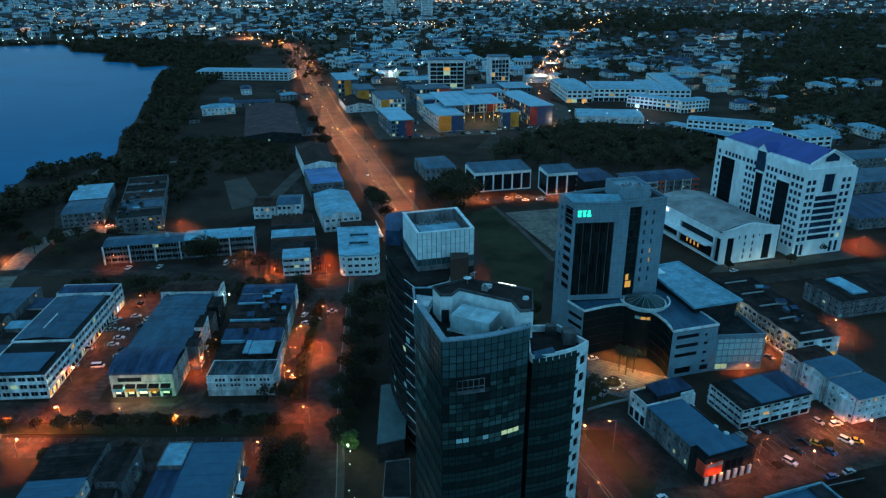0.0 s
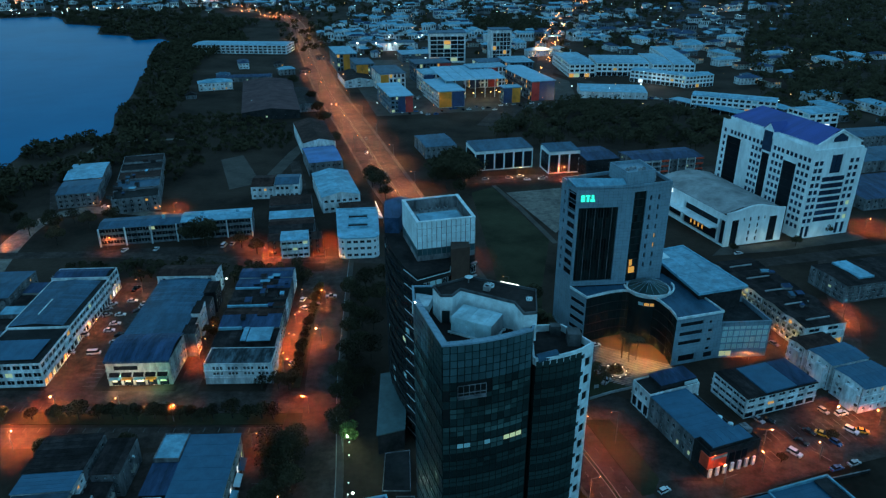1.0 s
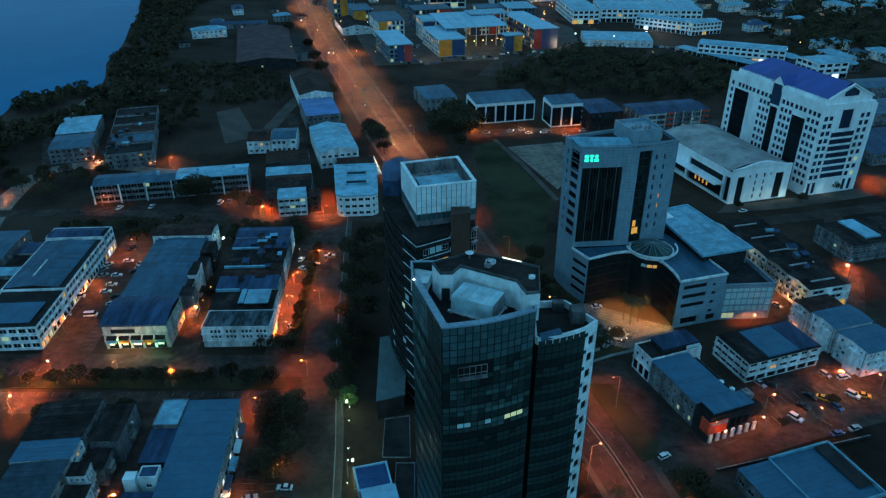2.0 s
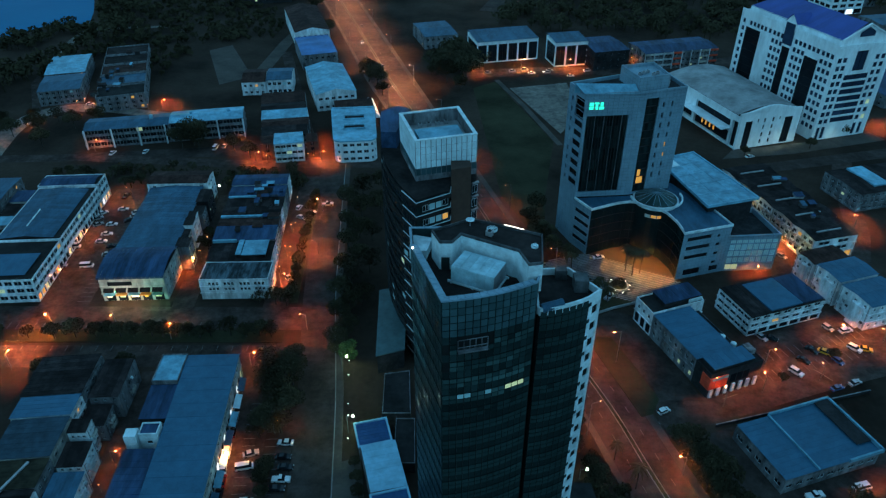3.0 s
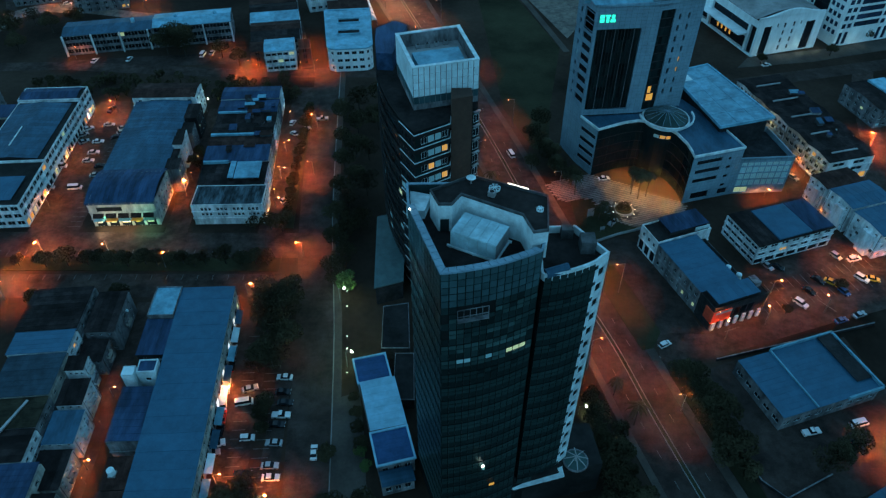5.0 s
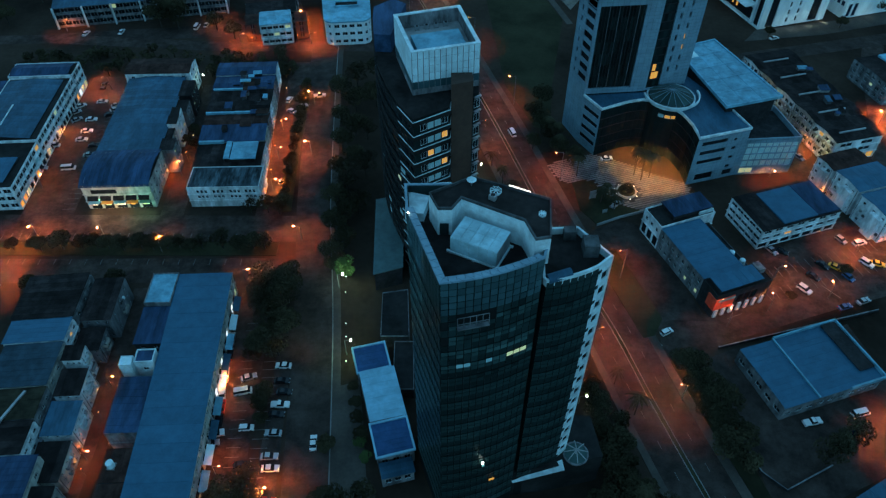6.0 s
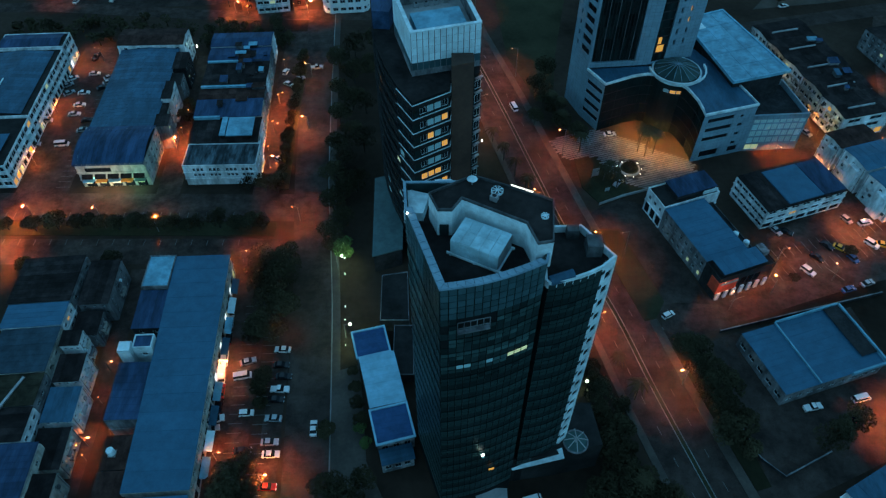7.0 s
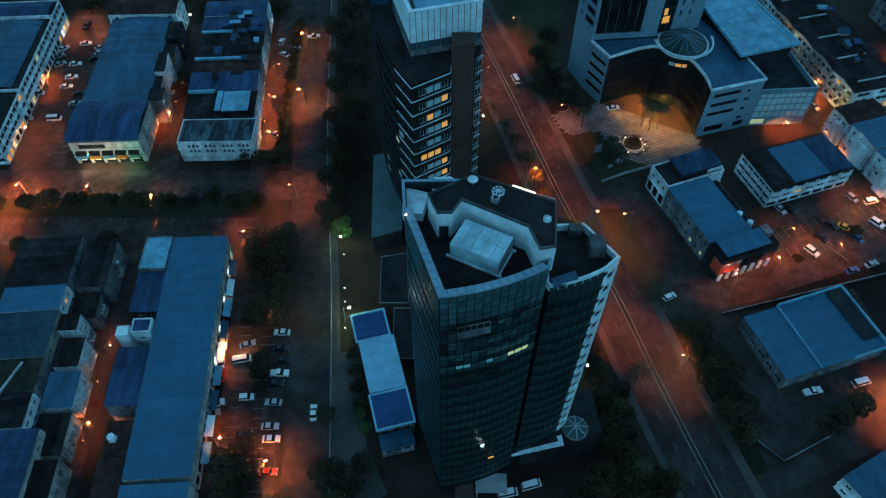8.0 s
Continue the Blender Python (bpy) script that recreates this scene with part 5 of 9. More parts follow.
for k in range(5):
    a = math.pi * (1.32 + 0.09 * k)
    c = (RC[0] + 8.05 * math.cos(a), RC[1] + 8.05 * math.sin(a))
    ob = new("window", WIN["amber" if k in (1, 2, 3) else "dim"])
    ob.parent = rot
    ob.matrix_basis = Matrix.Translation((*c, 17.6)) @ Matrix.Rotation(a + math.pi / 2, 4, "Z") @ Matrix.Diagonal((2.0, 1, 1.3, 1))
# plaza: rows of tiles
plaza_poly = [(39, 246), (56, 252), (86.8, 235.4), (88, 222), (78, 220), (70.5, 222), (62.5, 225), (54.4, 238.6), (43.5, 237)]
patch("plaza", plaza_poly, PLAZA_DARK, "paved plaza in light and dark tile rows", "plaza", kerb=0.14)
plaza_ob = bpy.data.objects["plaza"]


def inside(p, poly):
    hit = False
    for (x0, y0), (x1, y1) in zip(poly, poly[1:] + poly[:1]):
        if (y0 > p[1]) != (y1 > p[1]) and p[0] < (x1 - x0) * (p[1] - y0) / (y1 - y0) + x0:
            hit = not hit
    return hit


s = Shape()
s.box(-0.95, -0.33, 0.13, 0.95, 0.33, 0.18)
tile_mesh = s.mesh("tile", TILE_LIGHT)
spots = []
for i in range(-26, 27):
    for j in range(-50, 51):
        c = Matrix.Rotation(radians(18), 2) @ Vector((i * 2.06 + (j % 2) * 1.03, j * 1.0)) + Vector((67, 234))
        if inside(c, inset(plaza_poly, 0.9)) and (c - Vector((65.0, 231.2))).length > 5.2:
            spots.append(((c - Vector((65.0, 231.2))).length, c))
spots.sort(key=lambda q: q[0])
rest = Shape()
for k, (_, c) in enumerate(spots):
    m = pose(c.x, c.y, 0, 0, 0, 18)
    if k < 260:
        ob = new("tile", tile_mesh)
        ob.parent = plaza_ob
        ob.matrix_basis = m
    else:
        rest.prism([tuple((m @ Vector((x, y, 0))).xy) for x, y in ((-0.95, -0.33), (0.95, -0.33), (0.95, 0.33), (-0.95, 0.33))], 0.13, 0.18, bottom=False)
tagged(part("tile_rest", rest, TILE_LIGHT, plaza_ob), kind="stuff")
fountain = thing("planter", pose(65.0, 231.2, 0.14), "round planter with a dark shrub and small lamps in a plaza", "planter")
s = Shape()
s.rail([(3.4 * math.cos(2 * math.pi * k / 24), 3.4 * math.sin(2 * math.pi * k / 24), 0.7) for k in range(24)], 0.5, 0.7, True)
part("rim", s, CONCRETE, fountain)
s = Shape()
s.tube((0, 0, 0), (0, 0, 0.5), 3.2, 3.2, 24)
part("soil", s, GRASS, fountain)
for k in range(9):
    a = 2 * math.pi * k / 9
    s = Shape()
    s.ball((4.2 * math.cos(a), 4.2 * math.sin(a), 0.35), 0.12)
    part("garden_lamp", s, BULB_WHITE, fountain)
lamp(64.2, 227.4, 1.6, 260, WARM, 0.2)
lamp(68.6, 230.4, 1.6, 260, WARM, 0.2)
lamp(61.4, 231.0, 1.6, 200, WARM, 0.2)
for x, y, p in ((66, 247, 2600), (72, 250, 6200), (78.5, 247, 8200), (82, 239, 6000), (75, 240, 5200), (70, 234, 1600)):
    downlight(x, y, 7.5, p * 3.4, (1.0, 0.42, 0.11), 0.5, 130)

patch("plaza_garden", [(46.4, 236.2), (53.6, 237.4), (61.9, 224.0), (70.0, 221.2), (52.2, 214.6), (47.4, 222.0)], GRASS, "dark planted garden beside the plaza", "garden", kerb=0.18)


def low_wall(pts, label, height=1.1, mat=WALL_GREY):
    """A thin boundary wall with a coping, along a line of points."""
    t = thing("boundary_wall", pose(0, 0, 0), label, "wall", "boundary walls")
    s = Shape()
    s.rail([(x, y, height) for x, y in pts], 0.22, height)
    part("wall", s, mat, t)
    s = Shape()
    s.rail([(x, y, height + 0.1) for x, y in pts], 0.36, 0.1)
    part("coping", s, CONCRETE if mat is not WALL_DARK else WALL_GREY, t)


low_wall([(52.0, 213.9), (60.5, 217.8), (69.8, 221.0)], "pale low wall along a garden", 0.9, CONCRETE)
low_wall([(79.2, 162.9), (104, 169.6), (130.9, 176.8)], "dark boundary wall of a yard", 1.1, WALL_DARK)
low_wall([(75.8, 137.3), (79.6, 124.8), (84.4, 120.0), (97.9, 126.5)], "dark boundary wall of a yard by a street", 1.1, WALL_DARK)
for x, y, w, h in ((51.1, 226.8, 2.6, 3.4), (54.6, 219.6, 1.8, 1.4)):
    t = thing("notice_board", grid_pose(x, y, 18), "plain pale board on two posts in a garden", "sign", "garden boards")
    s = Shape()
    s.box(0, -0.06, 0.8, w, 0.06, 0.8 + h)
    part("panel", s, CONCRETE, t)
    for u in (0.2, w - 0.2):
        s = Shape()
        s.tube((u, 0.1, 0), (u, 0.1, 0.8 + h), 0.07, 0.07, 6)
        part("post", s, POLE, t)

# ---- white hotel with a blue roof ----
hotel = thing("hotel", pose(0, 0, 0), "large white hotel with punched windows and a royal blue roof", "hotel")
HF, HR = Vector((190.6, 357.2)), Vector((222.6, 367.0))
back = Vector((-0.31, 0.951))
HL, HB = HF + back * 72, HR + back * 72
E0, E1 = 0.0, 50.0
hw = Shape()
# long face, from its far left end to the near corner
L = 72.0
holes = []
for k in range(10):
    z = 5.5 + 4.1 * k
    for u in [2.2, 27.0, 30.0, 33.0, 43.5, 46.5, 49.5, 62.5, 65.5, 68.5]:
        holes.append((u - 0.25, u + 1.95, z - 0.1, z + 2.3))
    if k in (9,):
        for u in [8, 11, 14, 17, 20, 23.5, 53, 56, 59]:
            holes.append((u - 0.25, u + 1.95, z - 0.1, z + 2.3))
slots = [(6.0, 17.5, 0.5, 41.0), (36.0, 41.2, 0.5, 39.0), (52.4, 61.4, 0.5, 39.0)]
holes = [h for h in holes if not any(h[0] < b and h[1] > a and h[2] < e and h[3] > c for a, b, c, e in slots)]
fa = wall_skin(hw, tuple(HL), tuple(HF), E0, E1, holes, 0.5)
fill_windows(hotel, fa, rng, 0.01, "blue", ("cream",))
part("wall_long", hw, HOTEL_WHITE, hotel)
for a, b, c, e in slots:
    s = Shape()
    p, q = HL.lerp(HF, a / L), HL.lerp(HF, b / L)
    n = Vector(((HF - HL).y, -(HF - HL).x)).normalized()
    s.prism([tuple(p + n * 0.25), tuple(q + n * 0.25), tuple(q), tuple(p)], c, e)
    part("glass_wall", s, GLASS_DARK, hotel, "tall dark glass wall")
    for k in range(9):
        s = Shape()
        s.bar((*(p + n * 0.3), c + 4.1 * (k + 1)), (*(q + n * 0.3), c + 4.1 * (k + 1)), 0.1, 0.12)
        part("glass_transom", s, WALL_DARK, hotel)
short = Shape()
LS = (HR - HF).length
holes = []
for k in range(9):
    z = 9.0 + 4.0 * k
    for u in (1.8, 5.0, 24.6, 28.2):
        holes.append((u - 0.3, u + 2.2, z - 0.2, z + 2.3))
for u in (1.6, 4.8, 24.4, 28.2):
    holes.append((u, u + 2.2, 0.6, 7.0))
bands = [(8.4, 23.2, 9.0 + 3.75 * k, 11.7 + 3.75 * k) for k in range(7)]
fc = wall_skin(short, tuple(HF), tuple(HR), E0, E1 - 2, holes + bands + [(12.0, 19.0, 36.0, 46.0)], 0.45)
part("wall_short", short, HOTEL_WHITE, hotel)
fill_windows(hotel, fc, rng, 0.03, "blue", ("cream",))
s = Shape()
s.prism(inset([tuple(HF), tuple(HR), tuple(HB), tuple(HL)], 0.8), 0, 49)
part("core", s, HOTEL_WHITE, hotel)
for a, b in ((HR, HB), (HB, HL)):
    s = Shape()
    f = wall_skin(s, tuple(a), tuple(b), 0, E1 - 2, grid_holes((b - a).length, 6, 4.1, 10, 12, 1.8, 2.0), 0.4)
    part("wall_rear", s, HOTEL_WHITE, hotel)
    fill_windows(hotel, f, rng, 0.02, "blue", joined=True)
# stepped parapets and blue hipped roof
q1 = [HF + back * 2 + (HR - HF) * 0.08, HR + back * 2 - (HR - HF) * 0.08, HB - back * 3 - (HR - HF) * 0.08, HL - back * 3 + (HR - HF) * 0.08]
s = Shape()
s.prism([tuple(p) for p in q1], 48.5, 51.6)
part("attic", s, HOTEL_WHITE, hotel)
ridge_a, ridge_b = (q1[0] + q1[1]) / 2 + back * 1.5, (q1[2] + q1[3]) / 2 - back * 8
for e0, e1, r0, r1, n in ((q1[3], q1[0], ridge_b, ridge_a, 16), (q1[1], q1[2], ridge_a, ridge_b, 16)):
    for k in range(n):
        a, b, c, d = e0.lerp(e1, k / n), e0.lerp(e1, (k + 1) / n), r0.lerp(r1, (k + 1) / n), r0.lerp(r1, k / n)
        s = Shape()
        z0, z1 = 51.5, 58.5
        s.face((*a, z0), (*b, z0), (*c, z1), (*d, z1))
        s.face((*a, z0 - 0.3), (*b, z0 - 0.3), (*b, z0), (*a, z0))
        part("roof_strip", s, ROYAL_BLUE, hotel)
s = Shape()
s.face((*q1[2], 51.5), (*q1[3], 51.5), (*ridge_b, 58.5))
part("roof_hip", s, ROYAL_BLUE, hotel)
s = Shape()
gm = (q1[0] + q1[1]) / 2
s.face((*q1[0], 51.6), (*q1[1], 51.6), (*gm, 58.2))
s.face((*q1[1], 51.6), (*q1[0], 51.6), (*(gm + back * 0.6), 58.2))
for p in (q1[0], q1[1]):
    s.bar((*(p - back * 0.5), 52.0), (*(gm - back * 0.5), 58.9), 0.9, 0.6)
part("gable", s, HOTEL_WHITE, hotel, "white pediment gable")
s = Shape()
g0 = gm - back * 0.25
wv = (q1[1] - q1[0]).normalized()
s.face((*(g0 - wv * 4.5), 52.4), (*(g0 + wv * 4.5), 52.4), (*(g0 + wv * 4.5), 54.6), (*g0, 57), (*(g0 - wv * 4.5), 54.6))
part("gable_glass", s, GLASS_BLUE, hotel)
# the middle bay of the long face, with its own small gable
bm = HL.lerp(HF, 38.6 / L)
bd = (HF - HL).normalized()
bn = Vector((bd.y, -bd.x))
s = Shape()
s.prism([tuple(bm - bd * 4 + bn * 0.5), tuple(bm + bd * 4 + bn * 0.5), tuple(bm + bd * 4 - bn * 9), tuple(bm - bd * 4 - bn * 9)], 48, 52)
s.face((*(bm - bd * 4 + bn * 0.5), 52), (*(bm + bd * 4 + bn * 0.5), 52), (*(bm + bn * 0.5), 56))
part("bay_gable", s, HOTEL_WHITE, hotel, "white gabled bay")
for sgn in (-1, 1):
    s = Shape()
    s.face((*(bm + bd * 4.4 * sgn + bn * 0.8), 51.8), (*(bm + bn * 0.8), 56.3), (*(bm - bn * 10), 56.3), (*(bm + bd * 4.4 * sgn - bn * 10), 51.8))
    part("bay_roof", s, ROYAL_BLUE, hotel)
s = Shape()
s.prism([tuple(bm - bd * 3.2 + bn * 0.7), tuple(bm + bd * 3.2 + bn * 0.7), tuple(bm + bd * 3.2), tuple(bm - bd * 3.2)], 40.5, 51.5)
part("bay_glass", s, GLASS_BLUE, hotel)
# annex with a curved roof
annex = thing("hotel_annex", pose(0, 0, 0), "white hotel annex with a long curved grey roof", "hotel wing")
A0, A1, A2, A3 = Vector((147.2, 346.8)), Vector((181.5, 357.0)), Vector((163, 420)), Vector((127, 409))
aw = Shape()
la, lb = (A1 - A0).length, (A0 - A3).length
fa = wall_skin(aw, tuple(A0), tuple(A1), 0, 19.2, [(3.4, 7.6, 0.4, 14.6), (26.5, 31.5, 0.4, 14.6)] + [(u, u + 1.1, z, z + 2.4) for u in (14.0, 19.0) for z in (1.6, 5.4, 9.2, 13.0)] + [(10.2, 11.0, 13.6, 15.4), (23, 23.8, 13.6, 15.4)], 0.5)
fb = wall_skin(aw, tuple(A3), tuple(A0), 0, 17.5, [(2, lb * 0.42, 2.2, 9.0), (lb * 0.45, lb - 7, 9.4, 13.4), (lb * 0.45, lb - 7, 1.0, 7.4), (lb - 5.4, lb - 1.2, 0.4, 14.2)], 1.4)
wall_skin(aw, tuple(A1), tuple(A2), 0, 17.5, [], 0.4)
wall_skin(aw, tuple(A2), tuple(A3), 0, 17.5, [], 0.4)
part("wall", aw, HOTEL_WHITE, annex)
fill_windows(annex, fa, rng, 0.0, "plain")
fill_windows(annex, fb, rng, 0.0, "plain")
s = Shape()
s.prism(inset([tuple(A0), tuple(A1), tuple(A2), tuple(A3)], 1.8), 0, 17)
part("core", s, WALL_DARK, annex)
for k in range(9):
    t0, t1 = k / 9, (k + 1) / 9
    s = Shape()
    b0, b1 = 17.6 + 3.2 * math.sin(math.pi * t0), 17.6 + 3.2 * math.sin(math.pi * t1)
    for j in range(1):
        p0, p1 = A0.lerp(A1, t0) + back * 3, A0.lerp(A1, t1) + back * 3
        r0, r1 = A3.lerp(A2, t0), A3.lerp(A2, t1)
        s.face((*p0, b0), (*p1, b1), (*r1, b1), (*r0, b0))
    part("roof_strip", s, CONCRETE, annex, "grey curved roof strip")
s = Shape()
n = 14
for k in range(n):
    t0, t1 = k / n, (k + 1) / n
    p0, p1 = A0.lerp(A1, t0), A0.lerp(A1, t1)
    h0, h1 = 18.8 + 3.0 * math.sin(math.pi * t0) ** 2, 18.8 + 3.0 * math.sin(math.pi * t1) ** 2
    s.face((*p0, 18.6), (*p1, 18.6), (*p1, h1), (*p0, h0))
    s.face((*(p0 + back * 1.2), h0), (*p0, h0), (*p1, h1), (*(p1 + back * 1.2), h1))
    s.face((*(p1 + back * 1.2), 17), (*(p0 + back * 1.2), 17), (*(p0 + back * 1.2), h0), (*(p1 + back * 1.2), h1))
part("curved_parapet", s, HOTEL_WHITE, annex)
for k in range(4):
    s = Shape()
    c = A3.lerp(A0, 0.56 + 0.05 * k)
    nn = Vector(((A0 - A3).y, -(A0 - A3).x)).normalized()
    c = c + nn * 0.1
    dd = (A0 - A3).normalized()
    s.prism([tuple(c), tuple(c + dd * 1.0), tuple(c + dd * 1.0 - nn * 0.2), tuple(c - nn * 0.2)], 3.4, 5.6)
    part("lit_window", s, LIT_AMBER, annex)
s = Shape()
c = A3.lerp(A0, 0.16)
dd = (A0 - A3).normalized()
s.prism([tuple(c + nn * 0.3), tuple(c + dd * 7 + nn * 0.3), tuple(c + dd * 7), tuple(c)], 14.6, 16.6)
part("sign_bar", s, LIT_WHITE, annex, "glowing white sign bar")
s = Shape()
c = A3.lerp(A0, 0.06)
s.prism([tuple(c + nn * 0.3), tuple(c + dd * 5 + nn * 0.3), tuple(c + dd * 5), tuple(c)], 14.8, 16.6)
part("sign_bar", s, SIGN_YELLOW, annex, "glowing yellow sign bar")
s = Shape()
s.prism([tuple(A3.lerp(A0, 0.02) + nn * 5), tuple(A3.lerp(A0, 0.9) + nn * 5), tuple(A3.lerp(A0, 0.9)), tuple(A3.lerp(A0, 0.02))], 8.8, 9.3)
part("canopy", s, HOTEL_WHITE, annex)
for x, y, p in ((152, 344.5, 500), (163, 347.5, 700), (172, 350.5, 800), (181, 353.5, 700), (192, 354.5, 500), (203, 358, 400)):
    lamp(x, y, 1.6, p * 0.5, (0.75, 1.0, 0.8), 0.3)

# ---- shophouse rows left of the street ----
ROW = dict(front=7, lit=0.04, arcade="r", win=(2.75, 2.1), roof="flat", roof_mat=BLACK_FELT, parapet=0.5, group="shophouse rows")
front_row = shop_block(grid_pose(-169.6, 220.4, 3.7), 24.2, 26, 9.4, 3, "white shophouse row with a balcony front and dark roof", seed=21, side=8, shops=0.35, **ROW)
sheet_roof(front_row, [(1.5, 3.4), (20.4, 3.4), (21.2, 16.0), (1.5, 16.0)], 9.7, 0.7, SHEET_HALL, 12, 0, 1.0, 0.2, WALL_DARK)
main_row = shop_block(grid_pose(-171.8, 246.6, 3.7), 24.6, 42, 9.6, 3, "white shophouse row with a balcony front and blue-grey roof", seed=22, side=14, shops=0.3, **ROW)
sheet_roof(main_row, [(0.5, 1.4), (21.2, 1.4), (21.6, 40.2), (0.5, 40.2)], 9.8, 1.0, SHEET_BLUE, 20, 1, 0.5, 0.2, WALL_DARK)
rear_row = shop_block(grid_pose(-175.2, 288.8, 3.7), 25.4, 10, 10.2, 3, "white shophouse with a curved deep blue roof", seed=23, side=3, shops=0.6, **ROW)
sheet_roof(rear_row, [(0.3, 0.6), (23.6, 0.6), (23.6, 9.2), (0.3, 9.2)], 10.4, 0.8, SHEET_DEEP, 12, 0, 0.55, 0.3, WALL_DARK)
s = Shape()
s.box(8.6, 9.0, 10.7, 9.0, 22.0, 11.05)
part("roof_ridge_strip", s, WHITE_TRIM, main_row, "thin pale strip on the roof")
shop_block(grid_pose(-205, 248, 4.0), 20, 22, 9.0, 3, "grey shophouses with dark roofs", wall=WALL_GREY, seed=24, front=5, side=6, roof_mat=SHEET_DARK, ridge=1.0, rise=0.8, sheets=8, lit=0.1, group="shophouse rows")
shop_block(grid_pose(-207, 272, 4.0), 21, 26, 9.0, 3, "grey shophouses with pale blue roofs", wall=WALL_GREY, seed=25, front=5, side=7, roof_mat=SHEET_BLUE, rise=0.8, sheets=9, group="shophouse rows")
for k, (y, d, h, mt) in enumerate(((226, 12, 6.2, SHEET_DARK), (239, 9, 7.0, SHEET_BLUE), (249, 11, 6.0, SHEET_DARK), (261, 6, 8.0, SHEET_LIGHT), (268, 12, 6.4, SHEET_DARK), (281, 9, 7.4, SHEET_DEEP))):
    shop_block(grid_pose(-180.6 - (y - 226) * 0.07, y, 3.7), 9.6, d, h, 2, "rear kitchen wing with a patched roof", name="rear_extension", wall=[WALL_GREY, WALL_DARK, WALL_CREAM][k % 3], seed=260 + k, front=2, side=3, roof_mat=mt, ridge=1.0, rise=0.4, sheets=5, win=(0.9, 1.0), sides="f", lit=0.05, bands=False, group="rear extensions")

# the row with the curved blue roof
SHOP_GLOW = glow("shop_glow", (1.0, 0.88, 0.6), 0.9)
b1 = shop_block(grid_pose(-122.4, 222.4, 2.5), 23, 18.5, 9.6, 3, "cream shophouses with deep blue curved roof and lit shop fronts", wall=WALL_CREAM, seed=31, front=6, side=5, roof="none", roof_mat=ROOF_FELT, parapet=0.3, arcade="", sides="r", win=(1.0, 1.3), lit=0.0, group="shophouse rows")
for k in range(15):
    s = Shape()
    x0, x1 = -0.3 + 23.6 * k / 15, -0.3 + 23.6 * (k + 1) / 15 - 0.05
    for j in range(6):
        t0, t1 = j / 6, (j + 1) / 6
        y0, y1 = -0.5 + 19.4 * t0, -0.5 + 19.4 * t1
        z0, z1 = 9.9 + 2.6 * math.sin(math.pi * (0.08 + 0.84 * t0)), 9.9 + 2.6 * math.sin(math.pi * (0.08 + 0.84 * t1))
        s.face((x0, y0, z0), (x1, y0, z0), (x1, y1, z1), (x0, y1, z1))
    s.face((x0, -0.5, 9.7), (x1, -0.5, 9.7), (x1, -0.5, 10.6), (x0, -0.5, 10.6))
    part("roof_sheet", s, SHEET_DEEP, b1)
for k in range(5):
    x = 1.0 + 4.3 * k
    s = Shape()
    s.face((x, -0.05, 5.6), (x, -1.3, 4.5), (x + 3.7, -1.3, 4.5), (x + 3.7, -0.05, 5.6))
    s.face((x, -0.05, 5.5), (x + 3.7, -0.05, 5.5), (x + 3.7, -1.3, 4.4), (x, -1.3, 4.4))
    s.face((x, -1.3, 4.4), (x + 3.7, -1.3, 4.4), (x + 3.7, -1.3, 4.5), (x, -1.3, 4.5))
    part("awning", s, SHEET_DARK, b1, "dark sloping awning")
    s = Shape()
    s.box(x, -1.7, 3.3, x + 3.7, 0, 3.45)
    part("shop_canopy", s, [SHEET_LIGHT, ORANGE_CLAD, SHEET_LIGHT, ORANGE_CLAD, SHEET_GREEN][k], b1)
    s = Shape()
    s.box(x + 0.2, -0.08, 0.1, x + 3.5, 0.0, 3.0)
    front = part("shop_front", s, GLASS_DARK, b1)
    s = Shape()
    s.box(x + 0.5 + 0.4 * (k % 2), -0.2, 1.6, x + 2.2 + 0.5 * (k % 3), -0.1, 2.6)
    part("lit_front", s, [SHOP_GLOW, LIT_CREAM, SHOP_GLOW, LIT_AMBER, LIT_CREAM][k], front, "lit shop front")
for x in (4.4, 18.6):
    s = Shape()
    s.box(x, -0.3, 3.9, x + 1.6, -0.1, 4.15)
    part("green_tube", s, glow("green_tube", (0.12, 1.0, 0.55), 3.0), b1, "green strip light")
s = Shape()
s.box(3.0, -0.16, 6.7, 11.4, -0.02, 8.3)
part("glazed_panel", s, GLASS_DARK, b1, "dark glazed panel")
for k in range(4):
    s = Shape()
    s.box(3.0 + 2.8 * k - 0.05, -0.24, 6.6, 3.0 + 2.8 * k + 0.05, -0.16, 8.4)
    part("panel_frame", s, WALL_DARK, b1)
for x, p, c in ((-117, 3000, (1.0, 0.85, 0.55)), (-110, 2600, (1.0, 0.75, 0.45)), (-103, 2000, (0.3, 1.0, 0.7))):
    lamp(x, 219.6, 3.0, p, c, 0.5)
shop_block(grid_pose(-123.5, 241.5, 3.4), 22, 48, 9.4, 3, "long shophouse row under a blue-grey sheet roof", wall=WALL_GREY, seed=32, front=5, side=14, roof_mat=SHEET_BLUE, along=1, rise=0.9, sheets=24, lit=0.04, sides="rl", group="shophouse rows")
shop_block(grid_pose(-128.5, 290.5, 2.0), 26, 11, 11.0, 3, "white gabled block with a dark roof", wall=WALL_WHITE, seed=33, front=5, side=3, roof_mat=SHEET_BROWN, rise=0.9, sheets=9, sides="rfl", group="shophouse rows")
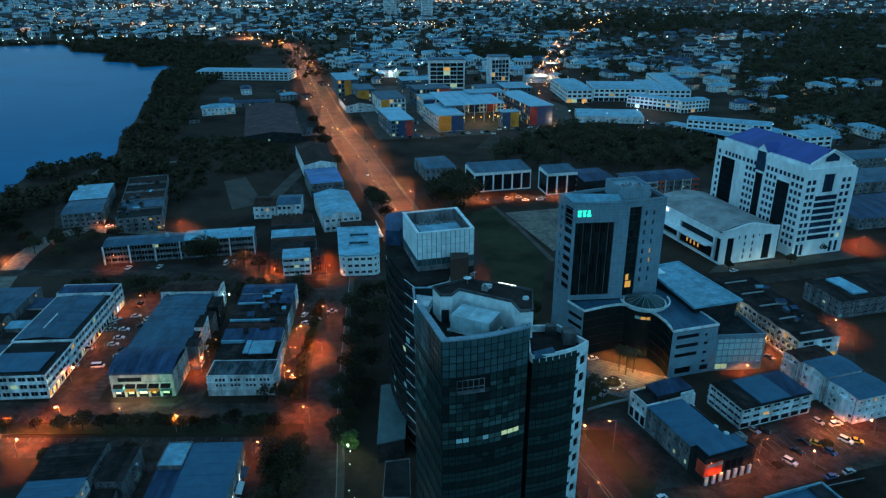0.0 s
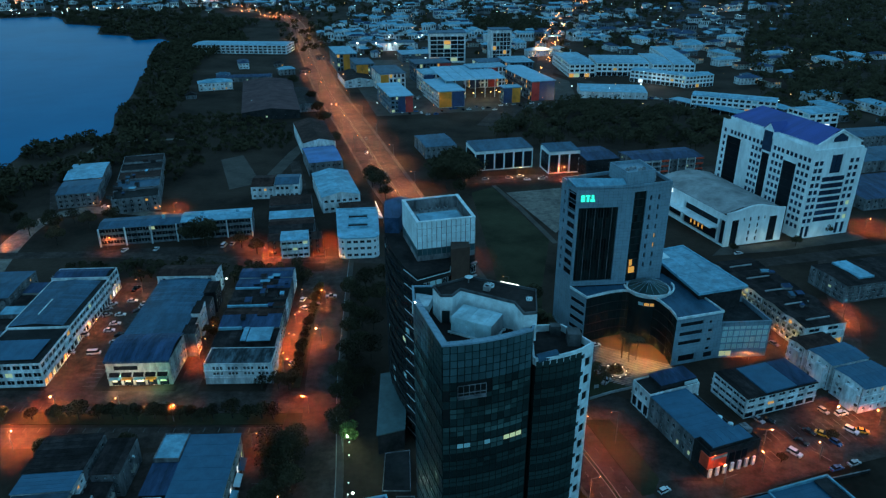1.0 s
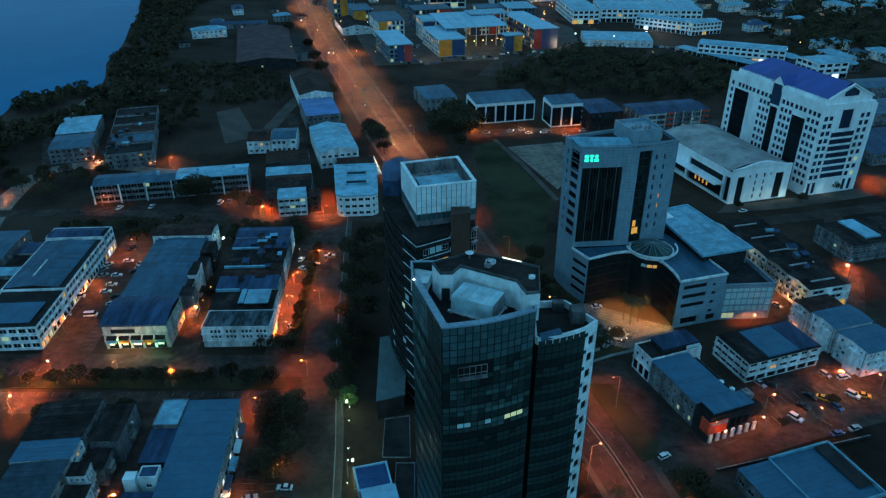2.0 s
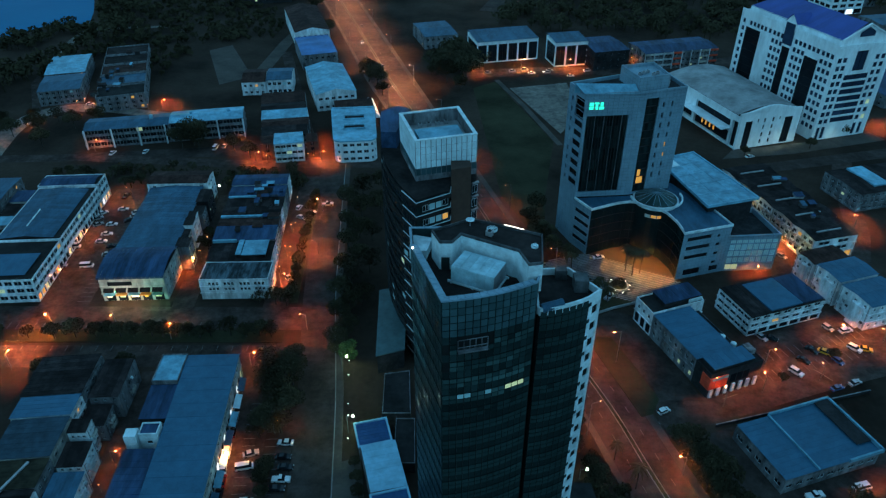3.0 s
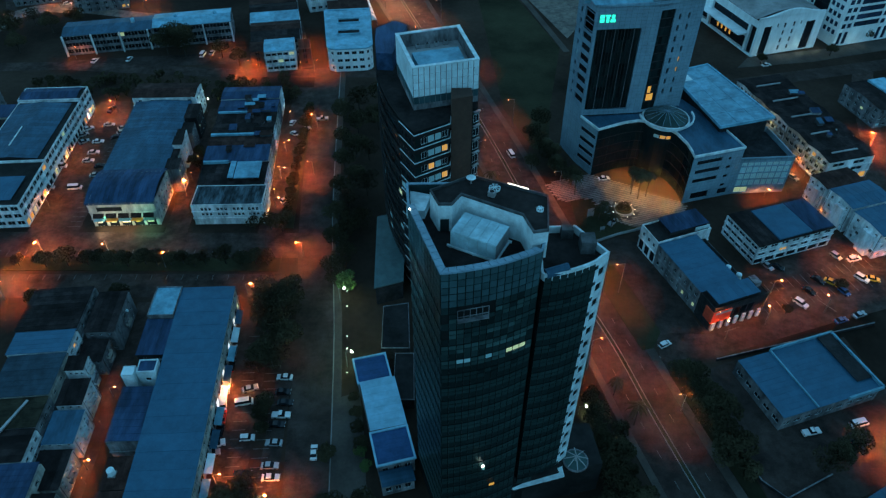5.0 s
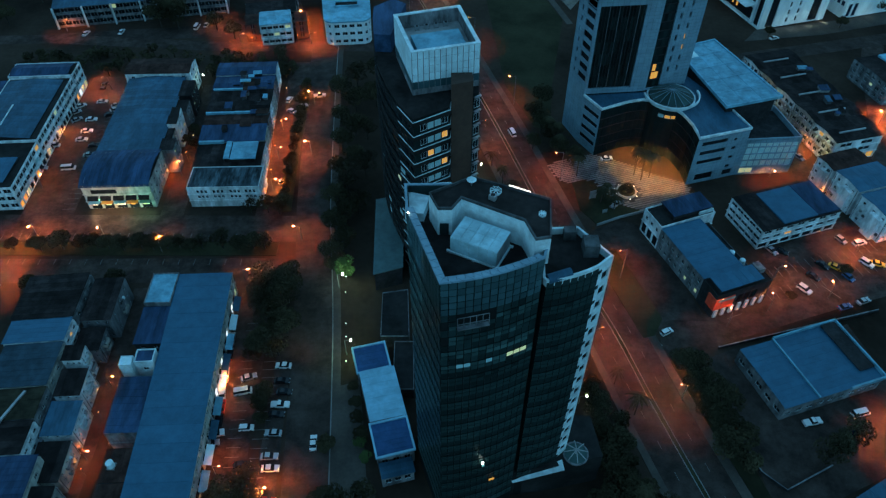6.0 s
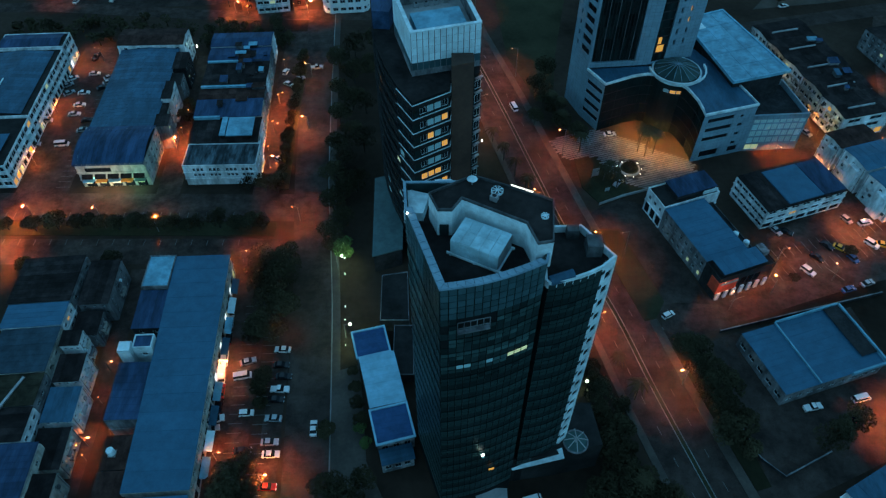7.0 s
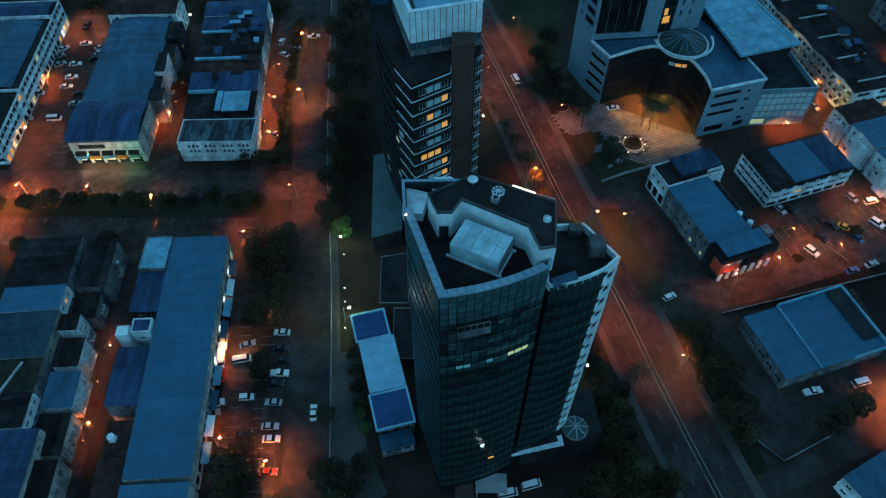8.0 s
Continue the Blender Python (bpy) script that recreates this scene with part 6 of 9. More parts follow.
for x, y, w, d, h, mt, wl_ in ((-101, 242, 5.0, 6, 10.4, SHEET_DARK, WALL_GREY), (-102, 249, 3.2, 7, 9.0, SHEET_DARK, WALL_CREAM), (-102.4, 257, 3.8, 5, 10.8, ROOF_FELT, WALL_WHITE), (-102.6, 263, 3.2, 4, 10.8, ROOF_FELT, WALL_WHITE), (-103, 268, 4.5, 7, 8.6, ROOF_FELT, WALL_GREY), (-103.6, 277, 5, 10, 9.8, SHEET_DARK, WALL_DARK)):
    shop_block(grid_pose(x, y, 3.4), w, d, h, 3, "rear extension with a dark roof", name="rear_extension", wall=wl_, seed=int(y), front=2, side=3, roof_mat=mt, ridge=1.0, rise=0.4, sheets=4, lit=0.08, sides="r", bands=False, group="rear extensions")

# the white-fronted row and the mixed roofs behind it
shop_block(grid_pose(-87.2, 223.4, 1.5), 24.6, 11, 8.6, 3, "white shophouse front with small windows and a stained blue flat roof", seed=41, front=13, side=4, roof="flat", roof_mat=STREAKED, parapet=0.14, front_holes=[(u + 1.35 * i, u + 1.35 * i + 0.95, z, z + h_) for u in (3.0, 8.5, 14.2, 19.4) for i in range(3) for z, h_ in ((3.7, 1.3), (5.9, 1.5))], win=(1.15, 1.35), sides="frl", lit=0.0, start=1, group="shophouse rows")
mixed = [(235, 13, SHEET_DARK, 8.2, 0.5), (248.5, 9, SHEET_DEEP, 8.8, 0.9), (258, 8, SHEET_BROWN, 8.4, 0.7), (266.5, 7, SHEET_DARK, 8.9, 0.5), (274, 8, SHEET_DARK, 8.2, 0.5), (282.5, 9, SHEET_DEEP, 8.8, 0.5), (292, 9, SHEET_DEEP, 9.4, 0.7)]
for k, (y, d, mt, h, rs) in enumerate(mixed):
    shop_block(grid_pose(-88 - (y - 235) * 0.075, y, 3.2), 24, d, h, 3, "shophouse with a weathered metal roof in a row", wall=[WALL_WHITE, WALL_CREAM, WALL_GREY][k % 3], seed=50 + k, front=5, side=3, roof_mat=mt, ridge=[0.5, 1.0, 0.4][k % 3], rise=rs, sheets=9, sides="rl", lit=0.04, arcade="r", shops=0.6, group="shophouse rows")
s_ob = thing("roof_shed", grid_pose(-77, 237.5, 3.2, 8.4), "pale blue flat roof shed on a dark shophouse roof", "shed")
s = Shape()
s.box(0, 0, 0, 10.6, 9.2, 1.6)
part("wall", s, SHEET_DARK, s_ob)
s = Shape()
s.box(-0.3, -0.3, 1.6, 1.6, 9.5, 2.0)
s.box(1.9, -0.3, 1.3, 10.9, 9.5, 1.7)
part("roof", s, SHEET_LIGHT, s_ob)

for x, y, L in ((-90.2, 265.6, 22.0), (-91.0, 281.6, 16.0), (-88.6, 247.6, 9.0)):
    t = thing("roof_gutter", grid_pose(x, y, 3.2, 8.7), "pale metal gutter strip between dark shophouse roofs", "gutter", "roof gutters")
    s = Shape()
    s.box(0, 0, -0.6, L, 0.9, 0.75)
    part("channel", s, SHEET_LIGHT, t)

# ---- long hall and its neighbours by the car park ----
hallm = grid_pose(-74.0, 112.0, 3.8)
hall = shop_block(hallm, 15.4, 71.5, 8.9, 2, "long row building under a plain blue-grey metal roof", name="row_building", wall=WALL_CREAM, seed=61, front=4, side=22, roof_mat=SHEET_HALL, along=1, rise=0.35, ridge=1.0, sheets=14, lit=0.03, sides="rl", arcade="r", win=(1.9, 1.4), shops=0.12)
hall2 = shop_block(grid_pose(-70.0, 50.0, 3.8), 15.4, 61, 8.8, 2, "row building under a plain blue-grey metal roof", name="row_building", wall=WALL_CREAM, seed=62, front=4, side=9, roof_mat=SHEET_HALL, along=1, rise=0.35, ridge=1.0, sheets=10, lit=0.18, sides="rl", win=(1.9, 1.4))
for k in range(9):
    t = thing("awning", grid_pose(-58.6 - 0.5 * k * 0.9, 118 + 7 * k, 3.8, 3.2), "pale metal awning over shop fronts", "awning", "shop awnings")
    s = Shape()
    s.face((0, 0, 0.5), (1.9, 0, 0), (1.9, 5.6, 0), (0, 5.6, 0.5))
    s.face((0, 0, 0.4), (0, 5.6, 0.4), (1.9, 5.6, -0.1), (1.9, 0, -0.1))
    s.face((1.9, 0, -0.1), (1.9, 5.6, -0.1), (1.9, 5.6, 0), (1.9, 0, 0))
    part("sheet", s, [SHEET_LIGHT, WHITE_PANEL, SHEET_BLUE][k % 3], t)
    for y in (0.2, 5.4):
        s = Shape()
        s.bar((0, y, 0.1), (1.8, y, -0.05), 0.08, 0.08)
        part("bracket", s, METAL, t)
shop_block(grid_pose(-85.8, 171.6, 2), 7.6, 11.6, 9.6, 2, "rear block with a pale flat roof", name="rear_block", wall=WALL_GREY, seed=63, front=2, side=3, roof="flat", roof_mat=SHEET_LIGHT, parapet=0.3, sides="fl", group="rear extensions")
shop_block(grid_pose(-85.4, 158.8, 2), 8.2, 12.4, 8.0, 2, "rear block with a dark roof", name="rear_block", wall=WALL_DARK, seed=64, front=2, side=3, roof_mat=SHEET_DEEP, ridge=1.0, rise=0.6, sheets=5, sides="fl", group="rear extensions")
shop_block(grid_pose(-83.8, 130.6, 3.5), 9.0, 16.6, 8.4, 2, "rear block with a deep blue sheet roof", name="rear_block", wall=WALL_GREY, seed=65, front=2, side=4, roof_mat=SHEET_DEEP, ridge=1.0, rise=0.5, along=1, sheets=8, sides="l", group="rear extensions")
shop_block(grid_pose(-81.5, 118.6, 3.5), 8.0, 8.4, 7.4, 2, "rear block with a brown roof", name="rear_block", wall=WALL_GREY, seed=66, front=2, side=2, roof_mat=SHEET_BROWN, ridge=1.0, rise=0.4, sheets=5, sides="l", group="rear extensions")
shop_block(grid_pose(-80.6, 99.0, 3.5), 8.0, 19.0, 7.0, 2, "rear block with a brown roof", name="rear_block", wall=WALL_GREY, seed=67, front=2, side=4, roof_mat=SHEET_BROWN, ridge=1.0, rise=0.4, sheets=5, sides="l", group="rear extensions")
shop_block(grid_pose(-85.4, 149.2, 3), 3.2, 3.0, 11.2, 2, "white stair head on a roof", name="stair_head", wall=WHITE_TRIM, seed=68, front=0, side=0, roof="flat", roof_mat=WHITE_PANEL, parapet=0.1, bands=False)
shop_block(grid_pose(-82.0, 150.6, 3), 5.0, 4.2, 10.4, 2, "white flat-roofed room on a roof", name="stair_head", wall=WHITE_TRIM, seed=69, front=1, side=1, roof="flat", roof_mat=SHEET_DEEP, parapet=0.4, bands=False)

# ---- old row at the lower left, unit by unit ----
SHEET_SLATE = shade("dull_slate_sheet", (0.020, 0.042, 0.060), (0.034, 0.066, 0.090), 0.7, 1.4, 0.1, 0.12, 0.0, 0.1, spec=0.12, broad_depth=0.3, grime=0.3)
SHEET_MOSS = shade("mossy_sheet", (0.022, 0.020, 0.012), (0.050, 0.044, 0.030), 0.85, 1.0, 0.14, 0.15, 0.0, 0.2, spec=0.08, broad_depth=0.5, grime=0.5)
units = [(165.6, 16.6, SHEET_DARK, 9.3, 17.6), (157.4, 8.0, SHEET_HALL, 9.2, 16.8), (143.2, 14.0, SHEET_SLATE, 8.9, 15.8), (133.6, 9.4, SHEET_MOSS, 8.5, 16.0), (124.0, 9.4, SHEET_DARK, 8.3, 16.0), (99.0, 24.6, SHEET_DEEP, 9.0, 16.0)]
for k, (y, d, mt, h, w) in enumerate(units):
    x = -102.8 - (y - 143.2) * 0.051 - w + (5.0 if k == 5 else 0.0)
    shop_block(grid_pose(x, y, 3.0), w, d, h, 3, "old shophouse with a weathered metal roof", wall=[WALL_GREY, WALL_WHITE, WALL_CREAM][k % 3], seed=70 + k, front=4, side=3, roof_mat=mt, along=1, ridge=0.0, rise=0.9, sheets=max(4, int(d / 1.6)), sides="rl", lit=0.06, group="old shophouses")
t = thing("roof_gutter", grid_pose(-113.6, 126.0, -18.0, 9.0), "long pale metal strip lying across mossy sheet roofs", "gutter", "roof gutters")
s = Shape()
s.box(0, 0, 0, 0.7, 17.5, 0.55)
part("channel", s, METAL, t)
for k, (y, d, h, wl_) in enumerate(((166.4, 15.4, 8.6, WALL_GREY), (157.5, 7.5, 6.4, WALL_GREY), (151.5, 4.5, 10.4, WALL_WHITE), (142, 8.0, 8.0, WALL_WHITE), (131, 9.5, 7.2, WALL_WHITE), (119, 10.5, 6.2, WALL_CREAM), (102, 15, 7.6, WALL_CREAM))):
    wing = shop_block(grid_pose(-102.5 + (166 - y) * 0.06, y, 3.0), [8.6, 7.0, 5.2, 7.0, 8.0, 8.0, 8.6][k], d, h, 3, "rear kitchen wing with stained walls", name="rear_extension", wall=wl_, seed=80 + k, front=3, side=3, roof_mat=[SHEET_DARK, SHEET_DARK, SHEET_DARK, SHEET_DARK, SHEET_BLUE, SHEET_DARK, SHEET_DARK][k], ridge=1.0, rise=0.4, sheets=4, win=(0.9, 1.0), sides="rf", lit=0.04, bands=False, group="rear extensions")
    old_wall(wing, "r", [8.6, 7.0, 5.2, 7.0, 8.0, 8.0, 8.6][k], d, h, 3, 330 + k, 1, 2)
water_tank(pose(-79.4, 122.4, 7.55), WHITE_PANEL)



# ---- blue canopies beside the glass tower ----
for x, y, w, d, h, mt, lab in ((-22.8, 150.6, 8.8, 8.2, 5.4, SHEET_ROYAL, "deep blue roofed pavilion with a pale gutter"), (-18.4, 135.2, 9.2, 15.6, 6.2, SHEET_PALE, "pale blue roofed pavilion beside a tower"), (-15.9, 125.7, 9.3, 9.3, 5.6, SHEET_ROYAL, "deep blue roofed pavilion with pale edges"), (-14.6, 121.0, 8.0, 4.4, 3.6, SHEET_BLUE, "low blue porch roof beside a pavilion")):
    t = shop_block(grid_pose(x, y, 15.0), w, d, h, 1, lab, name="pavilion", category="pavilion", wall=WALL_GREY, seed=int(90 + y), front=3, side=4, roof_mat=mt, ridge=1.0, rise=0.35, along=1, sheets=7, lit=0.0, bands=False, win=(1.6, 2.4), group="garden pavilions")
    if mt is SHEET_ROYAL:
        s = Shape()
        s.ring([(-0.4, -0.4), (w + 0.4, -0.4), (w + 0.4, d + 0.4), (-0.4, d + 0.4)], 0.5, h + 0.2, h + 0.75)
        part("gutter", s, SHEET_PALE, t)

# ---- long house and small blocks beyond the cross street ----
shop_block(grid_pose(-181, 348, 11.5), 41, 15, 9.6, 3, "long three-storey block with white frames and a pale blue roof", name="terrace_block", seed=101, front=13, side=4, roof_mat=SHEET_BLUE, rise=1.2, sheets=16, win=(3.0, 1.9), lit=0.02, wall=WALL_GREY)
shop_block(grid_pose(-140.4, 356.2, 11.5), 37, 15, 10.2, 3, "long three-storey block with white frames and a bright pale roof", name="terrace_block", seed=102, front=11, side=4, roof_mat=SHEET_LIGHT, rise=1.2, sheets=14, win=(3.1, 1.9), lit=0.02, wall=WALL_GREY)
for x, y in ((-151.0, 361.5), (-131.5, 366.0), (-113.0, 369.5)):
    water_tank(pose(x, y, 10.4), SHEET_LIGHT)
for k in range(7):
    c = Vector((-180.6, 347.4)).lerp(Vector((-104.4, 363.0)), k / 6)
    t = thing("wall_pier", pose(c.x, c.y, 0, 0, 0, 11.5), "pale full-height pier on a long block", "pier", "wall piers")
    s = Shape()
    s.box(-0.3, -0.9, 0, 0.3, 0.2, 10.0)
    part("pier", s, WALL_WHITE, t)
for k, (y, d, mt, w) in enumerate(((332, 12, SHEET_LIGHT, 14), (345, 9, SHEET_DARK, 23), (355, 9, SHEET_BROWN, 24), (365, 10, SHEET_LIGHT, 24), (376, 9, SHEET_DARK, 24), (386, 14, SHEET_BROWN, 24))):
    shop_block(grid_pose(-88 - (y - 332) * 0.22 + (6 if k == 0 else 0), y, 10), w, d, 8.6 if k else 10, 3, "small shophouse with a weathered roof", wall=WALL_WHITE if k in (0, 3) else WALL_GREY, seed=110 + k, front=5, side=3, roof_mat=mt, ridge=1.0 if k % 2 else 0.5, rise=0.7, sheets=7, lit=0.08, win=(2.2, 1.4), group="small shophouses")
for x, y, w in ((-89.4, 335.0, 6.6), (-67.4, 338.0, 5.6)):
    shop_block(grid_pose(x, y, 10), w, 9, 8.4, 3, "dark red-brown side wing with a small arch", name="side_wing", wall=RUST, seed=int(-x), front=1, side=2, roof_mat=SHEET_BROWN, ridge=1.0, rise=0.4, sheets=6, lit=0.0, win=(1.6, 1.8), bands=False)
shop_block(grid_pose(-57.5, 376, 12), 21, 17, 7.0, 2, "low block with a red-brown sheet roof", name="low_block", wall=WALL_GREY, seed=338, front=6, side=4, roof_mat=SHEET_BROWN, ridge=1.0, rise=0.8, sheets=12, lit=0.1)
# rounded white corner building with two roof wells
wb = thing("corner_building", grid_pose(-53.0, 331.8, 6.0), "white corner building with rounded front and two roof wells", "building")
pl = [(0, 3.5), (1.0, 1.2), (3.4, 0), (17.6, 0), (19.6, 1.2), (20.6, 3.5), (20.6, 42), (-2.0, 42)]
s = Shape()
fills = []
for a, b in zip(pl, pl[1:] + pl[:1]):
    L = (Vector(b) - Vector(a)).length
    fills += wall_skin(s, a, b, 0, 11, grid_holes(L, 0, 3.6, 3, max(1, int(L / 3.2)), 2.3 if L > 4 else 1.2, 1.5, 1.2) if L > 2 else [], 0.3)
part("wall", s, HOTEL_WHITE, wb)
fill_windows(wb, fills, random.Random(4), 0.05)
s = Shape()
s.prism(inset(pl, 0.6), 0, 10.6)
part("core", s, WALL_GREY, wb)
s = Shape()
s.ring(inset(pl, -0.3), 1.2, 11.0, 11.6)
s.prism(inset(pl, 0.5), 10.8, 11.3)
part("roof", s, SHEET_LIGHT, wb)
for y in (14, 26):
    s = Shape()
    s.ring([(4.5, y), (15.5, y), (15.5, y + 5), (4.5, y + 5)], 0.5, 11.3, 12.0)
    w_ = part("roof_well", s, SHEET_LIGHT, wb)
    s = Shape()
    s.box(5.0, y + 0.5, 11.32, 15.0, y + 4.5, 11.4)
    part("well_shadow", s, WALL_DARK, w_)
tent = thing("white_canopy", pose(-40.0, 379, 0, 0, 0, 14), "long white fabric canopy", "canopy")
s = Shape()
for k in range(4):
    y0, y1 = 7.0 * k, 7.0 * (k + 1)
    s.face((0, y0, 3.2), (3, (y0 + y1) / 2, 5.4), (0, y1, 3.2))
    s.face((6, y0, 3.2), (6, y1, 3.2), (3, (y0 + y1) / 2, 5.4))
    s.face((0, y0, 3.2), (6, y0, 3.2), (3, (y0 + y1) / 2, 5.4))
    s.face((0, y1, 3.2), (3, (y0 + y1) / 2, 5.4), (6, y1, 3.2))
part("fabric", s, WHITE_TRIM, tent)
for k in range(5):
    for x in (0, 6):
        s = Shape()
        s.tube((x, 7.0 * k, 0), (x, 7.0 * k, 3.2), 0.07, 0.07, 6)
        part("post", s, METAL, tent)
# halls beside the boulevard
shop_block(grid_pose(-71.0, 396.0, 16.5), 22.5, 48, 9.6, 2, "white hall under a pale ribbed gable roof", name="hall", category="hall", seed=121, front=6, side=12, roof_mat=SHEET_LIGHT, along=1, rise=2.6, sheets=12, win=(2.0, 1.4))
shop_block(grid_pose(-90.6, 464.0, 17.0), 23.0, 38, 9.6, 2, "hall under a bright blue roof", name="hall", category="hall", wall=WALL_GREY, seed=122, front=6, side=9, roof_mat=shade("bright_blue_sheet", (0.02, 0.12, 0.32), (0.03, 0.16, 0.40), 0.5, 1.0, 0.1, 0.1, 0.0, 0.08), rise=1.2, sheets=10)
shop_block(grid_pose(-101.6, 505.0, 17.0), 23.5, 66, 11.6, 2, "white hall under a brown gable roof", name="hall", category="hall", seed=123, front=6, side=14, roof_mat=SHEET_BROWN, along=1, rise=2.6, sheets=14)
shop_block(grid_pose(-119, 420, 6), 14, 22, 8, 2, "white villa with a brown roof", name="house", category="house", seed=124, front=4, side=5, roof_mat=SHEET_BROWN, rise=2.0, sheets=7)
shop_block(grid_pose(-104.5, 421, 6), 15, 20, 9, 2, "white villa with tall windows", name="house", category="house", wall=WALL_WHITE, seed=125, front=5, side=5, roof_mat=SHEET_BLUE, rise=1.6, sheets=7, win=(1.8, 1.8))
shop_block(grid_pose(-231, 403, 16), 23, 26, 8.6, 3, "grey apartment block with blue-grey roofs", name="apartment_block", wall=WALL_GREY, seed=126, front=7, side=6, roof_mat=SHEET_BLUE, rise=0.8, sheets=9, lit=0.06, group="lakeside blocks")
shop_block(grid_pose(-240, 431, 16), 23, 34, 8.6, 3, "grey apartment block with pale blue roofs", name="apartment_block", wall=WALL_GREY, seed=127, front=7, side=8, roof_mat=SHEET_LIGHT, rise=0.8, sheets=9, group="lakeside blocks")
for k in range(5):
    y = 394 + 18 * k
    shop_block(grid_pose(-194 - 6.0 * k * 0.95, y, 18), 26, 17, 8.4, 3, "row house with a dark patched roof", name="row_house", category="house", wall=WALL_GREY, seed=130 + k, front=6, side=4, roof="flat", roof_mat=[BLACK_FELT, SHEET_BLUE, SHEET_BROWN, ROOF_FELT, SHEET_DARK][k], parapet=0.7, group="lakeside blocks")

# ---- right of the boulevard ----
corner = grid_pose(79.6, 176.4, 20.5)
shop_block(corner @ Matrix.Translation((0, 5.6, 0)), 14.2, 23, 8.8, 2, "grey shophouse block with a large blue-grey flat roof", wall=WALL_GREY, seed=141, front=0, side=8, roof_mat=SHEET_HALL, along=1, rise=0.3, ridge=1.0, sheets=12, sides="l", lit=0.03, win=(1.3, 1.7))
shop_block(corner @ Matrix.Translation((0, 28.8, 0)), 20.4, 9.6, 9.2, 2, "white shophouse end with a dark roof terrace", wall=WALL_WHITE, seed=142, front=4, side=3, roof="flat", roof_mat=BLACK_FELT, parapet=0.5, sides="l", arcade="l", win=(1.3, 1.7), lit=0.0)
t = thing("roof_shed", corner @ Matrix.Translation((5.4, 30.2, 9.2)), "deep blue sheet-roofed shed on a dark roof terrace", "shed")
s = Shape()
s.box(0.3, 0.5, 0, 14.4, 7.3, 1.7)
part("wall", s, WALL_DARK, t)
for k in range(7):
    s = Shape()
    s.box(2.1 * k, 0, 1.7 + 0.02 * (k % 2), 2.1 * (k + 1) - 0.04, 7.8, 1.95)
    part("roof_sheet", s, SHEET_DEEP, t)
s = Shape()
s.box(9.6, -0.4, 0, 14.9, 0.0, 1.2)
part("screen", s, WHITE_TRIM, t)
yard = thing("rear_extension", corner @ Matrix.Translation((14.3, 5.8, 0)), "low dark flat-roofed extension with tanks", "building", "rear extensions")
s = Shape()
s.box(0, 0, 0, 4.6, 22.8, 5.2)
part("wall", s, WALL_DARK, yard)
s = Shape()
s.ring([(0, 0), (4.6, 0), (4.6, 22.8), (0, 22.8)], 0.25, 5.2, 5.8)
part("parapet", s, CONCRETE_DARK, yard)
for u, v in ((16.4, 13.5), (17.3, 9.4)):
    water_tank(corner @ Matrix.Translation((u, v, 5.2)), WHITE_PANEL)
r1 = shop_block(corner @ Matrix.Translation((-0.4, -1.8, 0)), 19.2, 7.2, 9.0, 2, "dark-clad corner shop with a red signboard and white columns", wall=WALL_DARK, seed=143, front=0, side=0, roof="flat", roof_mat=BLACK_FELT, parapet=0.5, sides="", lit=0.0, bands=False)
s = Shape()
s.box(1.6, 1.0, 9.0, 15.8, 6.2, 10.6)
ra = part("raised_roof", s, WALL_DARK, r1)
for k in range(6):
    s = Shape()
    s.box(1.2 + 2.48 * k, 0.4, 10.6 + 0.02 * (k % 2), 1.2 + 2.48 * (k + 1) - 0.04, 6.5, 10.85)
    part("roof_sheet", s, SHEET_HALL, ra)
s = Shape()
s.box(16.6, 3.6, 9.0, 19.0, 7.0, 10.7)
part("stair_head", s, WALL_GREY, r1)
s = Shape()
s.box(-0.35, -0.35, 3.4, 0.0, 3.4, 7.9)
s.box(0.0, -0.35, 3.4, 6.4, -0.05, 7.9)
part("signboard", s, SIGN_RED, r1, "red signboard lit from above")
s = Shape()
s.box(0.6, -0.42, 6.8, 6.4, -0.36, 7.7)
part("sign_band", s, WALL_CREAM, r1, "pale band on a signboard")
for k in range(3):
    s = Shape()
    s.box(7.8 + 2.4 * k, -0.12, 3.9, 9.7 + 2.4 * k, -0.02, 7.2)
    part("window", s, GLASS_DARK, r1)
for k in range(7):
    s = Shape()
    s.box(0.6 + 2.75 * k, -0.5, 0.0, 1.7 + 2.75 * k, 0.3, 3.2)
    part("column", s, WHITE_TRIM, r1, "white square column")
shop_block(grid_pose(102.3, 203.0, 19.0), 30.5, 17, 8.0, 3, "white shophouse block with balconies and a pale blue roof", wall=WALL_WHITE, seed=143, front=7, side=5, roof_mat=SHEET_DARK, rise=0.3, ridge=1.0, sheets=14, sides="flr", lit=0.05, arcade="f", win=(3.0, 1.3))
pale_roof_patch = thing("roof_shed", Matrix.Translation((102.3, 203.0, 8.1)) @ Matrix.Rotation(radians(19), 4, "Z"), "pale blue sheet shed over part of a flat roof", "shed")
s = Shape()
s.box(8.5, 0.6, 0, 21.5, 15.8, 0.55)
part("roof", s, SHEET_HALL, pale_roof_patch)
s = Shape()
s.box(21.9, 0.6, 0, 30.2, 15.8, 0.42)
part("roof", s, SHEET_DEEP, pale_roof_patch)
r3 = shop_block(grid_pose(89.0, 139.8, 18.4), 31.4, 20.0, 5.0, 1, "low hall with a flat blue roof and pale edge", name="low_hall", category="hall", wall=WALL_GREY, seed=144, front=9, side=5, roof_mat=SHEET_HALL, rise=0.5, ridge=1.0, along=1, sheets=12, lit=0.0, bands=False, win=(2.4, 1.6))
s = Shape()
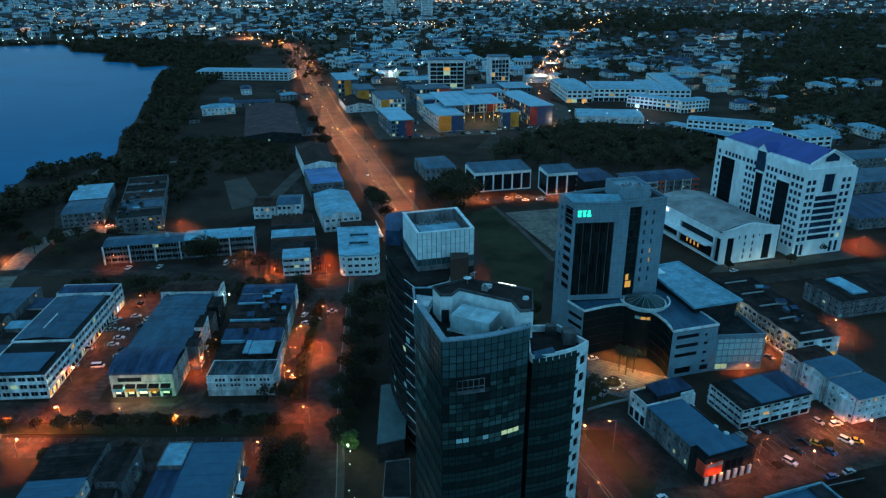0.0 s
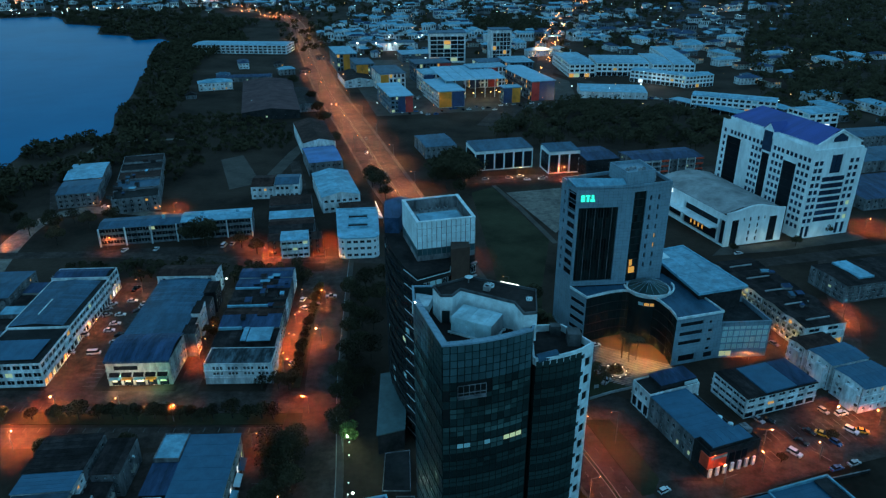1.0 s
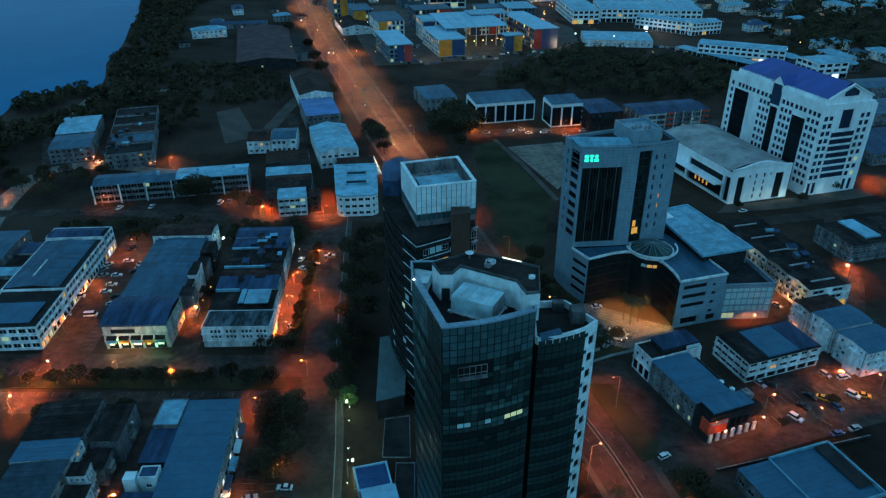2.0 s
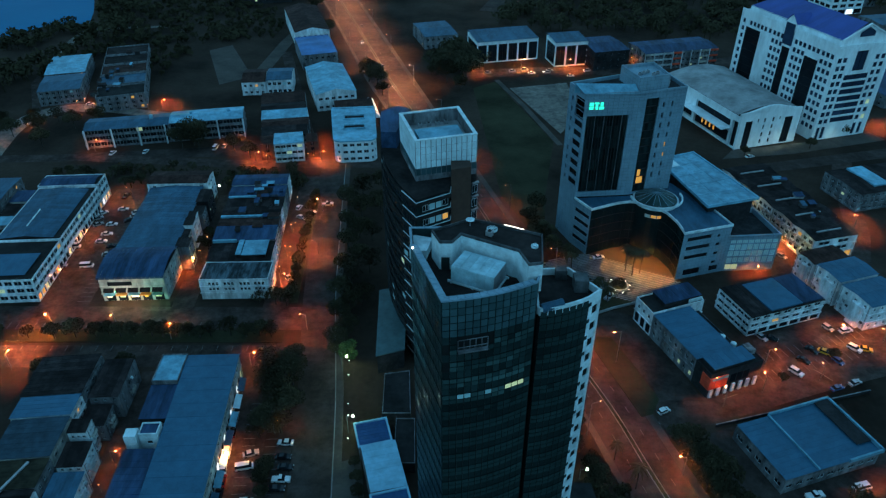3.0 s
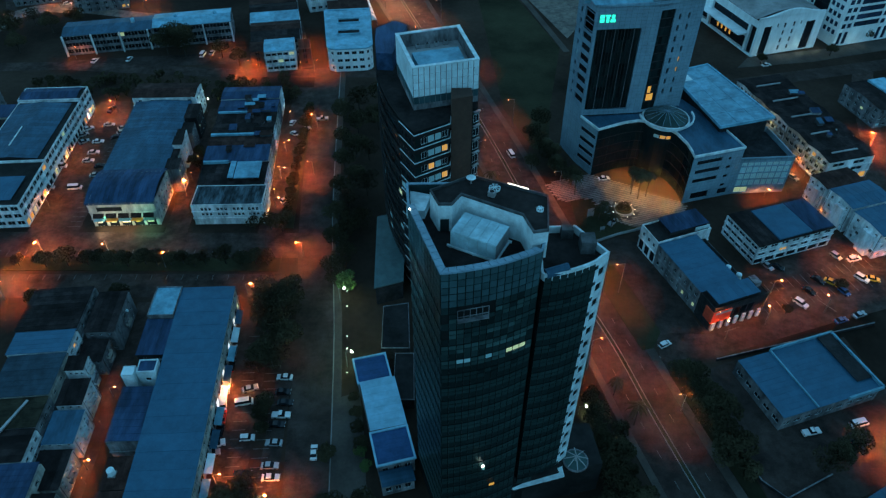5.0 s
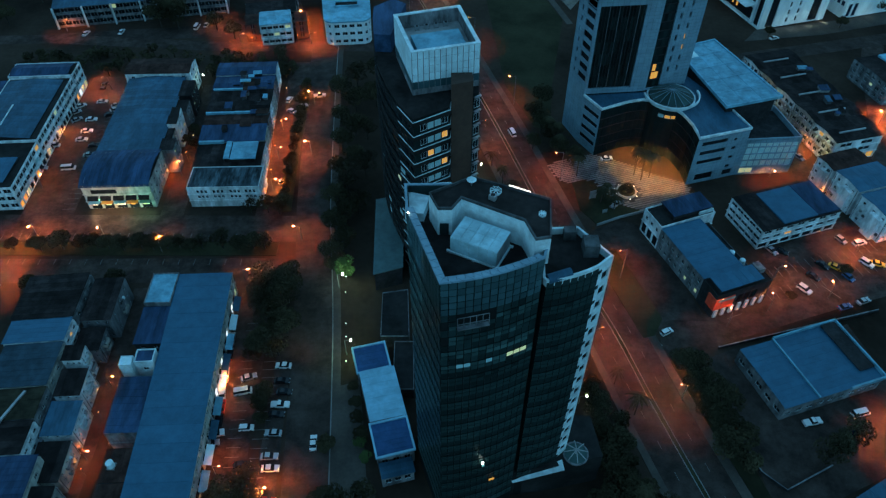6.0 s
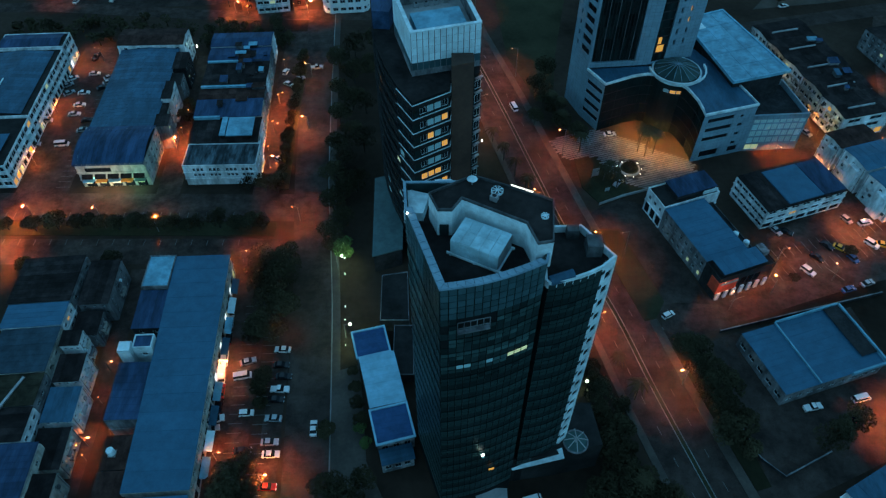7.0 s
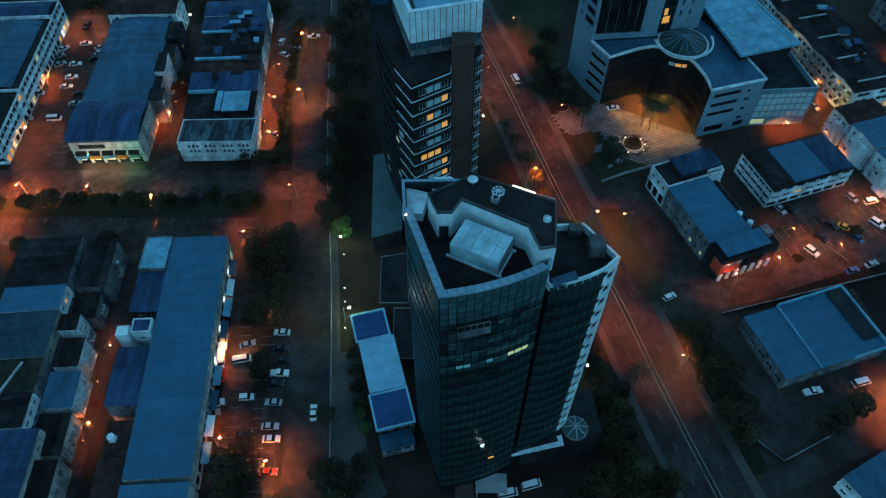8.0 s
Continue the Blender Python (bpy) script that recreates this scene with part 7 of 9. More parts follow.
s.box(20.5, -0.5, 5.0, 32.0, 0.0, 6.2)
s.box(31.6, -0.5, 5.0, 32.1, 20.5, 6.2)
s.box(11.0, 20.0, 5.0, 32.1, 20.5, 6.2)
s.box(10.6, 0, 5.5, 11.0, 20.2, 6.0)
part("roof_rim", s, SHEET_LIGHT, r3)
# no well is sunk here: a dark slab on the roof gives the recess's shade
s = Shape()
s.box(26.5, 3.5, 5.65, 31.4, 19.8, 5.8)
part("roof_well", s, WALL_DARK, r3)
# old walk-up row
old = [(141.6, 246.6, 20, 13, 10), (138.4, 259.5, 21, 12, 10), (135.2, 271.5, 21, 12, 10), (132.0, 283.5, 21, 12, 10), (128.8, 295.5, 21, 11, 10)]
END_HOLES = [(u, u + 5.2, z, z + 1.7) for u in (2.6, 11.4) for z in (4.2, 7.2)]
for k, (x, y, w, d, h) in enumerate(old):
    flats = shop_block(grid_pose(x, y, 15.0), w, d, h, 3, "old walk-up flats with stained walls and a dark roof", name="walk_up_flats", category="flats", wall=[WALL_WHITE, WALL_CREAM, WALL_WHITE, WALL_CREAM, WALL_WHITE][k], seed=150 + k, front=5 if k == 0 else 0, side=4, roof_mat=SHEET_DARK, rise=0.8, sheets=8, lit=0.08, win=(2.0, 1.6), front_holes=END_HOLES if k == 0 else None, arcade="f" if k == 0 else "", shops=0.8, group="walk-up flats")
    old_wall(flats, "l", w, d, h, 3, 300 + k, 3, 4, WALL_CREAM)
    s = Shape()
    s.box(w * 0.2, d * 0.3, h + 0.6, w * 0.75, d * 0.3 + 0.5, h + 1.1)
    part("roof_gutter", s, METAL, flats)
for k, (x, y, w, d, h) in enumerate(((143, 206, 17, 13, 10), (138.5, 219.5, 17, 11, 10.5), (134.5, 231, 16, 8, 10))):
    flats = shop_block(grid_pose(x, y, 18.0), w, d, h, 3, "white flats with blue-grey roof and stained walls", name="walk_up_flats", category="flats", wall=WALL_WHITE, seed=160 + k, front=5 if k == 0 else 0, side=3, roof_mat=[SHEET_HALL, SHEET_HALL, SHEET_BROWN][k], rise=0.6, sheets=7, lit=0.05, win=(1.1, 1.3), group="walk-up flats")
    old_wall(flats, "l", w, d, h, 3, 310 + k, 2, 5, WALL_WHITE)
    s = Shape()
    s.box(-1.6, d * 0.15, 0, 0.0, d * 0.5, h - 1.5)
    part("stair_bay", s, WALL_WHITE, flats, "projecting white stair bay")
lamp(136.0, 247.5, 4.5, 2600, (1.0, 0.55, 0.16), 0.3)
lamp(128.6, 283.0, 5.0, 2200, (1.0, 0.55, 0.16), 0.3)
shop_block(grid_pose(178.5, 285, 15), 40, 22, 8.6, 3, "grey shophouses with a pale blue roof strip", wall=WALL_GREY, seed=165, front=14, side=6, roof_mat=SHEET_DARK, rise=0.6, sheets=16, win=(1.8, 1.2), lit=0.05)
t = thing("roof_shed", grid_pose(187.5, 291.5, 15, 8.8), "bright pale blue roof strip on shophouses", "shed")
s = Shape()
s.box(0, 0, 0, 8.0, 17, 0.9)
part("roof", s, SHEET_LIGHT, t)
shop_block(grid_pose(101.4, 101.6, 28), 26, 14, 6.0, 2, "white corner building with a slotted pale roof", name="corner_building", wall=WALL_WHITE, seed=166, front=6, side=4, roof_mat=SHEET_BLUE, rise=0.4, sheets=7)

# ---- glass showrooms and blocks on the upper street ----
def showroom(x, y, turn, w, d, h, bays, label, seed):
    t = thing("showroom", grid_pose(x, y, turn), label, "showroom", "glass showrooms")
    s, fills = Shape(), []
    step = w / bays
    fills += wall_skin(s, (0, 0), (w, 0), 0, h, [(step * k + 0.5, step * (k + 1) - 0.5, 0.5, h - 2.2) for k in range(bays)], 0.5)
    fills += wall_skin(s, (0, d), (0, 0), 0, h, [(1, d - 1, 0.5, h - 2.2)], 0.5)
    wall_skin(s, (w, 0), (w, d), 0, h, [], 0.5)
    wall_skin(s, (w, d), (0, d), 0, h, [], 0.5)
    part("frame", s, HOTEL_WHITE, t, "white portal frame")
    fill_windows(t, fills, random.Random(seed), 0.0, "plain")
    s = Shape()
    s.box(0.8, 0.8, 0, w - 0.8, d - 0.8, h - 0.5)
    part("core", s, WALL_DARK, t)
    sheet_roof(t, [(0, 0), (w, 0), (w, d), (0, d)], h, 1.2, SHEET_BLUE, 9, 0, 1.0, edge=WHITE_TRIM)


showroom(22, 476, 14, 42, 24, 14.0, 6, "white framed glass showroom with a pale roof", 1)
showroom(72, 470, 12, 22, 18, 15.5, 3, "white framed glass showroom with a dark roof", 2)
shop_block(grid_pose(96, 462, 14), 24, 30, 12, 3, "dark block with a deep blue roof", wall=WALL_DARK, seed=171, front=5, side=6, roof_mat=SHEET_DEEP, rise=1.0, sheets=8)
upper = shop_block(grid_pose(128, 462, 14), 52, 24, 11, 3, "shophouse row in red, white and grey", wall=WALL_GREY, seed=172, front=16, side=6, roof_mat=SHEET_DEEP, rise=1.2, sheets=16, lit=0.08)
for k, mt in enumerate((WALL_CREAM, WALL_WHITE, WALL_WHITE, SIGN_RED, WALL_GREY, WALL_GREY, WALL_CREAM, SIGN_RED)):
    for f in range(3):
        s = Shape()
        s.box(6.5 * k + 0.2, -0.75, 3.66 * f + 2.4, 6.5 * (k + 1) - 0.2, -0.35, 3.66 * f + 3.5)
        part("balcony_front", s, mt, upper)
    s = Shape()
    s.box(6.5 * k - 0.1, -0.9, 0, 6.5 * k + 0.25, -0.3, 11.2)
    part("party_pier", s, WALL_WHITE, upper)
shop_block(grid_pose(-13, 505, 16), 24, 34, 8.6, 2, "low block with a pale blue roof and lit corner", wall=WALL_GREY, seed=173, front=6, side=8, roof_mat=SHEET_BLUE, rise=0.8, sheets=9, lit=0.1)

# rooftop clutter: ducts, low walls and lean-to sheds between the rows
rc = random.Random(606)
for k in range(40):
    zone = rc.choice(((-208, -188, 402, 470, 9.2), (-204, -186, 398, 440, 9.2), (-84, -70, 250, 296, 9.3), (-84, -70, 264, 296, 9.3), (142, 154, 262, 296, 10.9)))
    x, y = rc.uniform(zone[0], zone[1]), rc.uniform(zone[2], zone[3])
    w, d, h = rc.uniform(1.2, 4.5), rc.uniform(1.0, 3.5), rc.uniform(0.6, 1.6)
    t = thing("roof_hut", grid_pose(x, y, 3.5, zone[4] - 1.4), "small weathered hut on a shophouse roof", "hut", "roof huts")
    s = Shape()
    s.box(0, 0, 0, w, d, h + 1.2)
    part("wall", s, rc.choice((WALL_GREY, WALL_DARK, CONCRETE_DARK)), t)
    s = Shape()
    s.face((-0.2, -0.3, h + 1.25), (w + 0.2, -0.3, h + 1.25), (w + 0.2, d + 0.2, h + 1.6), (-0.2, d + 0.2, h + 1.6))
    s.face((-0.2, -0.3, h + 1.15), (w + 0.2, -0.3, h + 1.15), (w + 0.2, -0.3, h + 1.25), (-0.2, -0.3, h + 1.25))
    part("roof", s, rc.choice((SHEET_DARK, SHEET_BLUE, SHEET_LIGHT, SHEET_BROWN, SHEET_DEEP)), t)

# ---- the town beyond: named blocks first ----
PLAZA_WALL = [shade("blue_grey_panels", (0.085, 0.135, 0.175), (0.14, 0.20, 0.245), 0.6, 0.8, 0.1, 0.05, broad_depth=0.2), WALL_WHITE, shade("slate_panels", (0.05, 0.085, 0.115), (0.09, 0.135, 0.17), 0.6, 0.8, 0.1, 0.05, broad_depth=0.2)]


def tinted_block(x, y, turn, w, d, h, label, colours, seed, roof_mat=SHEET_PALE):
    """A block whose front is cut into coloured panels, with a pale roof that overhangs."""
    t = thing("plaza_block", grid_pose(x, y, turn), label, "building", "plaza blocks")
    s, fills = Shape(), []
    poly = [(0, 0), (w, 0), (w, d), (0, d)]
    for a, b in zip(poly, poly[1:] + poly[:1]):
        L = (Vector(b) - Vector(a)).length
        fills += wall_skin(s, a, b, 0, h, grid_holes(L, 0, h / 4, 4, max(2, int(L / 4)), 2.6, h / 4 - 1.5, 0.9), 0.4)
    part("wall", s, PLAZA_WALL[seed % 3], t)
    fill_windows(t, fills, random.Random(seed), 0.2, joined=True)
    s = Shape()
    s.box(0.7, 0.7, 0, w - 0.7, d - 0.7, h)
    part("core", s, WALL_DARK, t)
    n = len(colours)
    for k, mat in enumerate(colours):
        if mat:
            s = Shape()
            s.box(w * k / n, -0.35, 0.5, w * (k + 1) / n - 0.2, -0.05, h - 0.6)
            part("coloured_panel", s, mat, t)
    s = Shape()
    s.box(-1.0, -1.0, h, w + 1.0, d + 1.0, h + 0.5)
    part("roof", s, roof_mat, t)
    return t


tinted_block(-48, 646, 16, 21, 62, 15.3, "plaza block with red panel and pale roof", [None, NAVY_CLAD, RED_CLAD], 201)
tinted_block(-4, 668, 16, 25, 60, 15.3, "plaza block with orange panel and pale roof", [ORANGE_CLAD, NAVY_CLAD], 202)
tinted_block(86, 697, 16, 24, 90, 19, "plaza block with red and navy panels and pale roof", [RED_CLAD, NAVY_CLAD, NAVY_CLAD], 203)
tinted_block(58, 687, 14, 17, 12, 15, "plaza block with navy and orange panels", [NAVY_CLAD, ORANGE_CLAD], 204, SHEET_LIGHT)
tinted_block(-64, 735, 16, 26, 50, 19, "plaza block with orange corner", [ORANGE_CLAD, None, None], 205, SHEET_BLUE)
tinted_block(-30, 790, 16, 40, 30, 20, "plaza block with dark glass and red panel", [None, None, RED_CLAD], 206, SHEET_BLUE)
tinted_block(-126, 858, 16, 24, 60, 20, "plaza block with an orange panel", [None, ORANGE_CLAD, None], 207, SHEET_LIGHT)
tinted_block(40, 812, 16, 40, 24, 18, "grey plaza block with blue-grey roof", [None, None, None], 208, SHEET_BLUE)
tinted_block(-52, 920, 14, 66, 34, 10, "low plaza block with pale roof", [None], 209, SHEET_LIGHT)
patch("plaza_ground", [(-60, 636), (130, 676), (140, 800), (70, 960), (-150, 930), (-90, 760)], PAVING, "paved court and car parks round the plaza blocks", "car park", 0.028)
canopy = thing("plaza_canopy", grid_pose(2, 704, 14), "large pale canopy roof on slender columns over a lit court", "canopy")
for k in range(6):
    s = Shape()
    s.face((10.5 * k, 0, 18.5), (10.5 * (k + 1) - 0.4, 0, 18.5), (10.5 * (k + 1) - 0.4, 70, 20.5), (10.5 * k, 70, 20.5))
    s.face((10.5 * k, 0, 18.0), (10.5 * k, 0, 18.5), (10.5 * k, 70, 20.5), (10.5 * k, 70, 20.0))
    s.face((10.5 * k, 0, 18.0), (10.5 * (k + 1) - 0.4, 0, 18.0), (10.5 * (k + 1) - 0.4, 0, 18.5), (10.5 * k, 0, 18.5))
    part("roof_sheet", s, SHEET_PALE, canopy)
for k in range(7):
    s = Shape()
    s.tube((10.2 * k + 0.6, 2, 0), (10.2 * k + 0.6, 2, 18.2), 0.35, 0.35, 8)
    part("column", s, WHITE_TRIM, canopy)


tinted_block(-20, 735, 16, 22, 30, 19, "plaza block with blue glass and a pale roof", [NAVY_CLAD, None], 241, SHEET_LIGHT)
tinted_block(70, 800, 10, 30, 40, 20, "white plaza block with a rounded pale roof", [None, None, None], 242, SHEET_LIGHT)
tinted_block(-96, 800, 16, 20, 40, 18, "plaza block with orange louvres", [ORANGE_CLAD, ORANGE_CLAD, None], 243, SHEET_BLUE)
tinted_block(28, 760, 14, 40, 24, 21, "navy and white plaza block with a pale roof", [NAVY_CLAD, None, RED_CLAD, None], 244, SHEET_LIGHT)
for k in range(8):
    t = thing("court_lamp", grid_pose(4 + 8.6 * k, 700 + 2.2 * k, 14), "warm lamp on a pole under a canopy", "lamp", "court lamps")
    s = Shape()
    s.tube((0, 0, 0), (0, 0, 6.0), 0.12, 0.1, 6)
    part("post", s, POLE, t)
    s = Shape()
    s.ball((0, 0, 6.2), 0.55, rings=3, sides=6)
    part("bulb", s, glow("court_bulb", (1.0, 0.55, 0.2), 5.0) if not k else bpy.data.materials["court_bulb"], t)


def frame_tower(x, y, turn, w, d, h, label, seed, lit=0.2):
    t = thing("glass_block", grid_pose(x, y, turn), label, "tower", "plaza towers")
    s = Shape()
    f = wall_skin(s, (0, 0), (w, 0), 0, h, [(1.6 + (w - 3.2) * i / 5 + 0.3, 1.6 + (w - 3.2) * (i + 1) / 5 - 0.3, 2 + (h - 5) * j / 6, 2 + (h - 5) * (j + 1) / 6 - 0.8) for i in range(5) for j in range(6)], 0.8)
    for a, b in (((w, 0), (w, d)), ((w, d), (0, d)), ((0, d), (0, 0))):
        wall_skin(s, a, b, 0, h, [], 0.4)
    part("frame", s, WALL_WHITE, t)
    fill_windows(t, f, random.Random(seed), lit, joined=True)
    s = Shape()
    s.box(1.0, 1.0, 0, w - 1, d - 1, h)
    part("core", s, WALL_DARK, t)
    s = Shape()
    s.box(-0.8, -0.8, h, w + 0.8, d + 0.8, h + 0.8)
    part("roof", s, SHEET_BLUE, t)


frame_tower(-18, 918, 4, 46, 26, 36, "white framed glass tower with lit floors", 1, 0.16)
frame_tower(62, 940, 10, 26, 24, 37, "white framed glass tower", 2, 0.1)
shop_block(grid_pose(66, 1060, 14), 40, 30, 14, 3, "pale flat-roofed hall far off", name="hall", category="hall", seed=210, front=6, side=5, roof_mat=SHEET_LIGHT, rise=1.0, sheets=5)
shop_block(grid_pose(-104, 762, 16), 30, 56, 7, 2, "shed with a pale front and dark roof", name="shed", category="shed", seed=211, front=3, side=8, roof_mat=SHEET_DARK, along=1, rise=3.0, sheets=8, win=(3, 1))
shop_block(grid_pose(-342, 998, -4), 130, 40, 11, 3, "long white institute block with a colonnade", name="institute", category="building", seed=212, front=20, side=6, roof_mat=SHEET_LIGHT, rise=1.2, sheets=12, win=(4.4, 2.2), lit=0.03)
shop_block(grid_pose(-176, 618, 14), 50, 150, 7, 1, "large shed with brown roof", name="shed", category="shed", wall=WALL_DARK, seed=213, front=6, side=10, roof_mat=shade("plum_sheet", (0.060, 0.030, 0.032), (0.095, 0.052, 0.054), 0.8, 1.0, 0.1, 0.1, 0.0, 0.15, spec=0.1), along=1, rise=3.0, sheets=16, lit=0.15)
shop_block(grid_pose(-136, 650, 16), 22, 80, 6, 1, "dark shed with a pale end", name="shed", category="shed", wall=WALL_GREY, seed=214, front=5, side=8, roof_mat=SHEET_DARK, along=1, rise=2.0, sheets=9, lit=0.1)
shop_block(grid_pose(-250, 790, 10), 60, 18, 5, 1, "low house with a blue roof", name="house", category="house", wall=WALL_GREY, seed=215, front=8, side=3, roof_mat=SHEET_DEEP, rise=1.5, sheets=8)
shop_block(grid_pose(-128, 1010, 10), 90, 30, 10, 2, "pale warehouse with floodlights", name="warehouse", category="warehouse", seed=216, front=10, side=4, roof_mat=SHEET_BLUE, rise=1.4, sheets=10)

def arcade(x, y, turn, w, d, h, floors, bays, label, seed, roof_mat=SHEET_LIGHT):
    return shop_block(grid_pose(x, y, turn), w, d, h, floors, label, name="arcade_block", wall=HOTEL_WHITE, shops=0.22, seed=seed, front=bays, side=max(3, int(d / 6)), roof_mat=roof_mat, rise=1.4, sheets=10, win=(w / bays * 0.66, h / floors * 0.55), arcade="f", lit=0.03, group="arcade blocks")


arcade(143, 822, 4, 30, 90, 14, 3, 5, "white arcaded block with blue-grey roof", 221)
arcade(176, 832, -2, 60, 60, 14, 3, 10, "white arcaded block with tall dark openings", 222)
arcade(238, 824, -2, 22, 80, 14, 3, 4, "white arcaded block with blue-grey roof", 223)
arcade(262, 824, -4, 24, 140, 14, 3, 4, "white arcaded block with a long roof", 224)
arcade(207, 800, -36, 60, 20, 12, 3, 12, "white arcaded shop row with lit shops", 225)
arcade(256, 760, 20, 36, 20, 12, 3, 8, "white arcaded shop row", 226)
arcade(232, 668, -25, 74, 22, 12, 3, 14, "white arcaded shop row with four storeys", 227)
shop_block(grid_pose(136, 712, -6), 66, 40, 6.6, 1, "low white market hall with a patched roof", name="market_hall", category="hall", seed=228, front=10, side=5, roof_mat=SHEET_LIGHT, rise=0.8, sheets=12)
walkway = thing("covered_walk", grid_pose(218, 690, -55), "long pale covered walkway roof on posts", "walkway")
for k in range(9):
    s = Shape()
    s.box(9.4 * k, 0, 3.8, 9.4 * (k + 1) - 0.2, 15, 4.3)
    part("roof_sheet", s, SHEET_LIGHT, walkway)
    s = Shape()
    s.tube((9.4 * k + 1, 1, 0), (9.4 * k + 1, 1, 3.8), 0.2, 0.2, 6)
    part("post", s, WHITE_TRIM, walkway)
arcade(304, 588, 14, 30, 26, 13, 3, 4, "white villa block with arches and a blue-grey roof", 229)
shop_block(grid_pose(312, 528, 12), 70, 24, 10, 3, "grey shophouse row with blue-grey roof", wall=WALL_GREY, seed=230, front=16, side=5, roof_mat=SHEET_BLUE, rise=1.2, sheets=12, lit=0.08)
shop_block(grid_pose(280, 470, 14), 60, 30, 8, 2, "low grey block with a flat blue roof", wall=WALL_GREY, seed=231, front=12, side=5, roof_mat=SHEET_BLUE, rise=0.8, sheets=10)
shop_block(grid_pose(250, 400, 14), 60, 40, 7, 2, "low grey block with a deep blue roof", wall=WALL_GREY, seed=232, front=12, side=6, roof_mat=SHEET_DEEP, rise=0.8, sheets=10)
for x, y, w, h in ((-178, 2250, 38, 62), (-62, 2200, 32, 66)):
    shop_block(grid_pose(x, y, 8), w, 26, h, 14, "far pale apartment tower block", name="apartment_tower", category="tower", seed=int(-x), front=10, side=5, roof="flat", roof_mat=ROOF_FELT, win=(2.2, 2.2), lit=0.03, bands=False)

# ---- small houses, counted nearby and joined far off ----
def inside_any(p, polys):
    return any(inside(p, q) for q in polys)


WOODS = {
    "pavilion": [(-8, 452), (20, 458), (28, 470), (20, 474), (16, 500), (2, 498), (-6, 478)],
    "middle": [(40, 560), (96, 540), (200, 520), (250, 560), (232, 640), (190, 660), (130, 690), (60, 640)],
    "shore": [(-300, 420), (-262, 470), (-258, 560), (-262, 640), (-290, 740), (-330, 880), (-392, 1060), (-380, 1130), (-330, 1180), (-290, 1100), (-310, 940), (-280, 800), (-250, 680), (-236, 560), (-246, 450)],
    "point": [(-640, 1350), (-520, 1200), (-420, 1140), (-330, 1180), (-330, 1330), (-450, 1420), (-600, 1500), (-760, 1480)],
    "hill": [(420, 1000), (700, 900), (1100, 1100), (1000, 1700), (600, 1500)],
    "right": [(340, 700), (420, 640), (640, 700), (700, 860), (560, 900), (400, 820)],
    "north": [(60, 1180), (140, 1150), (190, 1300), (120, 1400), (40, 1340)],
    "ridge": [(200, 1700), (900, 1600), (1500, 2100), (900, 2300), (300, 2100)],
    "field": [(-244, 480), (-215, 470), (-176, 452), (-166, 520), (-122, 530), (-122, 560), (-135, 606), (-196, 640), (-236, 640)],
}
ROADS_CLEAR = [tuple(p) for p in MEDIAN] + [(40, 600), (65, 680), (90, 760), (107, 820), (124, 880), (140, 990), (160, 1110), (190, 1230), (222, 1350), (260, 1490), (300, 1640)]


def small_house(roof_mat, wall, w, d, h, storeys):
    t = thing("town_house", pose(0, 0, 0), "small town house with a pitched metal roof", "house", "town houses")
    s, fills = Shape(), []
    for a, b in zip([(0, 0), (w, 0), (w, d), (0, d)], [(w, 0), (w, d), (0, d), (0, 0)]):
        L = (Vector(b) - Vector(a)).length
        fills += wall_skin(s, a, b, 0, h, grid_holes(L, 0, h / storeys, storeys, max(2, int(L / 4)), 1.6, 1.3, 1.0), 0.2)
    s.box(0.35, 0.35, 0, w - 0.35, d - 0.35, h - 0.1)
    part("wall", s, wall, t)
    fill_windows(t, fills, random.Random(int(w * 7)), 0.12, joined=True)
    s = Shape()
    o, r = 0.8, min(w, d) * 0.22
    A = [(-o, -o, h), (w + o, -o, h), (w + o, d + o, h), (-o, d + o, h)]
    p, q = (w * 0.3, d / 2, h + r), (w * 0.7, d / 2, h + r)
    s.face(A[0], A[1], q, p)
    s.face(A[2], A[3], p, q)
    s.face(A[1], A[2], q)
    s.face(A[3], A[0], p)
    s.face(*A[::-1])
    part("roof", s, roof_mat, t)
    return t


protos = [small_house(SHEET_BLUE, WALL_WHITE, 14, 11, 6, 2), small_house(SHEET_LIGHT, WALL_GREY, 18, 12, 6.5, 2), small_house(SHEET_DARK, WALL_GREY, 12, 10, 4, 1),
          small_house(SHEET_BROWN, WALL_CREAM, 16, 12, 6, 2), small_house(SHEET_DEEP, WALL_WHITE, 26, 12, 7, 2), small_house(SHEET_LIGHT, WALL_WHITE, 34, 14, 8, 2)]
rng = random.Random(77)
blocked = [[(-40, 600), (120, 600), (140, 960), (-150, 960)], [(130, 640), (320, 640), (320, 960), (130, 960)], LAKE, [(-200, 600), (-100, 600), (-110, 820), (-230, 820)],
           [(-400, 980), (-200, 980), (-200, 1070), (-400, 1070)]] + list(WOODS.values())
taken, placed = [], 0
first = set()
tries = 0
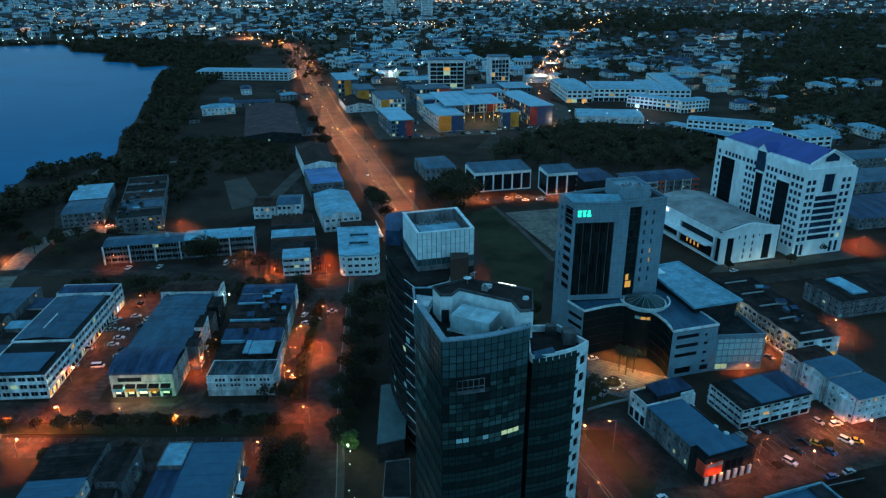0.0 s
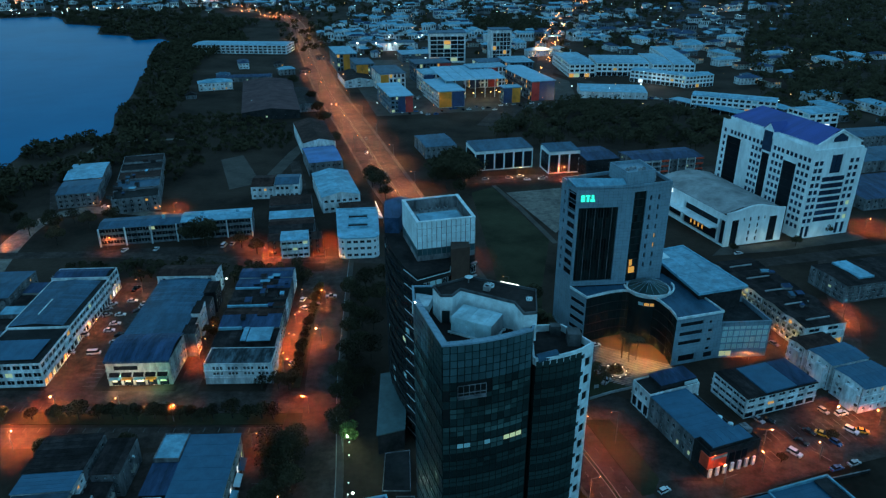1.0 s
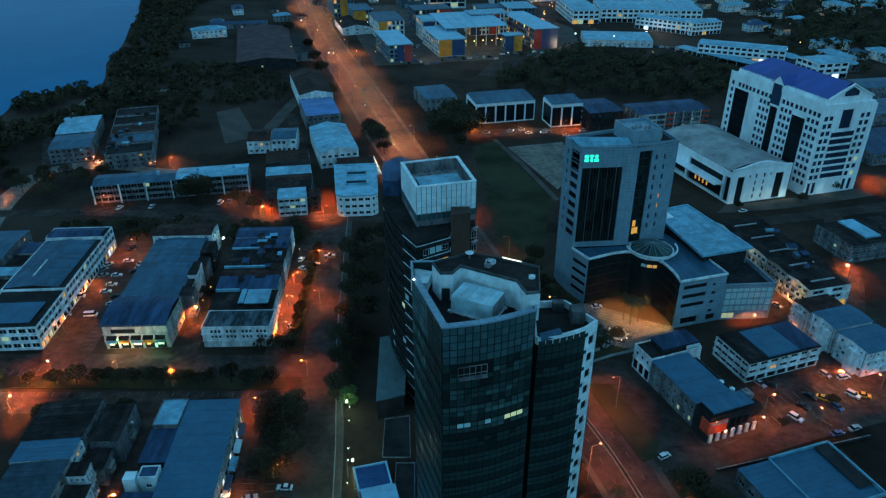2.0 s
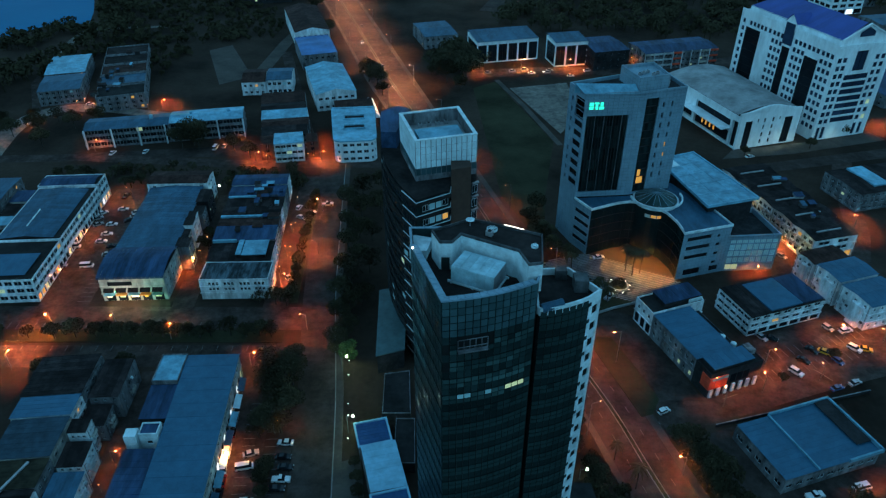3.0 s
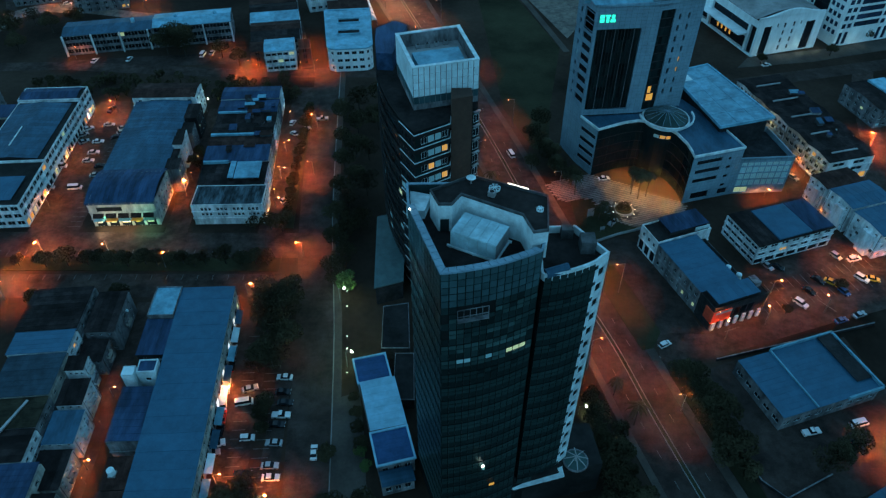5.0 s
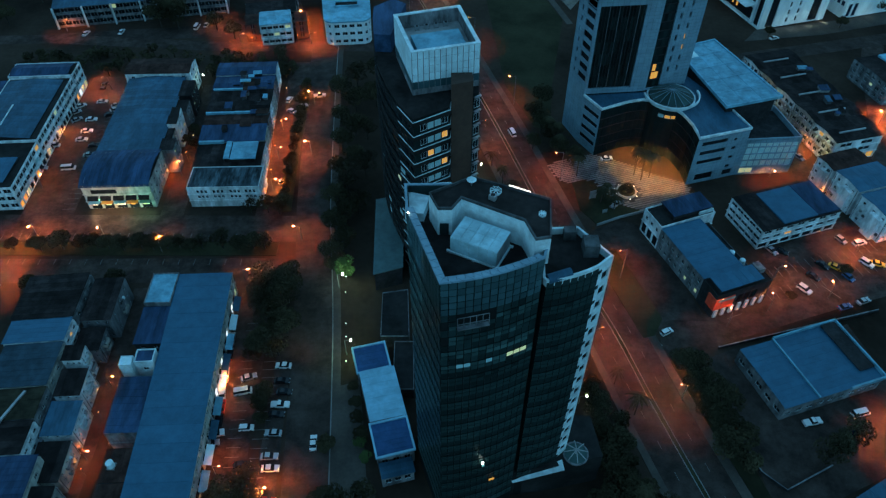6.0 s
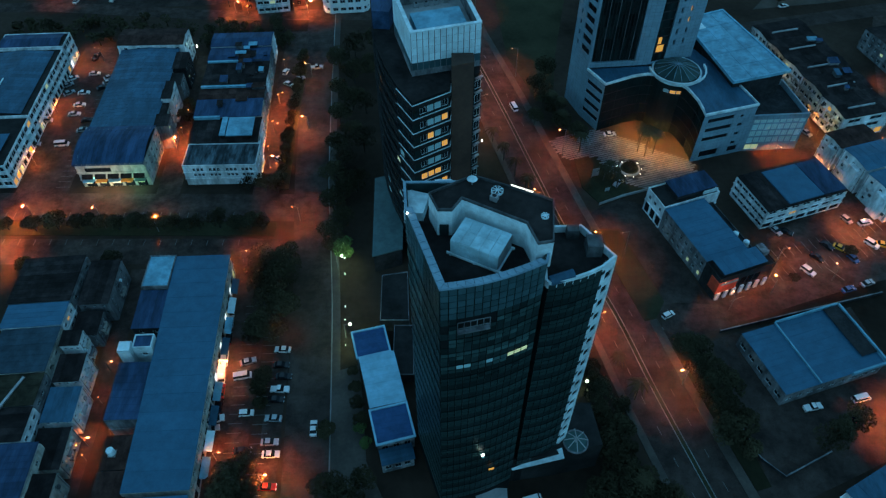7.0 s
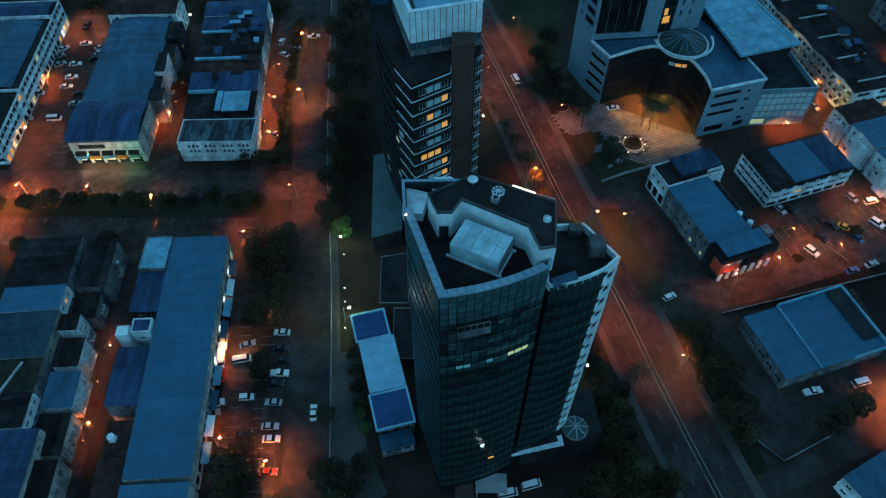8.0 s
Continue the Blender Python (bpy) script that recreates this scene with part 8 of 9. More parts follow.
while placed < 190 and tries < 6000:
    tries += 1
    side = rng.random()
    if side < 0.62:
        x, y = rng.uniform(300, 820), rng.uniform(600, 1250)
    elif side < 0.82:
        x, y = rng.uniform(-180, 260), rng.uniform(960, 1300)
    else:
        x, y = rng.uniform(-260, -120), rng.uniform(480, 1000)
    if inside_any((x, y), blocked) or any((x - a) ** 2 + (y - b) ** 2 < 26 ** 2 for a, b in ROADS_CLEAR) or any((x - a) ** 2 + (y - b) ** 2 < 21 ** 2 for a, b in taken):
        continue
    if side >= 0.82 and rng.random() < 0.75:
        continue
    taken.append((x, y))
    k = rng.randrange(6)
    m = pose(x, y, 0, 0, 0, 16 + rng.choice((0, 90)) + rng.uniform(-8, 8))
    if k not in first:
        first.add(k)
        protos[k].matrix_basis = m
    else:
        copy_thing(protos[k], m)
    placed += 1
s = Shape()
count = 0
while count < 2300:
    y = 1120 + 2900 * rng.random() ** 1.5
    x = rng.uniform(-0.62, 0.72) * y
    if inside_any((x, y), [LAKE, WOODS["point"], WOODS["hill"], WOODS["ridge"], WOODS["north"]]) and rng.random() < 0.93:
        continue
    if inside((x, y), LAKE) or (x < -190 and y < 1560) or any((x - a) ** 2 + (y - b) ** 2 < 24 ** 2 for a, b in ROADS_CLEAR):
        continue
    w, d, h = rng.uniform(10, 30), rng.uniform(10, 16), rng.choice((4, 6, 7, 9, 12))
    a = radians(16 + rng.choice((0, 90)) + rng.uniform(-15, 15))
    c, sn = math.cos(a), math.sin(a)

    def at(u, v, z):
        return (x + u * c - v * sn, y + u * sn + v * c, z)
    P = [(-w / 2, -d / 2), (w / 2, -d / 2), (w / 2, d / 2), (-w / 2, d / 2)]
    leafy = x > 0.22 * y
    if leafy and rng.random() < 0.35:
        continue
    wslot = rng.choice((0, 1, 1, 1)) if leafy else rng.choice((0, 0, 1))
    for i in range(4):
        j = (i + 1) % 4
        s.face(at(*P[i], 0), at(*P[j], 0), at(*P[j], h), at(*P[i], h), slot=wslot)
        if i == 0 or i == 3:
            e = Vector(P[j]) - Vector(P[i])
            nn = Vector((e.y, -e.x)).normalized() * 0.12
            for k in range(int(e.length / 4)):
                p0, p1 = Vector(P[i]) + e * ((k + 0.25) / int(e.length / 4)) + nn, Vector(P[i]) + e * ((k + 0.75) / int(e.length / 4)) + nn
                s.face(at(*p0, h * 0.45), at(*p1, h * 0.45), at(*p1, h * 0.8), at(*p0, h * 0.8), slot=6)
    rs = rng.choice((3, 5, 2, 4, 4, 5)) if leafy else rng.choice((3, 3, 3, 3, 5, 2, 4))
    r = h + d * 0.18
    o = 0.6
    Q = [(-w / 2 - o, -d / 2 - o), (w / 2 + o, -d / 2 - o), (w / 2 + o, d / 2 + o), (-w / 2 - o, d / 2 + o)]
    s.face(at(*Q[0], h), at(*Q[1], h), at(w / 2, 0, r), at(-w / 2, 0, r), slot=rs)
    s.face(at(*Q[2], h), at(*Q[3], h), at(-w / 2, 0, r), at(w / 2, 0, r), slot=rs)
    s.face(at(*Q[1], h), at(*Q[2], h), at(w / 2, 0, r), slot=wslot)
    s.face(at(*Q[3], h), at(*Q[0], h), at(-w / 2, 0, r), slot=wslot)
    count += 1
sheet("distant_houses", s, [WALL_WHITE, WALL_GREY, SHEET_BLUE, SHEET_LIGHT, SHEET_DARK, SHEET_DEEP, GLASS_DARK], "distant town houses with blue-grey roofs", "houses", "stuff")

# lamps of the distant town
FAR_WHITE, FAR_ORANGE = glow("far_white_lamp", (0.9, 1.0, 0.95), 7.0), glow("far_orange_lamp", (1.0, 0.36, 0.12), 8.0)
for name, mat, n, seed, lab in (("distant_lamps", FAR_WHITE, 1150, 3, "distant white lamps of the town"), ("distant_lamps", FAR_ORANGE, 1500, 4, "distant orange lamps of the town")):
    r2, s, count = random.Random(seed), Shape(), 0
    hubs = [(r2.uniform(-0.6, 0.6) * q, q) for q in [r2.uniform(1300, 3600) for _ in range(20)]] + [(-1124, 2779), (-1000, 2700), (-707, 2633), (-134, 1867), (-60, 1900), (535, 2300), (527, 1783), (-224, 1310)]
    while count < n:
        if r2.random() < 0.55:
            hx, hy = r2.choice(hubs)
            x, y = r2.gauss(hx, 90), r2.gauss(hy, 45)
        else:
            y = 640 + 3300 * r2.random() ** 1.1
            x = r2.uniform(-0.62, 0.68) * y
        if inside_any((x, y), [LAKE]) or (inside_any((x, y), list(WOODS.values())) and r2.random() < 0.9):
            continue
        if x < -180 and y < 1400:
            continue
        c, r = (x, y, r2.uniform(5, 10)), (0.1 + 0.0003 * y) * r2.choice((0.45, 0.5, 0.6, 0.7, 0.9, 1.3))
        s.ball(c, r, rings=3, sides=6)
        count += 1
    sheet(name, s, mat, lab, "lamps", "stuff")
s = Shape()
r2 = random.Random(9)
for k in range(26):
    s.ball((-960 + 26 * k + r2.uniform(-8, 8), 1500 + 6 * k + r2.uniform(-10, 10), 6), 0.9, rings=3, sides=6)
for k in range(3):
    s.ball((-118 + 26 * k, 1006, 12), 1.1, rings=4, sides=8)
for k in range(14):
    s.ball((-80 + 6 * k + r2.uniform(-2, 2), 1120 + r2.uniform(-10, 10), 6), 0.8, rings=3, sides=6)
sheet("shore_lamps", s, FAR_WHITE, "white lamps along the far shore", "lamps", "stuff")

# the shore road and the lamps strung along the far roads
SHORE_ROAD = smooth([(-1080, 1600), (-1002, 1663), (-936, 1790), (-811, 1880), (-665, 1860), (-530, 1740), (-439, 1610), (-345, 1469), (-290, 1400)])
strip("road_far_shore", SHORE_ROAD, 18, ASPHALT_OLD, "far lakeside road under orange lamps", "road", 0.035)
SECOND_ROAD = smooth([(60, 700), (90, 790), (107, 868), (129, 954), (150, 1059), (204, 1305), (250, 1502), (330, 1760), (450, 2050)])
for line, gap, shift, lab in ((SHORE_ROAD, 22, 8, "orange lamps along a far lakeside road"), (SECOND_ROAD, 17, 11, "orange lamps and tail lights along a far road"), (SECOND_ROAD, 21, -9, "orange lamps along the far side of a road")):
    s, run, nxt, r2 = Shape(), 0.0, 6.0, random.Random(int(gap * 7 + shift))
    for a, b in zip(line, line[1:]):
        a, b = Vector(a), Vector(b)
        L = (b - a).length
        d = (b - a) / L
        n = Vector((d.y, -d.x))
        while nxt < run + L:
            c = a + d * (nxt - run) + n * (shift + r2.uniform(-2, 2))
            s.ball((c.x, c.y, r2.choice((1.0, 8.0, 8.0))), 0.00055 * c.y * r2.uniform(0.6, 1.25), rings=3, sides=6)
            nxt += gap * r2.uniform(0.7, 1.4)
        run += L
    sheet("distant_lamps", s, FAR_ORANGE, lab, "lamps", "stuff")
for x, y, p in ((-970, 1730, 9e5), (-760, 1880, 9e5), (-560, 1760, 8e5), (-420, 1590, 8e5), (-330, 1450, 6e5), (-134, 1867, 9e5), (132, 975, 1.2e5), (152, 1070, 1.4e5), (205, 1305, 2.4e5)):
    downlight(x, y, 16, p, (1.0, 0.40, 0.18), 0.6, 158)

# ---- trees ----
def leaf_cloud(s, rng, centre, r, n, size, flat=0.75, slot=0):
    """Leaves scattered over and inside an uneven lobe."""
    for _ in range(n):
        d = Vector((rng.gauss(0, 1), rng.gauss(0, 1), rng.gauss(0, 1) * flat)).normalized()
        p = Vector(centre) + Vector((d.x, d.y, d.z * flat)) * (r * (0.45 + 0.55 * rng.random() ** 0.5))
        u = Vector((rng.gauss(0, 1), rng.gauss(0, 1), rng.gauss(0, 0.6))).normalized() * size * rng.uniform(0.6, 1.3)
        v = u.orthogonal().normalized() * size * rng.uniform(0.4, 0.8)
        s.face(tuple(p - u), tuple(p - v * 0.8), tuple(p + u), tuple(p + v), slot=slot)


def tree(seed, height, spread, mat=LEAF, leaves=900, label="dark leafy street tree"):
    rng = random.Random(seed)
    t = thing("tree", pose(0, 0, 0), label, "tree", "trees")
    s = Shape()
    fork = height * 0.42
    s.tube((0, 0, 0), (0.1, 0, fork), 0.26, 0.17, 8)
    lobes = []
    for k in range(6):
        a = 2 * math.pi * k / 6 + rng.uniform(-0.4, 0.4)
        e = (math.cos(a) * spread * rng.uniform(0.4, 0.62), math.sin(a) * spread * rng.uniform(0.4, 0.62), height * rng.uniform(0.55, 0.78))
        s.tube((0.1, 0, fork * rng.uniform(0.75, 1.0)), e, 0.12, 0.04, 6)
        lobes.append(e)
    lobes.append((0, 0, height * 0.84))
    part("trunk", s, BARK, t)
    s = Shape()
    for c in lobes:
        leaf_cloud(s, rng, c, spread * rng.uniform(0.42, 0.6), leaves // 7, 0.42)
    part("crown", s, mat, t)
    return t


def palm(seed, height):
    rng = random.Random(seed)
    t = thing("palm", pose(0, 0, 0), "tall palm with drooping fronds", "palm", "palms")
    s = Shape()
    pts = [(0.06 * k * k * 0.15, 0, height * k / 5) for k in range(6)]
    for a, b in zip(pts, pts[1:]):
        s.tube(a, b, 0.2, 0.18, 7)
    part("trunk", s, BARK, t)
    top = Vector(pts[-1])
    s = Shape()
    for k in range(13):
        a = 2 * math.pi * k / 13 + rng.uniform(-0.15, 0.15)
        L, lift = rng.uniform(2.4, 3.2), rng.uniform(-0.2, 1.1)
        d, side = Vector((math.cos(a), math.sin(a), 0)), Vector((-math.sin(a), math.cos(a), 0))
        prev = top.copy()
        for j in range(6):
            u = (j + 1) / 6
            p = top + d * (L * u) + Vector((0, 0, lift * u - 2.2 * u * u))
            w = 0.5 * math.sin(math.pi * min(0.95, 0.25 + 0.7 * u))
            for sg in (-1, 1):
                s.face(tuple(prev), tuple(p), tuple(p + side * (sg * w) + Vector((0, 0, -0.25)) + d * 0.15), tuple(prev + side * (sg * w * 0.9) + Vector((0, 0, -0.22)) + d * 0.15))
            prev = p
    part("crown", s, LEAF, t)
    return t


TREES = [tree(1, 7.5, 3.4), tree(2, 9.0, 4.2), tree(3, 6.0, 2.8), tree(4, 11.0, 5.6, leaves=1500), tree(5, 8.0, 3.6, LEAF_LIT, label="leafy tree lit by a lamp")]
used = set()


def plant(kind, x, y, size=1.0, turn=0.0):
    src = TREES[kind] if isinstance(kind, int) else kind
    m = pose(x, y, 0, 0, 0, turn)
    if src.name not in used:
        used.add(src.name)
        src.matrix_basis = m @ Matrix.Scale(size, 4)
        return src
    ob = copy_thing(src, m)
    ob.scale = (size, size, size)
    return ob


rng = random.Random(19)
for x in (-131, -124, -117.5, -113, -109, -104, -98.5, -94.5, -90, -86, -82, -78.5, -72, -66.6, -62, -58, -140, -150, -162, -176, -190):
    plant(rng.choice((0, 2, 2)), x, 202.6 + rng.uniform(-0.8, 0.8), rng.uniform(0.8, 1.1), rng.uniform(0, 360))
for x, y, k, z in ((-127.8, 185.4, 0, 0.8), (-100.9, 186.6, 1, 0.85), (-60, 220.4, 1, 0.9), (-66, 220.5, 0, 0.85), (-56, 219.6, 2, 1), (-54.6, 185.5, 3, 0.95), (-47.6, 186, 3, 0.9), (-53, 178.5, 3, 1.0), (-46.8, 180, 3, 0.9), (-49.6, 170, 3, 1.0), (-45.6, 168.6, 3, 0.85), (-51.2, 162, 3, 0.85), (-46.8, 160.6, 1, 1.0), (-97.4, 258.6, 2, 0.8), (-94.0, 256.0, 2, 0.75), (-96.6, 265.4, 2, 0.8), (-93.6, 263, 2, 0.7),
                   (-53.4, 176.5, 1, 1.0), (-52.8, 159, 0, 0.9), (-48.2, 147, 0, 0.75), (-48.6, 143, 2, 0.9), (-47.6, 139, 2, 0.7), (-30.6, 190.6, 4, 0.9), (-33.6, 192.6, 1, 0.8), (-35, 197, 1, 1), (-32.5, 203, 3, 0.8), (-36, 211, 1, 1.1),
                   (-33, 216, 3, 0.8), (-37, 224, 1, 1), (-34, 232, 3, 0.9), (-37.6, 240, 1, 1), (-33, 247, 3, 0.8), (-38, 256, 1, 1.1), (-34, 264, 3, 0.9), (-40, 272, 1, 1), (-35, 281, 3, 0.9), (-42, 290, 1, 1.1), (-36, 298, 3, 1),
                   (-29, 220, 3, 0.8), (-28, 240, 3, 0.9), (-29, 262, 3, 0.9), (-27, 284, 3, 1.0), (-26, 302, 3, 1.0), (-52, 116, 3, 0.9), (-48, 121, 1, 1.0), (-50, 111, 3, 0.8), (-46.4, 115, 1, 0.9), (-27.4, 115, 3, 0.8), (-22, 113, 1, 1),
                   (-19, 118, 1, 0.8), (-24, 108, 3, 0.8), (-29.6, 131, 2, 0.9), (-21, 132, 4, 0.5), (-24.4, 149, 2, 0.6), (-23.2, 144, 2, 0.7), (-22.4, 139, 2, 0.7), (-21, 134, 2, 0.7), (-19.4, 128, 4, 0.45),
                   (66.4, 156, 3, 0.75), (70, 155, 1, 1), (68.4, 149, 3, 0.7), (72, 147, 3, 0.85), (69.6, 141, 3, 0.75), (73, 137, 3, 0.85), (71.6, 130, 1, 1.1), (75, 143, 1, 1.0), (76.5, 133, 1, 0.9), (76, 126, 2, 1.0),
                   (43.6, 120, 3, 0.9), (47, 116, 3, 0.9), (38, 114, 3, 0.9), (53, 113, 3, 0.8), (44, 110, 3, 0.9), (34, 108, 3, 0.9), (50, 106, 3, 0.9), (41, 127, 1, 1.0), (45, 131, 0, 1), (41, 136, 0, 0.9), (96.8, 128, 1, 1.0), (101, 131, 3, 0.7), (106, 134, 1, 0.9),
                   (105.9, 181.5, 2, 0.6), (126.3, 191.8, 2, 0.75), (48, 246, 1, 0.9), (43, 252, 1, 1.0), (41, 259, 3, 0.8), (38, 266, 3, 0.9), (36, 275, 3, 0.8), (40, 284, 1, 1.1), (34, 256, 1, 0.8),
                   (-128, 352, 3, 1.35), (-124, 347, 3, 1.2), (-133, 349, 3, 1.2), (-106, 346, 1, 1.0), (-96, 338, 3, 0.8), (-60, 412, 3, 1), (-40, 432, 3, 1.3), (-46, 442, 3, 1.2), (-36, 420, 1, 1.1), (-48, 455, 1, 1.2),
                   (-84, 540, 3, 1), (-102, 600, 3, 1.2), (-114, 640, 3, 1.2), (-128, 690, 3, 1.1), (-160, 770, 3, 1.2), (-262, 398, 3, 1.0), (-250, 386, 3, 1.0), (-198, 372, 3, 1.0), (-214, 366, 3, 1.0), (-222, 378, 3, 0.9), (-188, 380, 3, 0.9), (-236, 372, 3, 0.9), (-226, 362, 3, 1.0), (2, 440, 3, 1.3), (10, 428, 1, 1.2), (14, 446, 3, 1.2), (186, 348, 2, 1.0), (210, 364, 1, 0.8), (150, 340, 2, 0.8), (-210, 380, 3, 0.9), (-205, 350, 3, 1.0)):
    plant(k, x, y, z * rng.uniform(0.92, 1.08), rng.uniform(0, 360))
for y in range(224, 300, 5):
    plant(2 if y % 2 else 0, -55.4 - (y - 224) * 0.025, y, 0.62 + 0.2 * rng.random(), rng.uniform(0, 360))
for k in range(34):
    y = 104 + 3.1 * k
    plant(rng.choice((0, 1, 2, 2)), 58.0 - (y - 104) * 0.262 - rng.uniform(1.0, 9.0), y, rng.uniform(0.55, 0.95), rng.uniform(0, 360))
PALMS = [palm(1, 8.0), palm(2, 6.4), palm(3, 10.0)]
for x, y, k, z in ((69.4, 240.6, 2, 1.05), (71.4, 237.8, 2, 1.1), (72.6, 242.2, 2, 1.0), (74.6, 239.2, 2, 1.05), (70.2, 244.4, 2, 0.95), (47.6, 116.2, 0, 1.1), (43, 252.5, 2, 0.9), (43, 260, 2, 0.9), (40, 264, 0, 1.1), (55.1, 225.8, 1, 1.0), (58.9, 221.7, 1, 1.0), (27.5, 218, 0, 1.1), (29.6, 211, 0, 1.1), (48.5, 240, 0, 1.1), (59, 225, 0, 0.8), (57, 229, 1, 0.9), (21.4, 236, 0, 1), (24.8, 228, 0, 1.0), (28.9, 220, 0, 1),
                   (18, 246, 1, 1), (37, 192, 0, 0.9), (33, 206, 1, 1), (30, 212, 0, 0.9), (51.2, 141.5, 0, 1.15), (47.4, 151, 0, 0.9), (40, 178, 0, 1)):
    plant(PALMS[k], x, y, z, rng.uniform(0, 360))


def woodland(name, poly, clumps, leaves, height, size, label, seed):
    rng = random.Random(seed)
    s = Shape()
    xs, ys = [p[0] for p in poly], [p[1] for p in poly]
    n = 0
    while n < clumps:
        x, y = rng.uniform(min(xs), max(xs)), rng.uniform(min(ys), max(ys))
        if not inside((x, y), poly):
            continue
        h = height * rng.uniform(0.55, 1.25)
        r = h * rng.uniform(0.38, 0.55)
        leaf_cloud(s, rng, (x, y, h - r * 0.7), r, leaves, size * rng.uniform(0.8, 1.2))
        s.tube((x, y, 0), (x, y, h * 0.6), 0.3, 0.15, 4)
        n += 1
    sheet(name, s, LEAF, label, "trees", "stuff")


woodland("woodland", WOODS["pavilion"], 60, 70, 11, 1.1, "dark clump of trees beside a street", 1)
woodland("woodland", WOODS["middle"], 300, 50, 10, 1.4, "dark wood in the middle of the town", 2)
woodland("woodland", WOODS["shore"], 420, 44, 10, 1.5, "dark trees along the lake shore", 3)
woodland("woodland", WOODS["point"], 340, 36, 12, 2.2, "dark trees on a point of the lake", 4)
woodland("woodland", WOODS["hill"], 520, 34, 15, 2.8, "dark wooded hillside", 5)
woodland("woodland", WOODS["right"], 300, 40, 12, 1.9, "dark wood between houses", 6)
woodland("woodland", WOODS["north"], 120, 36, 14, 2.4, "dark trees beside the far road", 7)
woodland("woodland", WOODS["ridge"], 420, 28, 18, 4.0, "dark wooded ridge", 8)
woodland("woodland", WOODS["field"], 420, 34, 4.5, 1.1, "dark scrub in a field", 9)
woodland("woodland", [(-330, 430), (-262, 360), (-255, 400), (-262, 450), (-300, 470)], 60, 60, 10, 1.2, "dark trees at the lakeside", 10)
woodland("woodland", [(280, 600), (900, 620), (1300, 1300), (500, 1280)], 1900, 30, 10, 2.1, "scattered dark garden trees among houses", 11)
woodland("woodland", [(-200, 960), (300, 960), (900, 2600), (-700, 2600)], 1700, 20, 11, 3.0, "scattered dark trees in the distant town", 12)
woodland("woodland", [(-1500, 1520), (-600, 1540), (-500, 1480), (-300, 1500), (-300, 1700), (-1500, 1900)], 300, 26, 12, 3.0, "dark trees beyond the far shore", 13)

# trees that hang over the water's edge
shore_line = [Vector(p) for p in LAKE[1:23]]
rng, s = random.Random(31), Shape()
for a, b in zip(shore_line, shore_line[1:]):
    d = b - a
    side = Vector((d.y, -d.x)).normalized()
    for k in range(int(d.length / 2.6)):
        c = a.lerp(b, rng.random()) + side * rng.uniform(5, 34)
        h = rng.uniform(5, 9.5)
        leaf_cloud(s, rng, (c.x, c.y, h * 0.6), h * 0.45, 40, 1.4)
        s.tube((c.x, c.y, 0), (c.x, c.y, h * 0.5), 0.3, 0.15, 4)
sheet("shore_trees", s, LEAF, "dark trees leaning over the edge of a lake", "trees", "stuff")

woodland("woodland", [(-186, 307), (-64, 305), (-62, 322), (-186, 324)], 90, 60, 5, 0.7, "dark bushes behind shophouse rows", 14)
shrub = thing("shrub", pose(65.0, 231.2, 0.6), "dark round shrub in a plaza planter", "shrub")
s = Shape()
leaf_cloud(s, random.Random(8), (0, 0, 1.0), 2.4, 420, 0.35)
part("leaves", s, LEAF, shrub)

